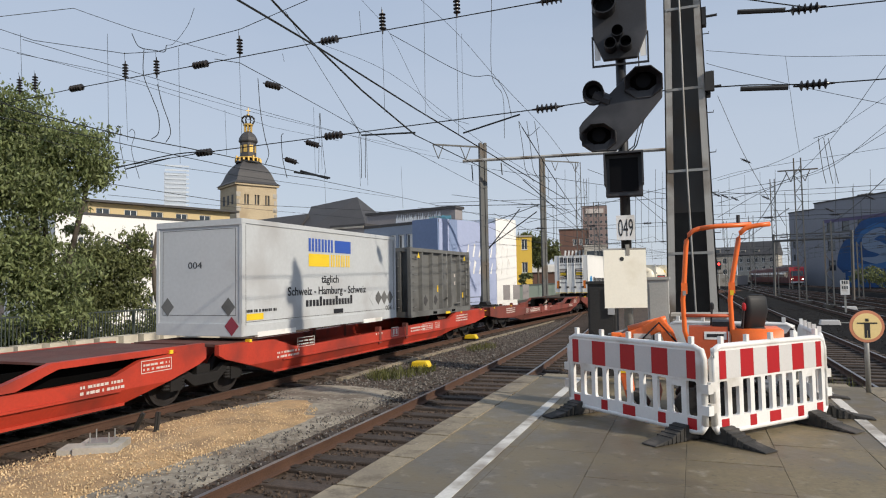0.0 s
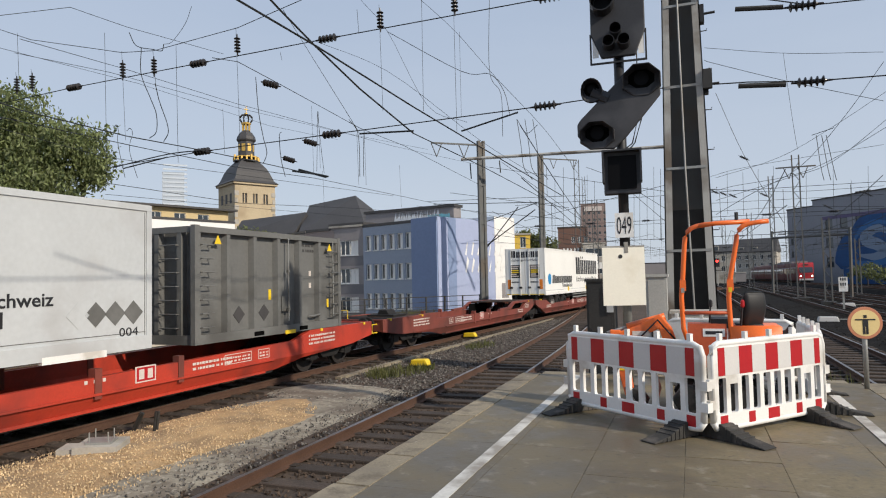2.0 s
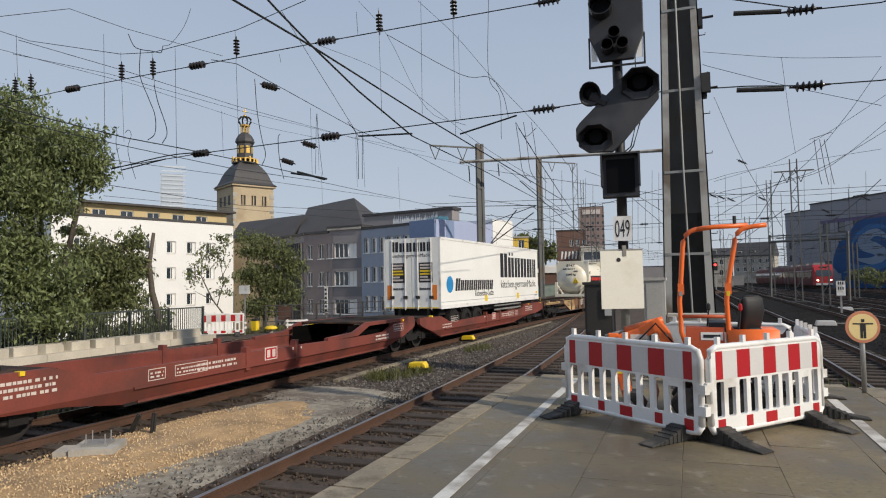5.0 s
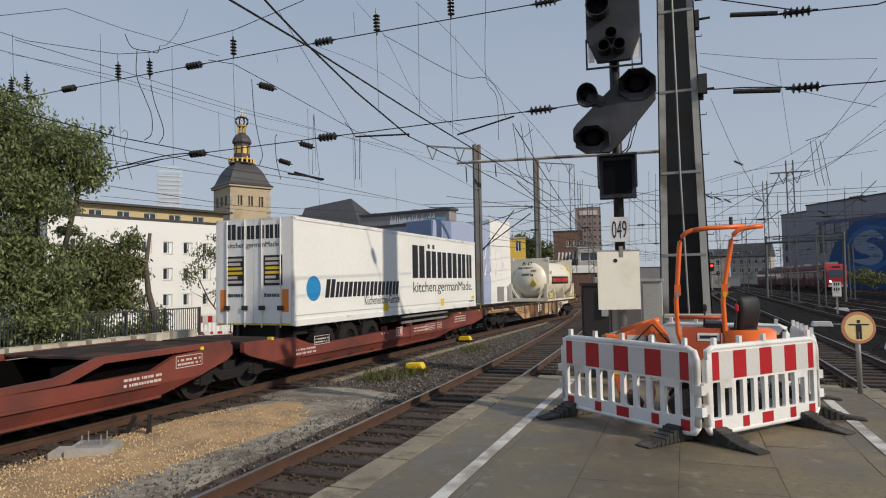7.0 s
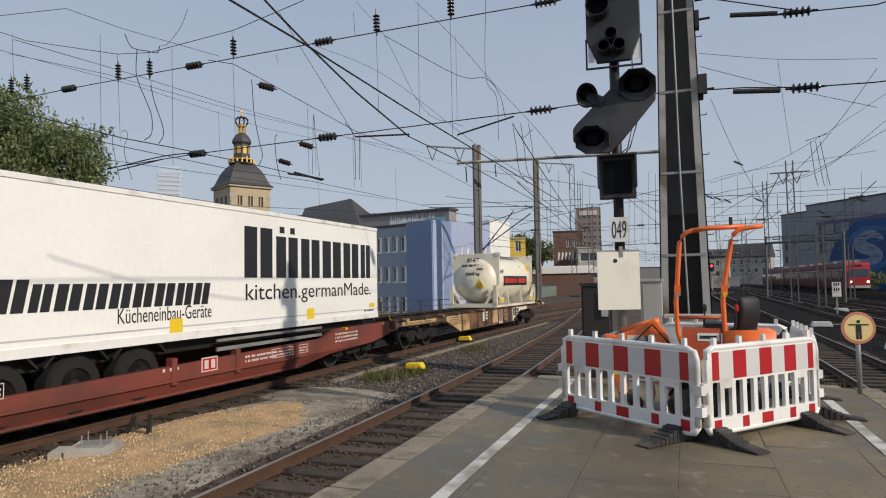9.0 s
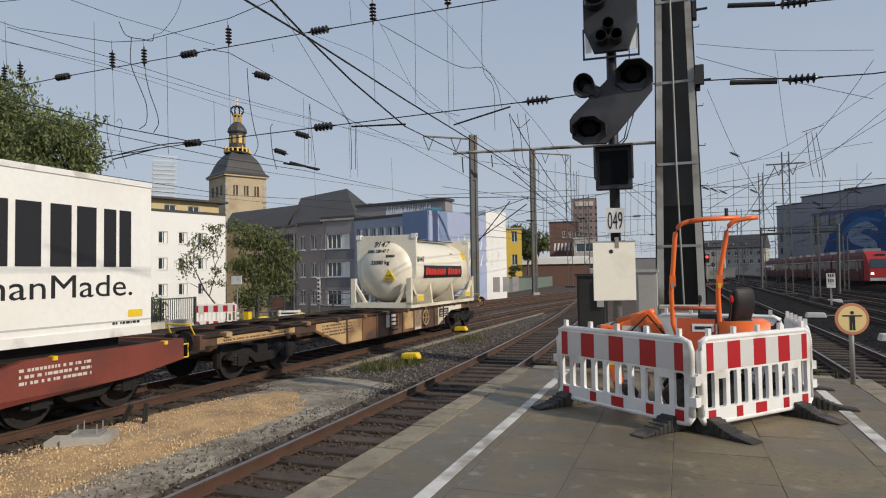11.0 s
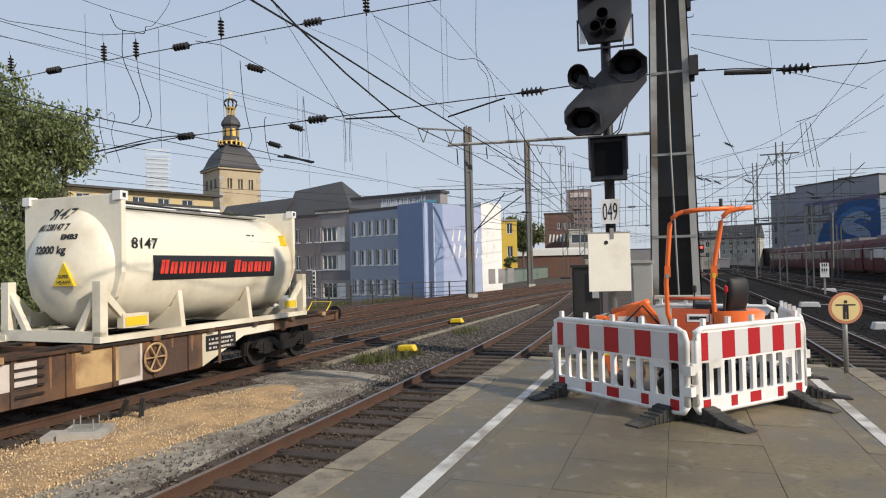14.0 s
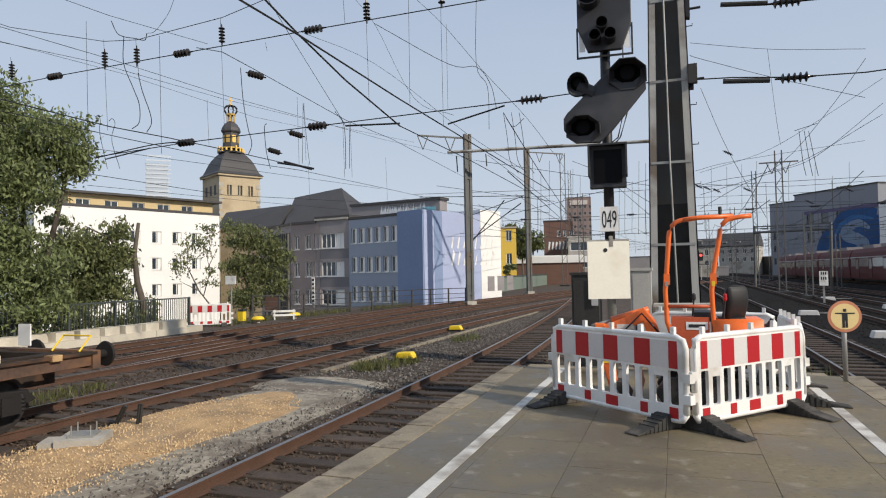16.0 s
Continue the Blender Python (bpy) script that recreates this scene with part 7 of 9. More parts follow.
    oct_([(c * 0.46, z + 4.02), (c * 0.42, z + 4.59), (c * 0.3, z + 5.33), (c * 0.16, z + 5.74)], M_SLATE, "cupola")
    z2 = z + 5.7
    for k in range(6):
        a = 2 * math.pi * k / 6
        part("column", tube(bmesh.new(), [(c + 0.62 * math.cos(a), c + 0.62 * math.sin(a), z2), (c + 0.62 * math.cos(a), c + 0.62 * math.sin(a), z2 + 1.27)], 0.16, 6), M_GOLD, root)
    oct_([(0.85, z2 + 1.19), (0.9, z2 + 1.44), (0.7, z2 + 1.53)], M_GOLD, "crown_ring", "gilded ring")
    for k in range(8):
        a = 2 * math.pi * k / 8
        pts = [(c + rr * math.cos(a), c + rr * math.sin(a), zz) for rr, zz in ((0.8, z2 + 1.53), (1.15, z2 + 2.04), (1.15, z2 + 2.46), (0.75, z2 + 2.89), (0.1, z2 + 2.98))]
        part("crown_hoop", tube(bmesh.new(), pts, 0.11, 6), M_DARKST, root)
    oct_([(0.05, z2 + 2.89), (0.3, z2 + 3.06), (0.3, z2 + 3.23), (0.05, z2 + 3.40)], M_GOLD, "orb")
    part("cross", boxes((c - 0.06, c + 0.06, c - 0.06, c + 0.06, z2 + 3.40, z2 + 4.50), (c - 0.4, c + 0.4, c - 0.05, c + 0.05, z2 + 3.91, z2 + 4.04)), M_GOLD, root)


T0, T1 = (-72.62, 90.45, 18.30), (-69.05, 96.92, 18.87)
church_tower(pose(T0[0], T0[1], 0, 0, 0, heading(T0, T1)), math.hypot(T1[0] - T0[0], T1[1] - T0[1]))


def slate_nave(e0, e1, r0, r1, deep, label):
    """Steep roof seen from its long side: eaves from e0 to e1, ridge from r0 to r1, over a plain wall."""
    root = tagged(new("church_nave"), label, "church")
    bm = bmesh.new()
    back = Vector((0, deep, 0))
    v = [bm.verts.new(p) for p in (Vector(e0), Vector(e1), Vector(e1) + back, Vector(e0) + back, Vector(r0), Vector(r1))]
    for f in ((0, 1, 5, 4), (1, 2, 5), (2, 3, 4, 5), (3, 0, 4)):
        bm.faces.new([v[i] for i in f])
    part("roof", bm, M_SLATE, root)
    part("wall", boxes((e0[0] + 0.4, e1[0] - 0.4, e0[1] + 0.4, e0[1] + deep - 0.4, -6, min(e0[2], e1[2]) + 0.1)), M_SANDST, root)
    return root


slate_nave((-50.5, 76, 9.1), (-39.7, 76, 8.8), (-53.0, 83, 14.0), (-45.2, 83, 14.95), 14, "steep dark slate nave roof")
slate_nave((-62.0, 76.5, 9.4), (-51.5, 76.5, 9.2), (-63.0, 80, 12.0), (-51.6, 80, 12.6), 6, "dark slate aisle roof beside the tower")


# ---- right side: yard, houses and the painted building ----
def further(p, k):
    """A place k times as far from the platform's end, on the same line of sight."""
    return (p[0] * k, p[1] * k, 2.41 + (p[2] - 2.41) * k)


H0, H1 = further((22.21, 141.27, 17.32), 1.15), further((32.25, 125.94, 16.08), 1.15)
LH = math.hypot(H1[0] - H0[0], H1[1] - H0[1])
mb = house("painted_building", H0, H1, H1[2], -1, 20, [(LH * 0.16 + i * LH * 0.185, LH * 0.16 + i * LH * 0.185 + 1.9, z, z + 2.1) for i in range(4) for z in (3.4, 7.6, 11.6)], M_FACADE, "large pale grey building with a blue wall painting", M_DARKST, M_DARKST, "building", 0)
def sweep(points, widths, material, lift, label):
    """A painted brush sweep on the wall along a curved chain of (share of length, height)."""
    bm = bmesh.new()
    pts = [Vector((LH * p[0], p[1])) for p in points]
    fine = []
    for i in range(len(pts) - 1):
        a, b, c, d = pts[max(i - 1, 0)], pts[i], pts[i + 1], pts[min(i + 2, len(pts) - 1)]
        for k in range(6):
            u = k / 6
            fine.append((0.5 * (2 * b + (c - a) * u + (2 * a - 5 * b + 4 * c - d) * u * u + (3 * b - a - 3 * c + d) * u ** 3), widths[i] + (widths[i + 1] - widths[i]) * u))
    fine.append((pts[-1], widths[-1]))
    prev = None
    for i, (p, w) in enumerate(fine):
        d = (fine[min(i + 1, len(fine) - 1)][0] - fine[max(i - 1, 0)][0]).normalized()
        q = Vector((-d.y, d.x)) * w / 2
        row = (bm.verts.new((p.x + q.x, -lift, p.y + q.y)), bm.verts.new((p.x - q.x, -lift, p.y - q.y)))
        if prev:
            bm.faces.new((prev[0], prev[1], row[1], row[0]))
        prev = row
    return part("painted_shape", bm, material, mb, label)


sweep(((0.3, 3.5), (0.42, 6.0), (0.6, 7.5), (0.8, 7.0), (0.99, 6.5)), (2.0, 6.5, 9.5, 11.0, 11.0), M_MURAL, 0.012, "blue painted sweep")
sweep(((0.45, 9.5), (0.6, 12.2), (0.8, 13.0), (0.98, 12.4)), (0.8, 2.2, 2.6, 1.6), M_MURAL, 0.014, "blue painted crest")
sweep(((0.9, 9.6), (0.78, 10.8), (0.66, 10.0), (0.64, 8.6), (0.76, 7.6), (0.84, 6.4), (0.74, 5.2), (0.56, 5.6)), (0.5, 1.6, 2.4, 2.6, 2.4, 2.2, 1.6, 0.4), M_MURALW, 0.018, "pale painted swirl")
sweep(((0.5, 8.4), (0.58, 10.6), (0.74, 12.0), (0.94, 11.4)), (0.3, 1.0, 1.1, 0.3), M_MURALM, 0.022, "mid-blue painted sweep")
sweep(((0.46, 4.8), (0.62, 3.8), (0.82, 4.2), (0.97, 5.6)), (0.3, 1.2, 1.2, 0.4), M_MURALM, 0.026, "mid-blue painted sweep")
part("purple_stripe", boxes((LH * 0.12, LH, -0.02, -0.008, 13.6, 14.3)), M_MURALP, mb, "dull violet painted stripe")
part("painted_band", boxes((LH * 0.36, LH, -0.012, -0.004, -1, 3.0)), M_MURAL, mb, "blue painted lower wall")
for k in range(4):
    part("roof_vent", boxes((LH * 0.45 + k * 0.9, LH * 0.45 + k * 0.9 + 0.5, 2, 2.6, H1[2] + 0.2, H1[2] + 0.8)), M_DARKST, mb)
house("corner_building", further((32.01, 124.97, 16.16), 1.15), further((36.21, 116.50, 15.16), 1.15), 2.41 + 10.2 * 1.15, -1, 4, [], M_PLASTER, "white end wall of the painted building", M_DARKST)
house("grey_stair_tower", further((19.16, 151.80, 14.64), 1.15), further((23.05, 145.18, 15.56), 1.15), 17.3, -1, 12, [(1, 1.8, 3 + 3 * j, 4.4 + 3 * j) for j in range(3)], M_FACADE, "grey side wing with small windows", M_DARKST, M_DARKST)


def gabled_row(p0, p1, z0, z1, n, label):
    root = house("terraced_house", p0, p1, z0, -2, 9, [(0.7 + i * 2.4, 1.7 + i * 2.4, z, z + 1.5) for i in range(n) for z in (z0 - 2.4, z0 - 5.3)], M_CONC, label, M_SLATE)
    L = math.hypot(p1[0] - p0[0], p1[1] - p0[1])
    bm = prism(bmesh.new(), [(-0.4, z0 + 0.25), (9.4, z0 + 0.25), (4.5, z1)], "x", -0.3, L + 0.3)
    part("gable_roof", bm, M_SLATE, root)
    for i in range(max(1, n // 2)):
        d = part("dormer", boxes((1.0 + i * 4.4, 2.6 + i * 4.4, 0.6, 3.5, z0 + 0.2, z0 + 1.9)), M_CONC, root)
        part("dormer_pane", boxes((1.2 + i * 4.4, 2.4 + i * 4.4, 0.57, 0.6, z0 + 0.5, z0 + 1.6)), M_GLASS, d)


gabled_row(further((10.53, 177.69, 7.28), 1.4), further((19.03, 174.97, 6.94), 1.4), 9.66, 14.6, 5, "grey terraced house with a dark pitched roof")
gabled_row((4.79, 194.94, 7.16), (10.93, 194.69, 6.98), (6.90, 194.88, 8.36)[2], (6.97, 194.88, 10.74)[2], 3, "pale terraced house with a dark pitched roof")
house("yard_shed", further((17.18, 159.08, 2.76), 1.6), further((24.27, 148.02, 2.56), 1.6), 5.8, -1, 10, [], M_SLATE, "dark shed at the far end of the yard")
house("yard_wall", (-17.30, 229.35, 2.26), (16.42, 229.41, 1.63), (0.91, 230.00, 2.67)[2], -1, 10, [], M_GREYPL, "low grey building at the end of the yard", M_CONC)
house("city_block", (-30.38, 258.22, 10.86), (-4.82, 259.96, 10.14), (-19.43, 259.27, 7.05)[2], -6, 20, [], M_GREYPL, "grey city block far behind the yard", M_SLATE)
house("low_wall", (-20.94, 69.66, 0.00), (-24.60, 162.72, 0.00), 1.6, -0.5, 0.3, [], mat("green_panel", (0.16, 0.2, 0.17), 0.8, var=0.15), "grey-green noise wall along the tracks", M_RAILGRN, None, "wall", 0, 0.02)


# sheet over the yard that paints its shade onto the ground
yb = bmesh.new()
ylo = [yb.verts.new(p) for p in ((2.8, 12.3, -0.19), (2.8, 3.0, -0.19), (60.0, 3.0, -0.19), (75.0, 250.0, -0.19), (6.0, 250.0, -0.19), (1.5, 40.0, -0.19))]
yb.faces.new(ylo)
tagged(part("ground_yard", yb, M_YARD), "station yard ballast with its shade put into a black colour", "ground", kind="structure")


def straight(x, k=0.0):
    return lambda y: x + k * y


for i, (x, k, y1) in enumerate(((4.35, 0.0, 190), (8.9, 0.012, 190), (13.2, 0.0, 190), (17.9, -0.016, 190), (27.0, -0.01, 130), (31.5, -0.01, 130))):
    build_track("track_yard", straight(x, k), 4, y1, "yard track with sleepers darkened for the yard's shade", 30 if i == 0 else 0, wood=M_SHADEWOOD)
local = build_track("track_local", straight(22.4, -0.016), 4, 260, "dark raised track that carries the red local train", 0, wood=M_SHADEWOOD)
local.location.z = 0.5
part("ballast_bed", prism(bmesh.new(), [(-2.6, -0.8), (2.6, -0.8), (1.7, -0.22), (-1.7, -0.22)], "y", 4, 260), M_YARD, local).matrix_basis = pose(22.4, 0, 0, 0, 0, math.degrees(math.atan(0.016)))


def lattice_mast(p, height, w=0.5, label="grey steel catenary mast", top=True, name="catenary_mast"):
    root = tagged(new(name), label, "mast", "catenary masts")
    root.location = (p[0], p[1], -0.2)
    for x in (-w / 2, w / 2):
        part("leg", boxes((x - 0.05, x + 0.05, -0.08, 0.08, 0, height)), M_MAST2, root)
    z, k = 0.5, 0
    while z + w * 1.6 < height:
        a, b = (-w / 2, w / 2) if k % 2 else (w / 2, -w / 2)
        part("lacing", tube(bmesh.new(), [(a, 0, z), (b, 0, z + w * 1.5)], 0.03, 5), M_MAST2, root)
        z += w * 1.5
        k += 1
    part("foot", boxes((-w, w, -w, w, -0.2, 0.25)), M_DARKST, root)
    return root


def plate_mast(p, height, w, label):
    """Two channels with a recessed web between them."""
    root = tagged(new("portal_mast"), label, "mast", "catenary masts")
    root.matrix_world = pose(p[0], p[1], -0.2, 0, 0, 40)
    for x in (-w / 2, w / 2):
        part("channel", boxes((x - 0.1, x + 0.1, -0.17, 0.17, 0, height)), M_MAST2, root, bevel=0.01)
    part("web", boxes((-w / 2 + 0.1, w / 2 - 0.1, -0.1, 0.08, 0, height - 0.1)), M_MAST2, root)
    z = 0.8
    while z < height:
        part("batten", boxes((-w / 2 - 0.1, w / 2 + 0.1, -0.19, -0.172, z, z + 0.12)), M_MAST2, root)
        z += 3.1
    part("foot", boxes((-w, w, -w, w, -0.2, 0.3)), M_CONC, root)
    return root


def arm(root, z, reach, n=2):
    """Hanging bracket with V struts."""
    part("bracket", boxes((min(0, reach), max(0, reach), -0.06, 0.06, z - 0.06, z + 0.06)), M_MAST2, root)
    for k in range(n):
        x = reach * (0.35 + 0.55 * k)
        bm = tube(bmesh.new(), [(x - 0.45, 0, z), (x, 0, z - 1.1)], 0.04, 5)
        tube(bm, [(x + 0.45, 0, z), (x, 0, z - 1.1)], 0.04, 5)
        part("strut", bm, M_MAST2, root)


m1p, m2p = (-15.53, 49.63, 0.70), (-15.79, 73.32, 1.13)
m1 = plate_mast(m1p, (-15.55, 49.62, 13.47)[2] + 0.3, 0.4, "tall grey steel portal mast carrying a cross beam")
arm(m1, (-15.55, 49.62, 13.33)[2] + 0.1, -4.2)
m2 = plate_mast(m2p, (-15.75, 73.33, 16.66)[2] + 0.3, 0.42, "tall grey steel portal mast carrying a cross beam")
arm(m2, (-15.76, 73.32, 16.27)[2] + 0.1, 4.8)
beam = tagged(new("cross_beam"), "long thin steel cross beam between the masts", "beam")
bm = bmesh.new()
tube(bm, [(-16.72, 48.18, 11.94), (-10.25, 48.94, 11.90), (-1.26, 48.98, 11.66)], 0.13, 6)
part("tube", bm, M_MAST, beam)
m3 = lattice_mast((9.65, 69.33, 1.44), (10.06, 69.27, 13.81)[2], 0.6, "tall grey lattice mast in the yard")
arm(m3, (10.02, 69.28, 12.66)[2], 1.7, 1)
arm(m3, (10.02, 69.28, 12.66)[2], -1.7, 1)
lattice_mast((-17.34, 108.62, 1.38), (-16.83, 108.70, 22.24)[2], 0.8, "grey lattice mast beyond the tracks")
lattice_mast((10.15, 94.46, 1.13), (10.61, 94.41, 15.34)[2], 0.5)
lattice_mast((10.15, 59.14, 1.55), (10.33, 59.10, 6.93)[2], 0.5)
lattice_mast((9.40, 119.63, 0.84), (9.78, 119.60, 12.79)[2], 0.7)
lattice_mast((-12.61, 94.16, 1.48), (-12.30, 94.20, 13.67)[2], 0.7)
lattice_mast((-22.15, 148.36, 0.98), (-21.54, 148.44, 25.47)[2], 0.6)
lattice_mast((6.79, 149.85, 0.52), (7.23, 149.83, 14.46)[2], 0.6)
lattice_mast((16.15, 128.99, 0.63), (16.47, 128.95, 10.24)[2], 0.5)
lattice_mast((16.24, 78.33, 1.53), (16.40, 78.30, 5.99)[2], 0.4)
gan = tagged(new("signal_gantry"), "grey steel signal gantry over the yard tracks", "gantry")
bm = tube(bmesh.new(), [(9.48, 89.50, 6.72), (15.26, 76.49, 6.23)], 0.16, 6)
tube(bm, [(9.50, 89.50, 7.43), (15.28, 76.49, 6.82)], 0.08, 6)
part("beam", bm, M_MAST2, gan)
part("post", tube(bmesh.new(), [(9.39, 89.51, -0.25), (9.51, 89.50, 7.58)], 0.16, 6), M_MAST2, gan)
part("post", tube(bmesh.new(), [(15.17, 76.51, -0.25), (15.29, 76.49, 6.94)], 0.16, 6), M_MAST2, gan)
for p in ((5.25, 149.91, 5.16),):
    s = tagged(new("yard_signal"), "small yard signal that shows red", "signal")
    s.location = p
    part("head", boxes((-0.45, 0.45, 0, 0.3, -1.2, 0.6)), M_BLACK, s)
    part("lamp", lathe(bmesh.new(), [(0.28, -0.04), (0.28, 0.0)], "y", 14), M_LAMPRED, s)
    part("post", tube(bmesh.new(), [(0, 0.2, -1), (0, 0.2, -p[2] - 0.2)], 0.1, 6), M_MAST, s)
hb = tagged(new("hectometre_sign"), "white trackside board in the yard", "sign")
hb.location = (9.66, 51.10, 1.34)
part("board", boxes((-0.27, 0.27, 0, 0.06, -0.3, 0.7)), M_WHITE, hb, bevel=0.02)
part("post", boxes((-0.06, 0.06, 0.06, 0.14, -2.2, 0.5)), M_STEEL, hb)
for k in range(6):
    part("mark", boxes((-0.18 + 0.13 * (k % 3), -0.1 + 0.13 * (k % 3), -0.006, 0, 0.1 + 0.35 * (k // 3), 0.3 + 0.35 * (k // 3))), M_INK, hb)
ss = tagged(new("small_sign"), "small white board on a thin post by the fence", "sign")
ss.location = (-22.3, 28.65, 0)
part("board", boxes((-0.33, 0.33, -0.02, 0.02, 2.0, 2.45)), M_WHITE, ss, bevel=0.02)
part("post", tube(bmesh.new(), [(0, 0.05, -0.2), (0, 0.05, 2.3)], 0.04, 8), M_STEEL, ss)
yl = tagged(new("yellow_box"), "yellow trackside box with a dark base", "track equipment")
yl.location = (-22.67, 30.06, -0.2)
for x, y in ((-22.0, 30.6), (-21.8, 34.0)):
    cap = tagged(new("marker_cap"), "low yellow capped post beside the track", "track equipment", "yellow caps")
    cap.location = (x, y, -0.2)
    part("stem", tube(bmesh.new(), [(0, 0, 0), (0, 0, 0.2)], 0.12, 10), M_CONC, cap)
    part("cap", lathe(bmesh.new(), [(0.34, 0.18), (0.36, 0.24), (0.28, 0.34), (0.1, 0.38), (0.02, 0.38)], "z", 16), M_YELLOW, cap, smooth=True)
wbar = tagged(new("low_barrier"), "low white board barrier beside the fence", "barrier")
wbar.matrix_world = pose(-22.4, 32.6, -0.2, 0, 0, 30)
for z in (0.22, 0.45):
    part("board", boxes((0, 1.3, -0.02, 0.02, z, z + 0.12)), M_WHITE, wbar, bevel=0.01)
for x in (0.1, 1.2):
    part("leg", boxes((x - 0.04, x + 0.04, 0.02, 0.07, 0, 0.6)), M_WHITE, wbar)
rs = tagged(new("street_sign"), "dull red board on a grey post below the lamp", "sign")
rs.location = (-25.6, 37.2, 0)
part("board", boxes((-0.55, 0.55, -0.03, 0.03, 0.1, 1.0)), M_BRICK, rs, bevel=0.02)
part("post", tube(bmesh.new(), [(0, 0.06, -6), (0, 0.06, 0.9)], 0.05, 8), M_STEEL, rs)
part("case", boxes((-0.17, 0.17, -0.15, 0.15, 0.15, 0.68)), M_YELLOW, yl, bevel=0.05)
part("lid", boxes((-0.12, 0.2, -0.16, 0.16, 0.68, 0.8)), M_DARKST, yl, bevel=0.02)
dw = tagged(new("dwarf_post"), "black and white banded distance post", "sign")
dw.location = (-23.61, 39.17, 0.00)
part("board", boxes((-0.11, 0.11, -0.03, 0.03, 0.45, 2.3)), M_WHITE, dw)
part("post", boxes((-0.03, 0.03, 0.03, 0.08, -0.2, 3.0)), M_STEEL, dw)
for k in range(6):
    part("band", boxes((-0.08, 0.08, -0.036, -0.028, 0.55 + 0.29 * k, 0.7 + 0.29 * k)), M_INK, dw)
lp = tagged(new("street_lamp"), "grey street lamp with a short arm", "street lamp")
lp.location = (-26.10, 37.88, 0.11)
part("pole", tube(bmesh.new(), [(0, 0, -5), (0, 0, 4.2)], 0.07, 8), M_STEEL, lp)
part("head", boxes((-0.1, 0.9, -0.12, 0.12, 4.15, 4.27)), M_STEEL, lp, bevel=0.03)
for x, y in ((7.0, 27), (9.6, 34), (6.6, 39), (12.0, 45), (10.8, 56), (15.5, 50), (7.2, 21)):
    wb = tagged(new("point_machine"), "pale point machine cover beside a yard track", "track equipment", "point machines")
    wb.location = (x, y, -0.2)
    part("case", prism(bmesh.new(), [(-0.5, 0), (0.5, 0), (0.42, 0.26), (-0.42, 0.26)], "y", -0.22, 0.22), M_WFOIL, wb, bevel=0.03)
    part("rod", boxes((0.45, 1.6, -0.03, 0.03, 0.1, 0.15)), M_STEEL, wb)


# ---- red local train ----
def on_red_track(y):
    return pose(22.4 - 0.016 * y, y, 0.5, 0, 0, math.degrees(math.atan(0.016)))


def red_ride(t):
    return 5.93 * t


def red_car(s, lead):
    root = tagged(new("rail_car"), "red electric local train car with dark windows" if not lead else "red electric local train cab car with lit headlamps", "train car", "cars of the red train")
    L = 16.6
    sec = [(-1.42, 0.35), (1.42, 0.35), (1.5, 1.0), (1.5, 2.6), (1.36, 3.3), (1.05, 3.75), (-1.05, 3.75), (-1.36, 3.3), (-1.5, 2.6), (-1.5, 1.0)]
    y0 = 1.4 if lead else 0.15
    part("body", prism(bmesh.new(), sec, "y", y0, L - 0.15), M_TRAINDK, root, bevel=0.03)
    part("window_band", boxes((-1.512, -1.5, y0 + 0.6, L - 0.6, 1.75, 2.65)), M_GLASS, root)
    for k in range(3):
        y = 3.0 + k * 4.9
        d = part("door", boxes((-1.53, -1.512, y, y + 1.3, 0.55, 2.75)), M_TRAINDK, root)
        part("door_pane", boxes((-1.536, -1.53, y + 0.15, y + 1.15, 1.5, 2.55)), M_GLASS, d)
    part("grey_stripe", boxes((-1.508, -1.5, y0, L - 0.2, 2.72, 2.82)), M_LGREY, root)
    for ya, yb2 in ((3.5, 7.0), (9.5, 13.5)):
        part("roof_unit", boxes((-0.9, 0.9, ya, yb2, 3.75, 4.12)), M_GREYPL, root, bevel=0.08)
    part("underframe", boxes((-1.2, 1.2, 0.6, L - 0.6, 0.15, 0.5)), M_BOGIE, root)
    for y in (2.6, L - 2.6):
        bogie(root, y)
    if lead:
        bm = bmesh.new()
        rows = []
        for yy, k, zt in ((1.4, 1.0, 3.75), (0.7, 0.95, 3.4), (0.25, 0.88, 2.6), (0.0, 0.84, 1.7), (0.0, 0.84, 0.4)):
            rows.append([bm.verts.new((x * k, yy, zt)) for x in (-1.45, -1.0, 0, 1.0, 1.45)])
        for a, b in zip(rows, rows[1:]):
            for i in range(4):
                f = bm.faces.new((a[i], b[i], b[i + 1], a[i + 1]))
        for side in (0, 4):
            bm.faces.new([r[side] for r in rows] + [bm.verts.new((rows[0][side].co.x, 1.4, 0.4))])
        bmesh.ops.recalc_face_normals(bm, faces=bm.faces[:])
        nose = part("nose", bm, M_TRAINRED, root, "sloping red cab nose")
        part("windscreen", prism(bmesh.new(), [(0.66, 3.2), (0.22, 2.5), (0.02, 1.85), (-0.03, 1.85), (0.17, 2.5), (0.61, 3.2)], "x", -1.12, 1.12), M_GLASS, nose, "dark windscreen")
        part("bumper", boxes((-1.2, 1.2, -0.08, 0.1, 0.4, 0.72)), M_LGREY, nose, bevel=0.03)
        for x in (-0.95, 0.95):
            part("headlamp", lathe(bmesh.new(), [(0.14, -0.04), (0.14, 0.02)], "y", 14, (x, 0, 1.2)), M_LAMPON, nose, "lit headlamp")
        part("destination", boxes((-0.5, 0.5, 0.55, 0.62, 3.2, 3.42)), M_BLACK, nose)
    RED_CARS.append((root, s))
    root.matrix_world = on_red_track(s)


RED_CARS = []
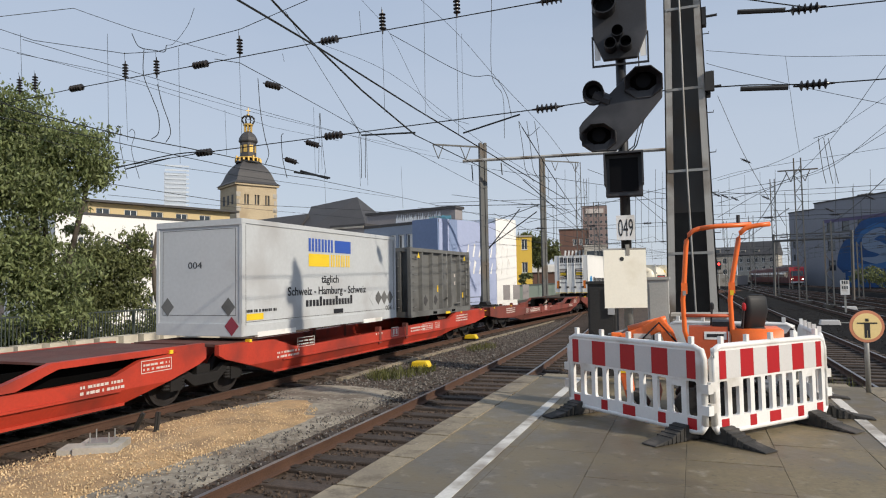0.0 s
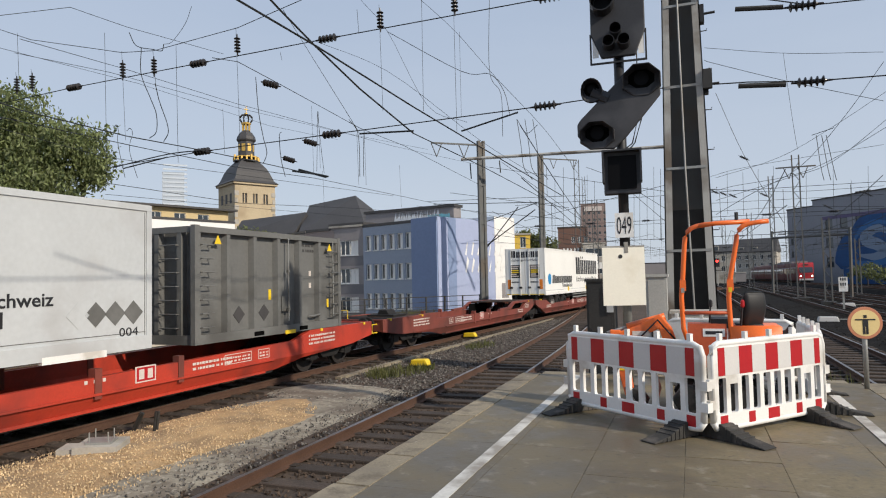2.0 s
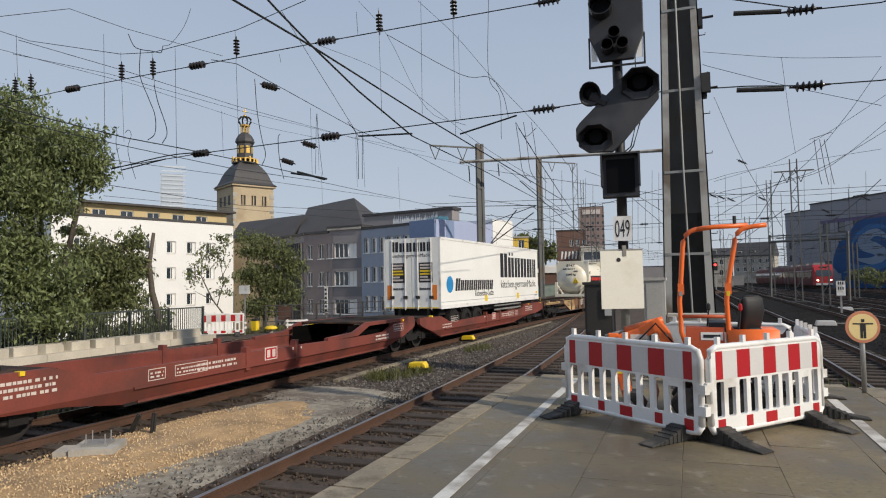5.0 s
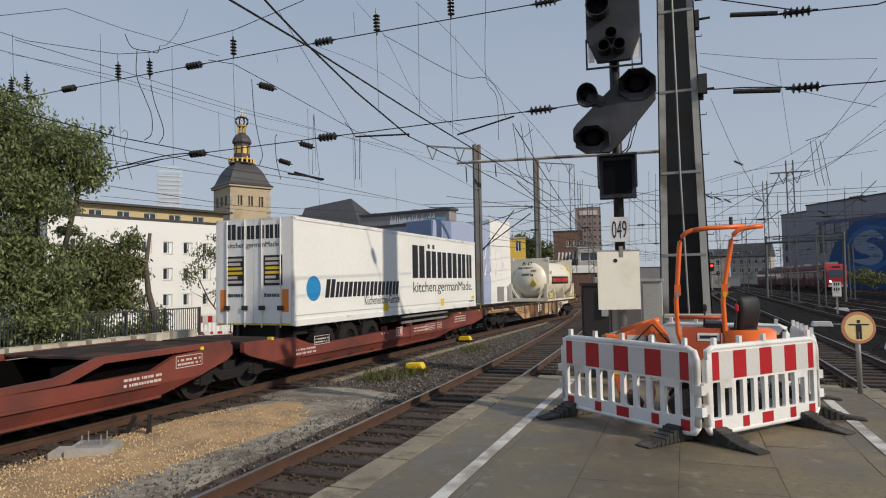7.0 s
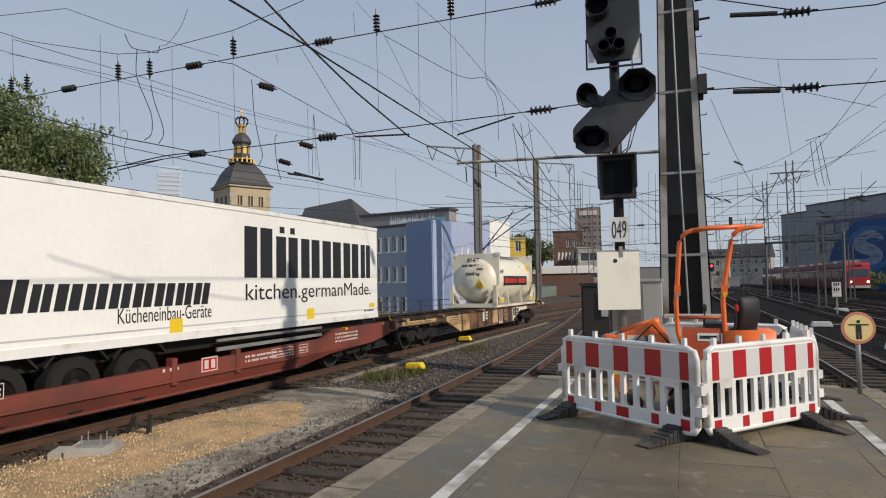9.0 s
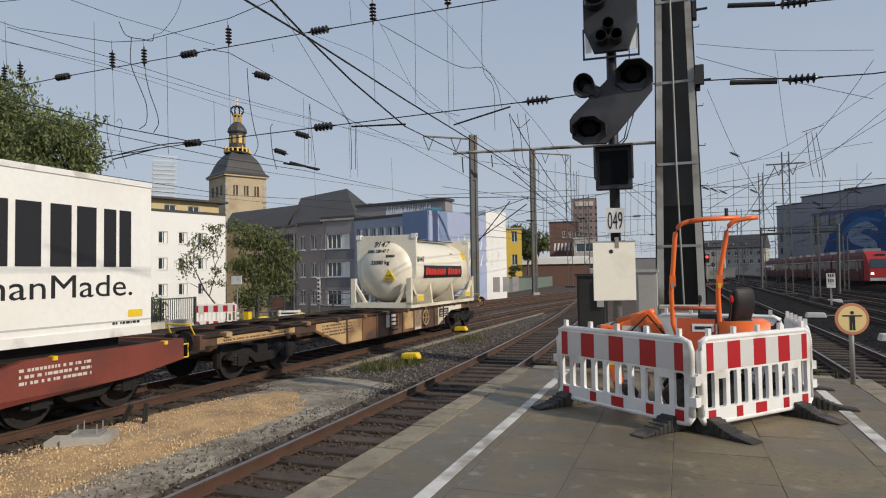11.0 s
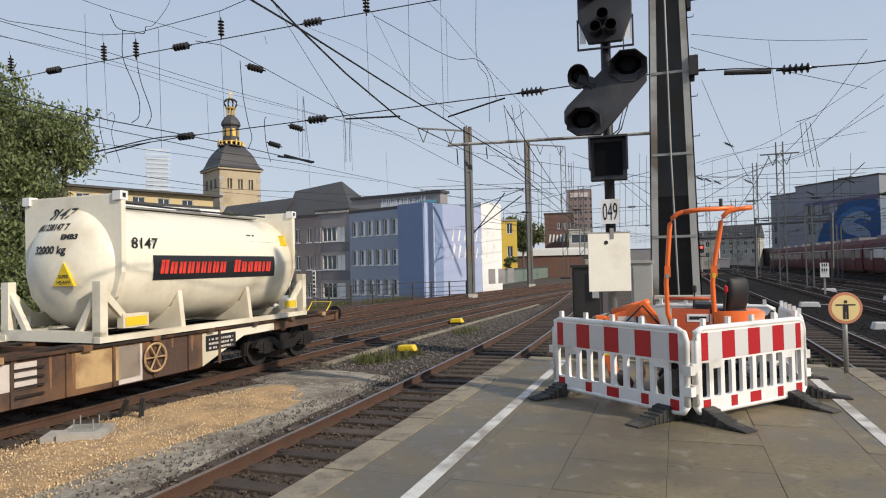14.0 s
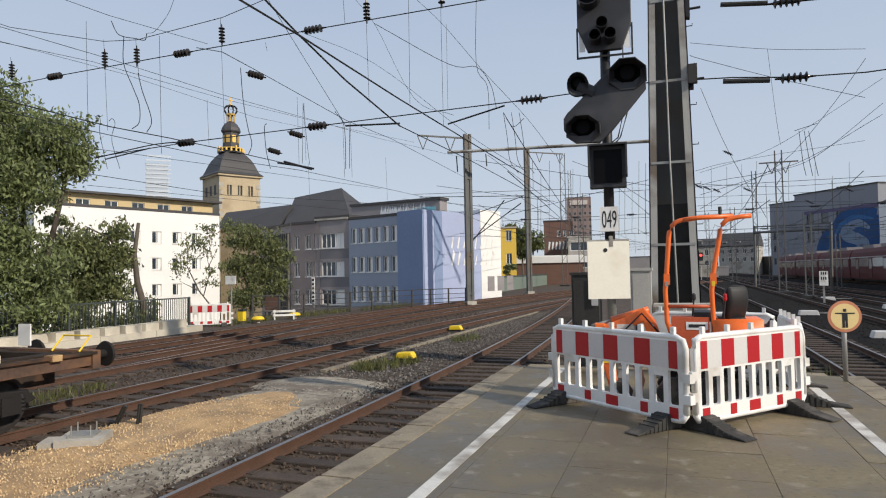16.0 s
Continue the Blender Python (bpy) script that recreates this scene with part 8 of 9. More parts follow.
for k in range(5):
    red_car(150 + k * 16.7, k == 0)


# ---- trees ----
def tree(base, limbs, blobs, leaves, size, leaf, label, seed=1, trunk_r=0.2):
    """limbs: chains of points; blobs: (centre, radii) filled with leaf sprays."""
    root = tagged(new("tree"), label, "tree")
    root.location = base
    b = Vector(base)
    bm = bmesh.new()
    for i, chain in enumerate(limbs):
        tube(bm, [Vector(p) - b for p in chain], trunk_r * (1 if i == 0 else 0.45), 8, True, trunk_r * (0.4 if i == 0 else 0.1))
    part("trunk", bm, M_BARK, root, smooth=True)
    r = random.Random(seed)
    twigs = bmesh.new()
    verts, faces = [], []
    total = sum(q[1][0] * q[1][1] * q[1][2] for q in blobs)
    for c, rad in blobs:
        c = Vector(c) - b
        n = max(6, int(leaves * rad[0] * rad[1] * rad[2] / total / 26))
        for _ in range(n):
            while True:
                u = Vector((r.uniform(-1, 1), r.uniform(-1, 1), r.uniform(-1, 1)))
                if 0.25 < u.length < 1.0:
                    break
            u = u * (0.55 + 0.5 * r.random())
            q = c + Vector((u.x * rad[0], u.y * rad[1], u.z * rad[2]))
            if r.random() < 0.3:
                tube(twigs, [c + (q - c) * 0.25, q], 0.02, 3, False, 0.006)
            spread = 0.42 * min(rad) ** 0.5
            for _ in range(26):
                p = q + Vector((r.gauss(0, spread * 0.55), r.gauss(0, spread * 0.55), r.gauss(0, spread * 0.4)))
                s = size * r.uniform(0.6, 1.3)
                e = Euler((r.uniform(-1.5, 1.5), r.uniform(-1.5, 1.5), r.uniform(0, 6.28))).to_matrix()
                k = len(verts)
                for v in ((-1, 0, 0), (0, -0.45, 0.12), (1, 0, 0), (0, 0.45, 0.12)):
                    verts.append(p + e @ (Vector(v) * s))
                faces.append((k, k + 1, k + 2, k + 3))
    me = bpy.data.meshes.new("crown")
    me.from_pydata([tuple(v) for v in verts], [], faces)
    me.materials.append(leaf)
    o = new("crown", me)
    o.parent = root
    if twigs.verts:
        tagged(part("twigs", twigs, M_BARK, root), kind="stuff")
    else:
        twigs.free()
    return root


tb = (-24.43, 19.08, 0.96)
tree((tb[0], tb[1], -6), [[(tb[0], tb[1], -6), (tb[0] + 0.1, tb[1], 0), (tb[0] - 0.5, tb[1] - 0.4, 4), (tb[0] - 0.8, tb[1] - 0.8, 9)], [(tb[0], tb[1], 1), (-23.69, 19.99, 7.00), (-23.43, 20.30, 8.46)], [(tb[0] - 0.3, tb[1], 3), (-24.92, 18.44, 9.15)]],
     [((-25.35, 17.84, 9.28), (1.7, 1.7, 1.5)), ((-25.02, 18.30, 7.76), (1.9, 1.9, 1.7)), ((-23.66, 18.44, 8.12), (1.1, 1.2, 1.1)), ((-23.76, 19.91, 8.77), (1.2, 1.2, 0.8)), ((-23.82, 19.83, 7.46), (1.5, 1.5, 1.0)), ((-23.49, 20.22, 6.78), (0.7, 0.8, 0.5)), ((-23.88, 18.15, 6.08), (1.7, 1.7, 1.3)), ((-24.62, 17.14, 6.22), (1.6, 1.6, 1.6)), ((-24.30, 17.60, 4.00), (1.2, 1.2, 1.2)), ((-23.6, 18.5, 4.0), (0.6, 0.8, 0.5)), ((-23.98, 18.02, 2.34), (1.8, 1.6, 1.2)), ((-24.71, 17.01, 3.65), (1.6, 1.6, 1.6)), ((-25.75, 17.26, 7.64), (1.6, 1.6, 1.7)), ((-23.43, 20.30, 7.86), (0.9, 1.0, 0.7)), ((-22.57, 18.21, 1.46), (1.3, 1.2, 0.7)), ((-23.29, 17.29, 1.09), (1.5, 1.2, 0.7)), ((-22.46, 18.35, 2.97), (1.0, 1.0, 0.9))],
     36000, 0.105, M_LEAF, "large green tree beyond the fence", 3, 0.3)
tc_ = (-20.99, 21.44, 0.81)
def beyond(p, k=1.17):
    return (p[0] * k, p[1] * k, 2.41 + (p[2] - 2.41) * k)


tree((tc_[0] * 1.17, tc_[1] * 1.17, -6), [[beyond(p) for p in chain] for chain in [[(tc_[0] + 0.1, tc_[1], -4.8), (-21.02, 21.41, 1.10), (-21.22, 21.21, 2.24), (-21.29, 21.13, 3.43), (-21.18, 21.24, 4.74)], [(-21.26, 21.16, 2.95), (-21.99, 20.41, 4.13), (-22.54, 19.80, 4.58)], [(-21.26, 21.17, 3.43), (-21.78, 20.63, 2.73)]]],
     [(beyond(c), tuple(1.17 * q for q in rad)) for c, rad in [((-22.54, 19.80, 3.66), (1.0, 1.2, 0.9)), ((-23.05, 19.20, 3.21), (1.0, 1.2, 1.1)), ((-21.78, 20.63, 4.37), (0.6, 0.7, 0.5)), ((-21.92, 20.48, 3.08), (0.9, 0.9, 0.9)), ((-22.40, 19.96, 2.05), (1.4, 1.3, 0.8)), ((-23.05, 19.21, 1.63), (1.1, 1.2, 0.8)), ((-21.53, 20.89, 3.67), (0.4, 0.5, 0.8)), ((-23.18, 19.05, 4.79), (0.6, 0.7, 0.3)), ((-21.63, 20.79, 1.79), (0.5, 0.6, 0.5))]],
     17000, 0.11, M_LEAF2, "leaning tree with a thinner green crown", 5, 0.2)
hedge = []
for k in range(9):
    hedge.append(((-25.0 + 0.25 * math.sin(k * 2.1), 15.6 + k * 1.25, 0.35 + 0.4 * math.sin(k * 1.7)), (0.8, 0.9, 0.9)))
tree((-25.0, 20.5, -6), [[(-25.0, 20.5, -6), (-25.0, 20.5, -1), (-25.2, 20.6, 0.6)], [(-25.0, 20.5, -2), (-24.9, 17.0, 0.2)], [(-25.0, 20.5, -2), (-25.1, 24.0, 0.2)]], hedge, 9000, 0.1, M_LEAF2, "row of dense shrubs behind the street fence", 21, 0.12)
te = (-25.46, 30.85, 0.63)
tree((te[0], te[1], -6), [[(te[0], te[1], -6), (-25.46, 30.85, 0.79), (-25.92, 30.46, 1.63), (-26.42, 30.03, 3.10)], [(-25.74, 30.62, 1.29), (-25.45, 30.86, 2.76), (-25.73, 30.63, 4.40)], [(-25.92, 30.46, 1.63), (-26.70, 29.79, 2.20)], [(-25.62, 30.72, 2.76), (-25.13, 31.12, 4.07)]],
     [((-25.96, 30.43, 4.08), (1.0, 1.0, 1.0)), ((-26.54, 29.93, 3.11), (0.8, 0.8, 0.8)), ((-25.38, 30.92, 2.43), (0.5, 0.6, 0.9)), ((-25.61, 30.73, 5.23), (0.6, 0.6, 0.5))],
     900, 0.1, M_LEAF2, "thin half-bare young tree before the white house", 7, 0.07)
tg = (-27.19, 37.10, 0.08)
tree((tg[0], tg[1], -6), [[(tg[0], tg[1], -6), (tg[0], tg[1], 0), (tg[0] + 0.2, tg[1], 4)], [(tg[0], tg[1], 1), (-25.80, 38.09, 3.91)], [(tg[0], tg[1], 1), (-28.19, 36.35, 4.70)]],
     [((-27.61, 36.79, 5.08), (1.3, 1.4, 1.1)), ((-26.41, 37.66, 4.69), (1.4, 1.4, 1.1)), ((-28.05, 36.45, 3.17), (1.0, 1.3, 1.2)), ((-26.88, 37.33, 2.76), (1.6, 1.6, 1.4)), ((-25.64, 38.19, 3.51), (0.9, 1.2, 1.2)), ((-27.34, 37.00, 1.04), (1.6, 1.6, 1.0)), ((-25.81, 38.07, 1.57), (1.0, 1.2, 1.0)), ((-28.24, 36.31, 5.85), (0.6, 0.7, 0.6))],
     9500, 0.12, M_LEAF2, "olive green tree with gaps between the houses", 9, 0.2)
th = (-25.98, 115.10, 2.45)
tree((th[0], th[1], -6), [[(th[0], th[1], -6), (th[0], th[1], 8)]],
     [((-27.82, 114.67, 9.16), (2.0, 2.0, 2.4)), ((-25.55, 115.20, 8.59), (2.4, 2.0, 2.4)), ((-23.59, 115.62, 7.51), (2.2, 2.0, 2.0)), ((-26.19, 115.06, 6.55), (3.0, 2.0, 2.4)), ((-23.62, 95.11, 2.91), (1.6, 1.2, 1.0))],
     4000, 0.35, M_LEAF2, "dark trees behind the yellow house", 11, 0.3)
ti = (25.92, 119.21, 1.68)
tree((ti[0], ti[1], -0.3), [[(ti[0], ti[1], -0.3), (ti[0], ti[1], 2.0)]], [((25.95, 119.21, 2.40), (2.3, 1.4, 1.6)), ((27.68, 116.76, 1.91), (2.3, 1.4, 1.4)), ((24.26, 119.56, 1.71), (1.4, 1.2, 1.1))], 1800, 0.2, M_LEAF2, "low bushes before the painted building", 13, 0.1)


# ---- overhead wires ----
overhead = tagged(new("overhead_line"), "web of thin dark overhead wires with ribbed insulators", "overhead line")


def wire(name, chain, r=0.012, sag=0.0):
    pts = []
    if name == "jumper_wire" and 2 < len(chain) < 8 and not sag:
        c = [Vector(p) for p in chain]
        c = [c[0] * 2 - c[1], *c, c[-1] * 2 - c[-2]]
        chain = []
        for i in range(1, len(c) - 2):
            for k in range(5):
                u = k / 5
                chain.append(0.5 * ((2 * c[i]) + (c[i + 1] - c[i - 1]) * u + (2 * c[i - 1] - 5 * c[i] + 4 * c[i + 1] - c[i + 2]) * u * u + (3 * c[i] - c[i - 1] - 3 * c[i + 1] + c[i + 2]) * u ** 3))
        chain.append(c[-2])
    for a, b in zip(chain, chain[1:]):
        a, b = Vector(a), Vector(b)
        n = 8 if sag else 1
        for k in range(n):
            u = k / n
            p = a.lerp(b, u)
            pts.append(p - Vector((0, 0, sag * 4 * u * (1 - u))))
    pts.append(Vector(chain[-1]))
    return part(name, tube(bmesh.new(), pts, r, 5), M_WIRE, overhead)


INS_ME = None


def insulator(p, d, scale=1.0):
    """Ribbed insulator centred at p, along d."""
    global INS_ME
    if INS_ME is None:
        prof = [(0.02, -0.42), (0.03, -0.3)]
        for k in range(5):
            z = -0.26 + k * 0.12
            prof += [(0.05, z - 0.03), (0.115, z), (0.12, z + 0.02), (0.05, z + 0.04)]
        prof += [(0.03, 0.3), (0.02, 0.42)]
        bm = lathe(bmesh.new(), prof, "z", 12)
        INS_ME = bpy.data.meshes.new("insulator")
        bm.to_mesh(INS_ME)
        bm.free()
        INS_ME.materials.append(M_INSUL)
    o = new("insulator", INS_ME)
    o.parent = overhead
    q = Vector(d).to_track_quat("Z", "Y").to_matrix().to_4x4()
    o.matrix_world = Matrix.Translation(p) @ q @ Matrix.Diagonal((scale, scale, scale, 1))
    return o


# running wires over every track: carrying wire, contact wire and droppers
def line_over(fx, y0, y1, span, r=0.016):
    y = y0
    while y < y1:
        top = [(fx(y + span * k / 8), y + span * k / 8, 7.3 - 1.25 * 4 * (k / 8) * (1 - k / 8)) for k in range(9)]
        wire("carrying_wire", top, r)
        for k in range(1, 8):
            wire("dropper", [top[k], (top[k][0], top[k][1], 5.6)], r * 0.5)
        wire("contact_wire", [(fx(y), y, 5.6), (fx(y + span), y + span, 5.6)], r)
        y += span


for fx, y0 in ((near_x, 20), (track_x, 40), (second_x, 45), (third_x, 50)):
    line_over(fx, y0, 130, 40)
for x, k in ((4.35, 0.0), (8.9, 0.012), (13.2, 0.0), (17.9, -0.016), (22.4, -0.016)):
    line_over(lambda y, x=x, k=k: x + k * y, 30 + x, 200, 45, 0.02)
for yy in (62, 95, 135, 175):
    for zz in (7.4, 9.6):
        wire("span_wire", [(-16, yy, zz), (9, yy, zz + 0.1), (40, yy, zz)], 0.022)
    for xx in range(-14, 36, 5):
        insulator((xx + 0.3, yy, 7.45), (1, 0, 0), 1.1)
        wire("dropper", [(xx + 1.6, yy, 9.6), (xx + 1.6, yy, 5.6)], 0.02)

# cross spans at the big mast
wire("span_wire", [(-26, 16.6, 9.35), (-20.3, 16.6, 9.55), (-9.9, 16.6, 9.7), (-3.2, 16.6, 9.75), (-0.5, 16.6, 9.8)], 0.016)
wire("span_wire", [(-18.41, 16.60, 6.55), (-14.6, 16.6, 6.72), (-9.8, 16.6, 6.8), (-3.4, 16.6, 6.9), (-0.45, 16.6, 7.0)], 0.016)
wire("span_wire", [(0.5, 16.6, 6.95), (1.4, 16.6, 6.9), (2.7, 16.6, 6.75), (4.11, 16.60, 6.69), (9, 16.6, 6.9)], 0.016)
wire("span_wire", [(0.5, 16.6, 9.25), (2.79, 16.60, 8.50), (4.19, 16.60, 8.43), (9, 16.6, 9.5)], 0.016)
for x, z in ((-20.3, 9.55), (-14.75, 9.63), (-9.9, 9.7), (-3.2, 9.75), (-14.6, 6.72), (-9.8, 6.8), (-3.4, 6.9)):
    insulator((x, 16.6, z), (1, 0, 0.01), 1.0)
for px in ((2.72, 16.60, 6.74), (2.62, 16.60, 8.52)):
    insulator(px, (1, 0, -0.02), 1.0)
rod = tagged(new("tension_rod"), "dark strain rods fixed to the big mast", "rod")
part("rod", tube(bmesh.new(), [(1.20, 16.60, 6.83), (2.20, 16.60, 6.74)], 0.06, 8), M_DARKST, rod)
part("rod", tube(bmesh.new(), [(1.20, 16.60, 8.68), (2.21, 16.60, 8.56)], 0.06, 8), M_DARKST, rod)
part("clamp", boxes((0.42, 0.62, 16.1, 16.25, 6.75, 7.2)), M_DARKST, rod)
part("clamp", boxes((0.42, 0.6, 16.1, 16.25, 9.0, 9.4)), M_DARKST, rod)
# head span with hanging insulators
wire("head_span", [(-24.36, 16.60, 12.34), (-22.51, 16.60, 11.62), (-18.06, 16.60, 10.48), (-16.62, 16.60, 10.33), (-13.18, 16.60, 10.56), (-10.66, 16.60, 11.07), (-6.0, 16.6, 13.2)], 0.012)
wire("hanger", [(-17.95, 16.50, 10.49), (-17.77, 16.50, 7.38)], 0.006)
insulator(Vector((-17.90, 16.50, 9.81)), (0.02, 0, -1), 0.85)
wire("hanger", [(-16.57, 16.50, 10.33), (-16.42, 16.50, 8.96)], 0.006)
insulator(Vector((-16.52, 16.50, 9.74)), (0.02, 0, -1), 0.85)
wire("hanger", [(-13.17, 16.50, 10.52), (-13.04, 16.50, 6.93)], 0.006)
insulator(Vector((-13.12, 16.50, 9.95)), (0.02, 0, -1), 0.85)
wire("hanger", [(-8.13, 16.50, 10.38), (-8.06, 16.50, 7.27)], 0.006)
insulator(Vector((-8.10, 16.50, 9.93)), (0.02, 0, -1), 0.85)
wire("hanger", [(-5.85, 16.50, 10.52), (-5.83, 16.50, 6.39)], 0.006)
insulator(Vector((-5.82, 16.50, 10.02)), (0.02, 0, -1), 0.85)
wire("hanger", [(-22.35, 16.50, 10.46), (-22.15, 16.50, 9.30)], 0.006)
insulator(Vector((-22.28, 16.50, 9.96)), (0.02, 0, -1), 0.85)
wire("hanger", [(-23.16, 16.50, 10.46), (-22.95, 16.50, 9.24)], 0.006)
insulator(Vector((-23.09, 16.50, 9.96)), (0.02, 0, -1), 0.85)
wire("contact_wire", [(-4.60, 4.75, 5.57), (-4.60, 5.75, 5.57), (-4.60, 7.36, 5.59), (-4.60, 10.68, 5.56), (-4.60, 14.98, 5.57), (-4.60, 25.47, 5.60)], 0.014, 0)
wire("contact_wire", [(-4.60, 5.79, 5.98), (-4.60, 6.59, 5.77), (-4.60, 7.36, 5.59), (-4.60, 8.63, 5.34), (-4.60, 10.66, 5.07)], 0.014, 0)
wire("contact_wire", [(-4.60, 10.66, 5.07), (-4.60, 14.95, 5.12), (-4.60, 25.39, 5.08)], 0.01, 0)
wire("jumper_wire", [(-18.30, 16.50, 6.49), (-15.95, 16.50, 6.73), (-14.50, 16.50, 6.73)], 0.02, 0)
wire("contact_wire", [(-15.10, 9.56, 6.45), (-15.10, 11.32, 6.49), (-15.10, 14.51, 6.52), (-15.10, 18.85, 6.61), (-15.10, 24.08, 6.94), (-15.10, 33.62, 7.19), (-15.10, 55.56, 7.67)], 0.012, 0)
wire("contact_wire", [(-10.90, 6.90, 5.67), (-10.90, 7.85, 5.55), (-10.90, 10.18, 5.55), (-10.90, 11.80, 5.63), (-10.90, 14.06, 5.71), (-10.90, 17.39, 5.79)], 0.012, 0)
wire("contact_wire", [(-15.10, 9.57, 6.26), (-15.10, 13.33, 6.02), (-15.10, 18.25, 6.31), (-15.10, 32.11, 7.08)], 0.008, 0)
wire("contact_wire", [(-19.00, 16.78, 6.05), (-19.00, 24.11, 6.09), (-19.00, 35.45, 6.94), (-19.00, 59.55, 8.19)], 0.012, 0)
wire("contact_wire", [(-19.00, 16.79, 5.65), (-19.00, 25.78, 5.99), (-19.00, 36.19, 6.44)], 0.008, 0)
wire("contact_wire", [(-15.10, 10.71, 8.12), (-15.10, 13.49, 8.46), (-15.10, 19.17, 8.80), (-15.10, 27.12, 9.50), (-15.10, 37.17, 10.58)], 0.007, 0)
wire("contact_wire", [(-15.10, 10.30, 8.12), (-15.10, 14.50, 8.42), (-15.10, 20.86, 8.54), (-15.10, 26.05, 9.02)], 0.006, 0)
wire("contact_wire", [(-12.50, 8.98, 7.46), (-12.50, 11.66, 7.63), (-12.50, 15.61, 7.80), (-12.50, 26.65, 8.57), (-12.50, 41.93, 9.98)], 0.007, 0)
wire("contact_wire", [(-10.90, 12.76, 8.04), (-10.90, 13.72, 8.24), (-10.90, 15.61, 8.16), (-10.90, 20.41, 7.91), (-10.90, 24.34, 7.99), (-10.90, 34.29, 7.70)], 0.01, 0)
wire("contact_wire", [(-10.90, 7.42, 7.07), (-10.90, 8.82, 7.77), (-10.90, 10.16, 7.87), (-10.90, 13.17, 8.27)], 0.006, 0)
wire("jumper_wire", [(-17.51, 16.40, 11.03), (-17.27, 16.40, 10.60), (-16.97, 16.40, 10.42), (-16.48, 16.40, 10.29), (-16.09, 16.40, 10.18), (-16.00, 16.40, 10.39)], 0.014, 0)
wire("jumper_wire", [(-16.97, 16.40, 10.42), (-16.98, 16.40, 9.54), (-16.58, 16.40, 8.67), (-16.32, 16.40, 8.09), (-16.32, 16.40, 7.50), (-16.62, 16.40, 7.31)], 0.014, 0)
wire("jumper_wire", [(-16.37, 16.40, 9.13), (-16.19, 16.40, 8.51), (-15.88, 16.40, 7.78), (-15.82, 16.40, 7.40), (-16.01, 16.40, 7.14)], 0.014, 0)
wire("jumper_wire", [(-16.00, 16.40, 10.39), (-15.66, 16.40, 10.42), (-15.12, 16.40, 10.91), (-14.84, 16.40, 11.46)], 0.008, 0)
wire("jumper_wire", [(-13.56, 18.00, 9.43), (-13.46, 18.00, 8.28), (-13.28, 18.00, 7.37), (-13.13, 18.00, 6.81), (-13.28, 18.00, 6.44)], 0.013, 0)
wire("jumper_wire", [(-12.55, 18.00, 7.44), (-12.63, 18.00, 7.29), (-12.57, 18.00, 6.54), (-12.41, 18.00, 5.93)], 0.012, 0)
wire("jumper_wire", [(-19.96, 18.00, 8.38), (-19.84, 18.00, 8.45), (-19.74, 18.00, 8.23), (-19.76, 18.00, 7.75), (-19.40, 18.00, 6.43)], 0.010, 0)
wire("jumper_wire", [(-19.33, 18.00, 8.17), (-19.17, 18.00, 8.25), (-19.04, 18.00, 8.04), (-19.19, 18.00, 7.45), (-18.81, 18.00, 6.39)], 0.010, 0)
wire("jumper_wire", [(-12.22, 22.00, 8.73), (-11.87, 22.00, 8.25), (-11.78, 22.00, 7.55), (-11.78, 22.00, 6.46)], 0.013, 0)
wire("jumper_wire", [(-11.56, 22.00, 8.28), (-11.60, 22.00, 7.53), (-11.61, 22.00, 6.45)], 0.012, 0)
wire("jumper_wire", [(-16.17, 24.00, 7.33), (-15.02, 24.00, 7.10), (-14.38, 24.00, 6.94)], 0.045, 0)
wire("jumper_wire", [(-14.87, 24.00, 9.82), (-14.90, 24.00, 8.48), (-14.94, 24.00, 7.21)], 0.010, 0)
wire("jumper_wire", [(-14.87, 24.00, 9.82), (-14.69, 24.00, 8.03), (-14.57, 24.00, 7.11)], 0.010, 0)
wire("jumper_wire", [(-19.49, 18.00, 6.78), (-17.40, 18.00, 7.02)], 0.025, 0)
wire("jumper_wire", [(-9.62, 18.00, 7.08), (-7.77, 18.00, 6.98)], 0.03, 0)
wire("jumper_wire", [(-6.91, 20.00, 7.30), (-4.98, 20.00, 7.71)], 0.03, 0)
wire("jumper_wire", [(-15.85, 24.00, 7.36), (-14.48, 24.00, 6.93)], 0.05, 0)
wire("jumper_wire", [(-13.22, 14.00, 9.09), (-13.15, 14.00, 5.81)], 0.006, 0)
wire("jumper_wire", [(-13.59, 22.00, 9.20), (-13.53, 22.00, 6.93)], 0.006, 0)
wire("jumper_wire", [(-16.60, 20.00, 9.17), (-16.52, 20.00, 7.40)], 0.006, 0)
wire("jumper_wire", [(-8.04, 15.00, 9.65), (-8.00, 15.00, 9.03)], 0.006, 0)
wire("jumper_wire", [(-6.59, 16.00, 10.11), (-6.60, 16.00, 6.98)], 0.006, 0)
wire("jumper_wire", [(-7.59, 22.00, 11.47), (-7.59, 22.00, 8.33)], 0.006, 0)
wire("jumper_wire", [(-11.17, 16.00, 9.28), (-11.11, 16.00, 9.02)], 0.006, 0)
wire("jumper_wire", [(-15.90, 14.00, 9.91), (-15.78, 14.00, 5.36)], 0.006, 0)
wire("jumper_wire", [(-19.60, 14.00, 10.49), (-19.49, 14.00, 8.84)], 0.006, 0)
wire("jumper_wire", [(-11.88, 22.00, 8.13), (-11.83, 22.00, 6.14)], 0.006, 0)
wire("jumper_wire", [(-11.56, 22.00, 8.09), (-11.51, 22.00, 6.12)], 0.006, 0)
wire("jumper_wire", [(-15.87, 26.00, 7.61), (-15.80, 26.00, 5.84)], 0.006, 0)
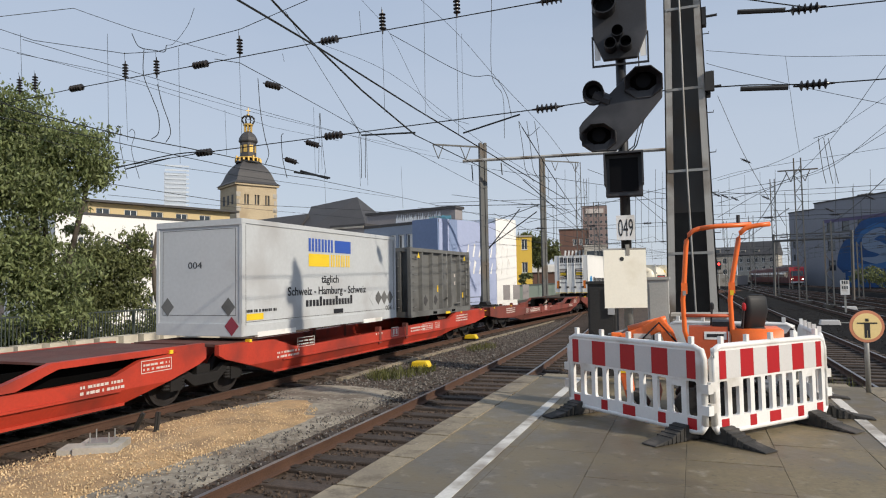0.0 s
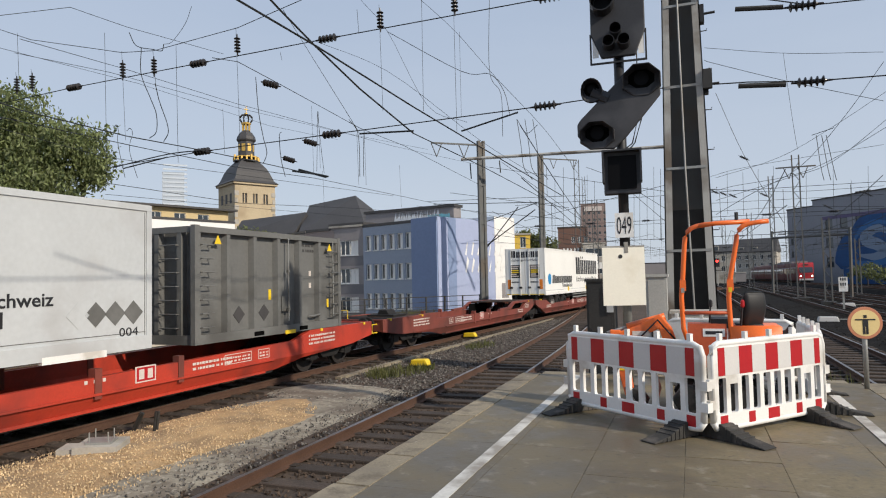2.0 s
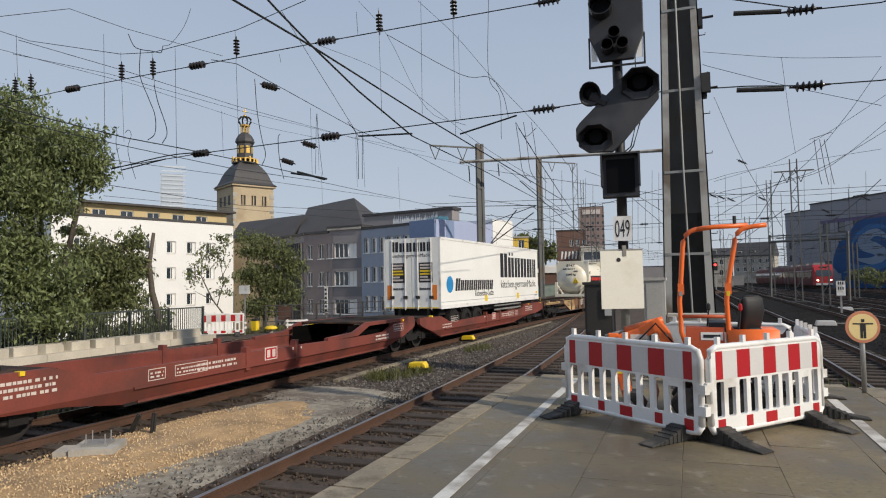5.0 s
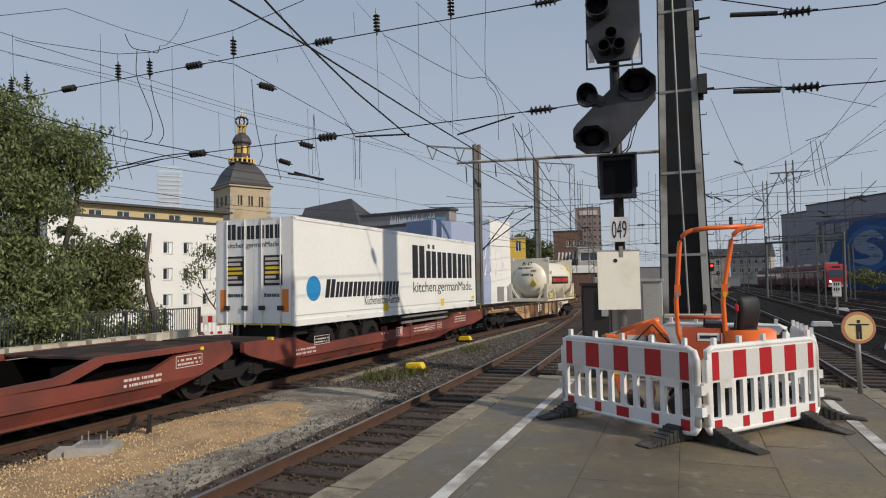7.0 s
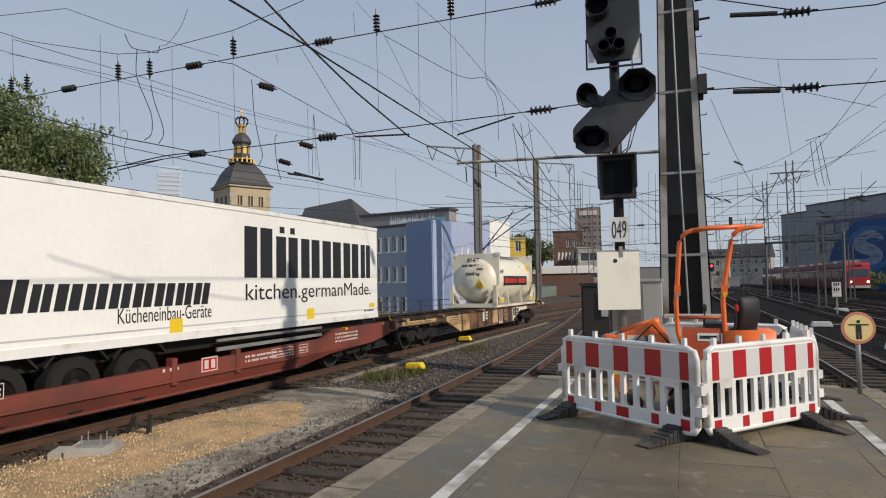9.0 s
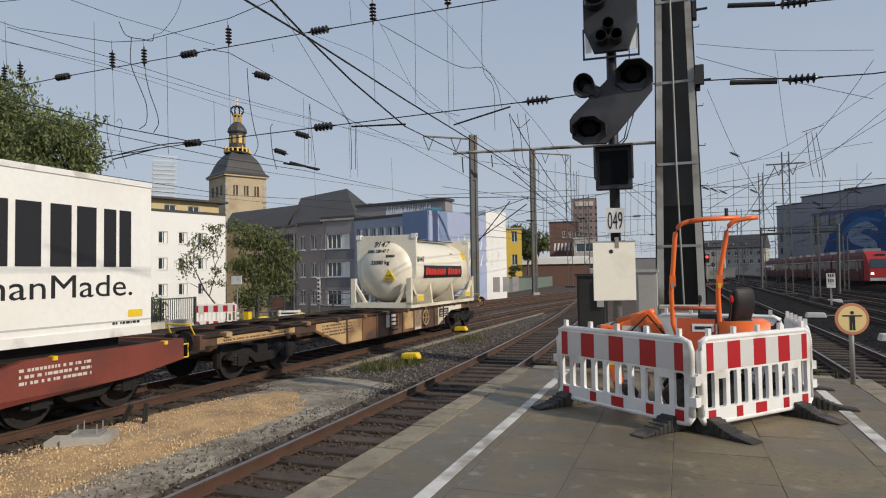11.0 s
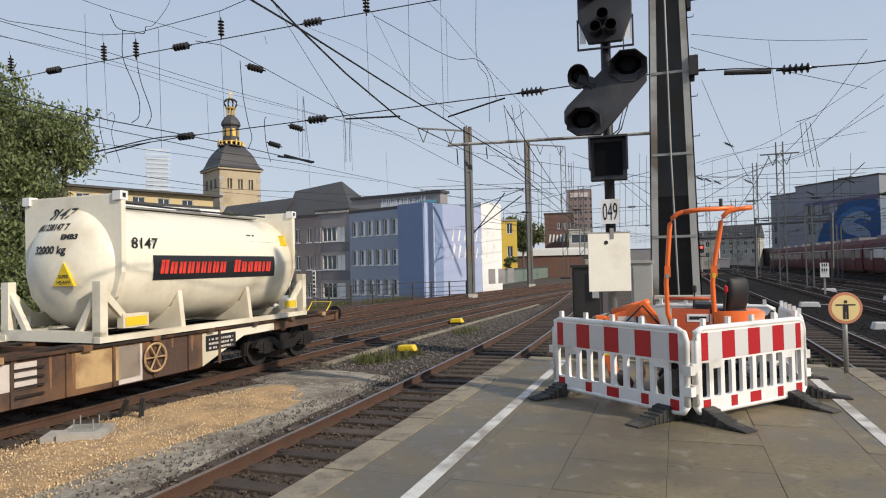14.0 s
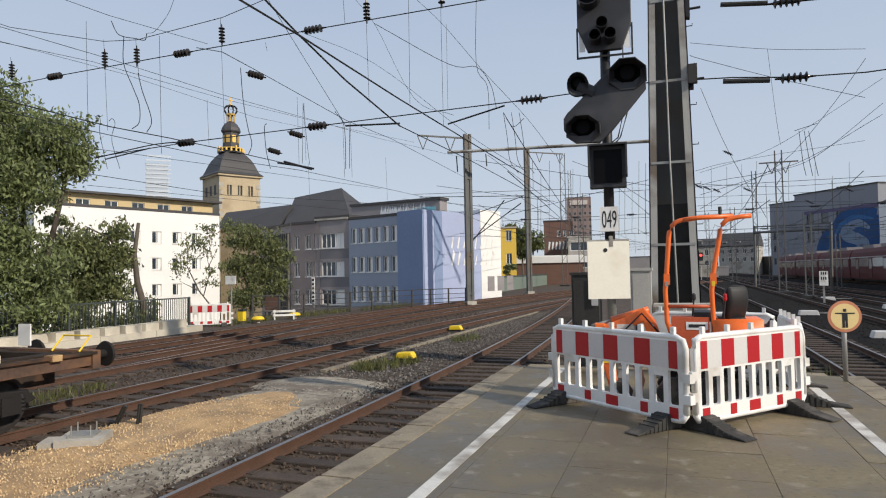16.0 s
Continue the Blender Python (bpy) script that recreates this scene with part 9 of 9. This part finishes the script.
wire("jumper_wire", [(-13.77, 30.00, 8.35), (-13.70, 30.00, 6.17)], 0.006, 0)
wire("jumper_wire", [(-13.90, 22.00, 9.47), (-13.84, 22.00, 6.73)], 0.006, 0)
wire("jumper_wire", [(-14.30, 30.00, 15.38), (-10.30, 30.00, 12.75), (-8.84, 30.00, 12.41), (-8.15, 30.00, 11.49), (-7.89, 30.00, 10.35)], 0.016, 0)
wire("jumper_wire", [(-7.58, 26.00, 14.61), (-7.66, 26.00, 11.20), (-7.19, 26.00, 10.17), (-7.16, 26.00, 8.37)], 0.012, 0)
wire("jumper_wire", [(-15.94, 30.00, 17.47), (-14.30, 30.00, 15.38), (-12.15, 30.00, 11.25), (-10.05, 30.00, 10.16)], 0.01, 0)
wire("jumper_wire", [(-16.59, 24.00, 14.62), (-15.00, 24.00, 12.09), (-13.22, 24.00, 9.28), (-12.82, 24.00, 8.63)], 0.012, 0)
wire("jumper_wire", [(-16.69, 40.00, 21.69), (-14.08, 40.00, 18.92), (-11.41, 40.00, 15.51), (-8.53, 40.00, 12.06), (-6.82, 40.00, 9.58)], 0.014, 0)
wire("jumper_wire", [(-18.74, 30.00, 15.60), (-14.33, 30.00, 13.29), (-9.49, 30.00, 9.26), (-6.46, 30.00, 7.09)], 0.01, 0)
wire("jumper_wire", [(-10.05, 40.00, 12.58), (-9.83, 40.00, 10.92), (-9.68, 40.00, 9.45), (-9.16, 40.00, 8.62)], 0.02, 0)
wire("jumper_wire", [(-9.53, 40.00, 12.53), (-9.32, 40.00, 10.87), (-9.17, 40.00, 9.41), (-8.65, 40.00, 8.58)], 0.02, 0)
wire("jumper_wire", [(-9.02, 40.00, 12.47), (-8.81, 40.00, 10.82), (-8.67, 40.00, 9.37), (-8.15, 40.00, 8.55)], 0.02, 0)
wire("jumper_wire", [(-10.05, 40.00, 12.58), (-9.45, 40.00, 11.61), (-8.71, 40.00, 12.08)], 0.02, 0)
wire("jumper_wire", [(1.18, 40.00, 15.53), (5.51, 40.00, 14.57), (9.96, 40.00, 13.99)], 0.014, 0)
wire("jumper_wire", [(0.87, 30.00, 11.70), (1.31, 30.00, 11.49), (4.09, 30.00, 10.34), (7.38, 30.00, 9.13)], 0.012, 0)
wire("jumper_wire", [(2.11, 50.00, 15.41), (3.78, 50.00, 10.76), (6.08, 50.00, 5.85)], 0.018, 0)
wire("jumper_wire", [(11.18, 45.00, 14.86), (9.07, 45.00, 11.85), (6.54, 45.00, 8.95), (3.63, 45.00, 7.38), (1.62, 45.00, 6.23)], 0.016, 0)
wire("jumper_wire", [(13.29, 50.00, 13.12), (9.29, 50.00, 9.90), (6.54, 50.00, 8.95), (1.83, 50.00, 7.67)], 0.016, 0)
wire("jumper_wire", [(15.90, 60.00, 14.37), (9.52, 60.00, 10.84), (3.57, 60.00, 9.85), (2.00, 60.00, 9.47)], 0.02, 0)
wire("jumper_wire", [(13.36, 50.00, 14.80), (9.05, 50.00, 12.05), (5.90, 50.00, 10.38), (1.89, 50.00, 9.29)], 0.014, 0)
wire("jumper_wire", [(5.89, 45.00, 16.14), (6.20, 45.00, 12.16), (6.42, 45.00, 10.02)], 0.012, 0)
wire("jumper_wire", [(2.09, 70.00, 10.94), (9.11, 70.00, 10.20), (16.87, 70.00, 10.22)], 0.02, 0)
wire("jumper_wire", [(2.13, 70.00, 12.20), (5.76, 70.00, 12.94), (17.04, 70.00, 14.04)], 0.018, 0)
wire("jumper_wire", [(2.33, 80.00, 10.54), (19.25, 80.00, 10.44)], 0.02, 0)
wire("jumper_wire", [(2.29, 80.00, 9.56), (10.34, 80.00, 9.63), (19.19, 80.00, 9.13)], 0.02, 0)
wire("jumper_wire", [(7.47, 45.00, 10.80), (7.63, 45.00, 8.87), (7.77, 45.00, 7.99)], 0.02, 0)
wire("jumper_wire", [(7.76, 45.00, 10.77), (7.99, 45.00, 8.84), (8.13, 45.00, 7.96)], 0.02, 0)
wire("jumper_wire", [(8.00, 45.00, 10.75), (8.29, 45.00, 8.81), (8.43, 45.00, 7.94)], 0.02, 0)
wire("jumper_wire", [(7.22, 45.00, 10.82), (8.45, 45.00, 11.16)], 0.02, 0)
wire("jumper_wire", [(3.44, 65.00, 11.81), (3.34, 65.00, 7.88)], 0.014, 0)
wire("jumper_wire", [(4.76, 65.00, 11.71), (4.67, 65.00, 7.81)], 0.014, 0)
wire("jumper_wire", [(6.03, 65.00, 11.87), (5.92, 65.00, 7.75)], 0.014, 0)
wire("jumper_wire", [(7.28, 65.00, 12.03), (7.16, 65.00, 7.68)], 0.014, 0)
wire("jumper_wire", [(9.86, 65.00, 11.32), (9.75, 65.00, 7.55)], 0.014, 0)
wire("jumper_wire", [(11.96, 65.00, 11.41), (11.84, 65.00, 7.44)], 0.014, 0)
wire("jumper_wire", [(13.28, 65.00, 10.32), (13.20, 65.00, 7.37)], 0.014, 0)
wire("jumper_wire", [(14.59, 65.00, 11.45), (14.45, 65.00, 7.30)], 0.014, 0)
wire("jumper_wire", [(-17.89, 60.00, 13.24), (-1.42, 60.00, 9.69)], 0.022, 0)
wire("jumper_wire", [(-24.47, 60.00, 10.33), (-8.76, 60.00, 9.90)], 0.022, 0)
wire("jumper_wire", [(-22.03, 60.00, 11.03), (-10.34, 60.00, 8.84)], 0.022, 0)
wire("jumper_wire", [(-14.65, 60.00, 7.85), (-1.40, 60.00, 10.43)], 0.022, 0)
wire("jumper_wire", [(-5.23, 60.00, 10.70), (-1.48, 60.00, 7.95)], 0.022, 0)
wire("jumper_wire", [(-4.76, 60.00, 9.90), (-1.52, 60.00, 6.71)], 0.022, 0)
wire("jumper_wire", [(-25.71, 60.00, 9.94), (-10.90, 60.00, 7.82)], 0.022, 0)
wire("jumper_wire", [(-8.69, 60.00, 12.51), (-4.74, 60.00, 10.67)], 0.022, 0)
wire("jumper_wire", [(-16.74, 60.00, 13.70), (-8.84, 60.00, 7.30)], 0.022, 0)
wire("jumper_wire", [(-5.63, 75.00, 12.39), (-5.82, 75.00, 6.38)], 0.02, 0)
wire("jumper_wire", [(-5.00, 75.00, 12.99), (-5.21, 75.00, 6.36)], 0.02, 0)
wire("jumper_wire", [(-4.24, 75.00, 12.24), (-4.43, 75.00, 6.33)], 0.02, 0)
wire("jumper_wire", [(-3.45, 75.00, 14.45), (-3.72, 75.00, 6.30)], 0.02, 0)
wire("jumper_wire", [(-2.75, 75.00, 14.14), (-3.01, 75.00, 6.27)], 0.02, 0)
wire("jumper_wire", [(-12.19, 75.00, 13.83), (-12.39, 75.00, 6.63)], 0.02, 0)
wire("jumper_wire", [(-10.76, 75.00, 14.11), (-10.97, 75.00, 6.58)], 0.02, 0)
wire("jumper_wire", [(-9.95, 75.00, 13.34), (-10.15, 75.00, 6.54)], 0.02, 0)
wire("jumper_wire", [(-14.47, 75.00, 14.33), (-14.67, 75.00, 6.72)], 0.02, 0)
wire("jumper_wire", [(-13.46, 75.00, 15.24), (-13.69, 75.00, 6.68)], 0.02, 0)
wire("jumper_wire", [(-15.63, 50.00, 4.59), (-12.64, 50.00, 8.09)], 0.045, 0)
wire("jumper_wire", [(-15.43, 50.00, 5.04), (-11.28, 50.00, 7.79)], 0.045, 0)
wire("jumper_wire", [(-15.58, 50.00, 6.97), (-11.04, 50.00, 8.35)], 0.03, 0)
wire("jumper_wire", [(-19.88, 50.00, 8.74), (-11.04, 50.00, 8.35)], 0.03, 0)
wire("jumper_wire", [(-16.58, 50.00, 11.94), (-16.51, 50.00, 10.63)], 0.05, 0)
wire("jumper_wire", [(-14.09, 50.00, 11.92), (-14.02, 50.00, 10.91)], 0.05, 0)
insulator((-12.95, 18.00, 9.10), (1, 0, -0.35), 1.0)
insulator((-16.34, 24.00, 7.85), (1, 0, -0.35), 1.0)
insulator((-13.96, 22.00, 7.99), (1, 0, -0.35), 1.0)
insulator((2.80, 60.00, 9.27), (0.6, 0, -0.35), 0.95)
insulator((2.14, 60.00, 9.46), (0.6, 0, -0.35), 0.95)
insulator((5.91, 60.00, 8.97), (0.6, 0, -0.35), 0.95)
insulator((3.54, 60.00, 9.03), (0.6, 0, -0.35), 0.95)
insulator((3.77, 50.00, 10.56), (0.6, 0, -0.35), 0.95)
insulator((10.52, 60.00, 7.67), (0.6, 0, -0.35), 0.95)
insulator((13.37, 60.00, 8.50), (0.6, 0, -0.35), 0.95)


# ---- platform slabs and coping ----
def platform_pieces():
    def slab(w, d):
        bm = boxes((-w / 2 + 0.0015, w / 2 - 0.0015, -d / 2 + 0.0015, d / 2 - 0.0015, -0.04, 0.0))
        bmesh.ops.bevel(bm, geom=[e for e in bm.edges if all(v.co.z > -0.01 for v in e.verts)], offset=0.003, segments=1, affect="EDGES")
        me = bpy.data.meshes.new("slab")
        bm.to_mesh(me)
        bm.free()
        me.materials.append(M_SLAB)
        return me
    n = 6
    w, d = (2.45 + 2.7) / n, 0.86
    me = slab(w, d)
    r = random.Random(2)
    y = 12.05 - d / 2
    while y > -3:
        for k in range(n):
            o = new("slab", me)
            o.parent = platform
            o.matrix_basis = pose(-2.7 + w * (k + 0.5), y, PZ + r.uniform(-0.004, 0.0), r.uniform(-0.25, 0.25), r.uniform(-0.25, 0.25), 0)
        y -= d
    bm = boxes((-0.18, 0.18, -0.495, 0.495, -0.14, 0.0))
    bmesh.ops.bevel(bm, geom=bm.edges[:], offset=0.015, segments=2, affect="EDGES")
    cm = bpy.data.meshes.new("coping_stone")
    bm.to_mesh(cm)
    bm.free()
    cm.materials.append(M_COPING)
    for k in range(16):
        for x in (-2.88, 2.63):
            o = new("coping_stone", cm)
            o.parent = platform
            o.matrix_basis = pose(x + r.uniform(-0.008, 0.008), 11.62 - k, PZ + 0.004 + r.uniform(-0.003, 0.003), 0, r.uniform(-0.3, 0.3), r.uniform(-0.3, 0.3))
    for k in range(5):
        o = new("coping_stone", cm)
        o.parent = platform
        o.matrix_basis = pose(-2.2 + k * 1.0, 12.2, PZ + 0.003, 0, 0, 90)


platform_pieces()


# ---- what moves ----
def motions():
    steps = [16.0 * k / 160 for k in range(161)]
    for ob, s, lift in RIDERS:
        walk(ob, [(t, on_track(s - ride(t)) @ pose(0, 0, lift)) for t in steps[::4]])
    for ob, y in WHEELS:
        walk(ob, [(t, pose(0, y, WHEEL_R, math.degrees(ride(t) / WHEEL_R))) for t in steps])
    for ob, y in RED_CARS:
        walk(ob, [(t, on_red_track(y - red_ride(t))) for t in steps[::4]])


motions()
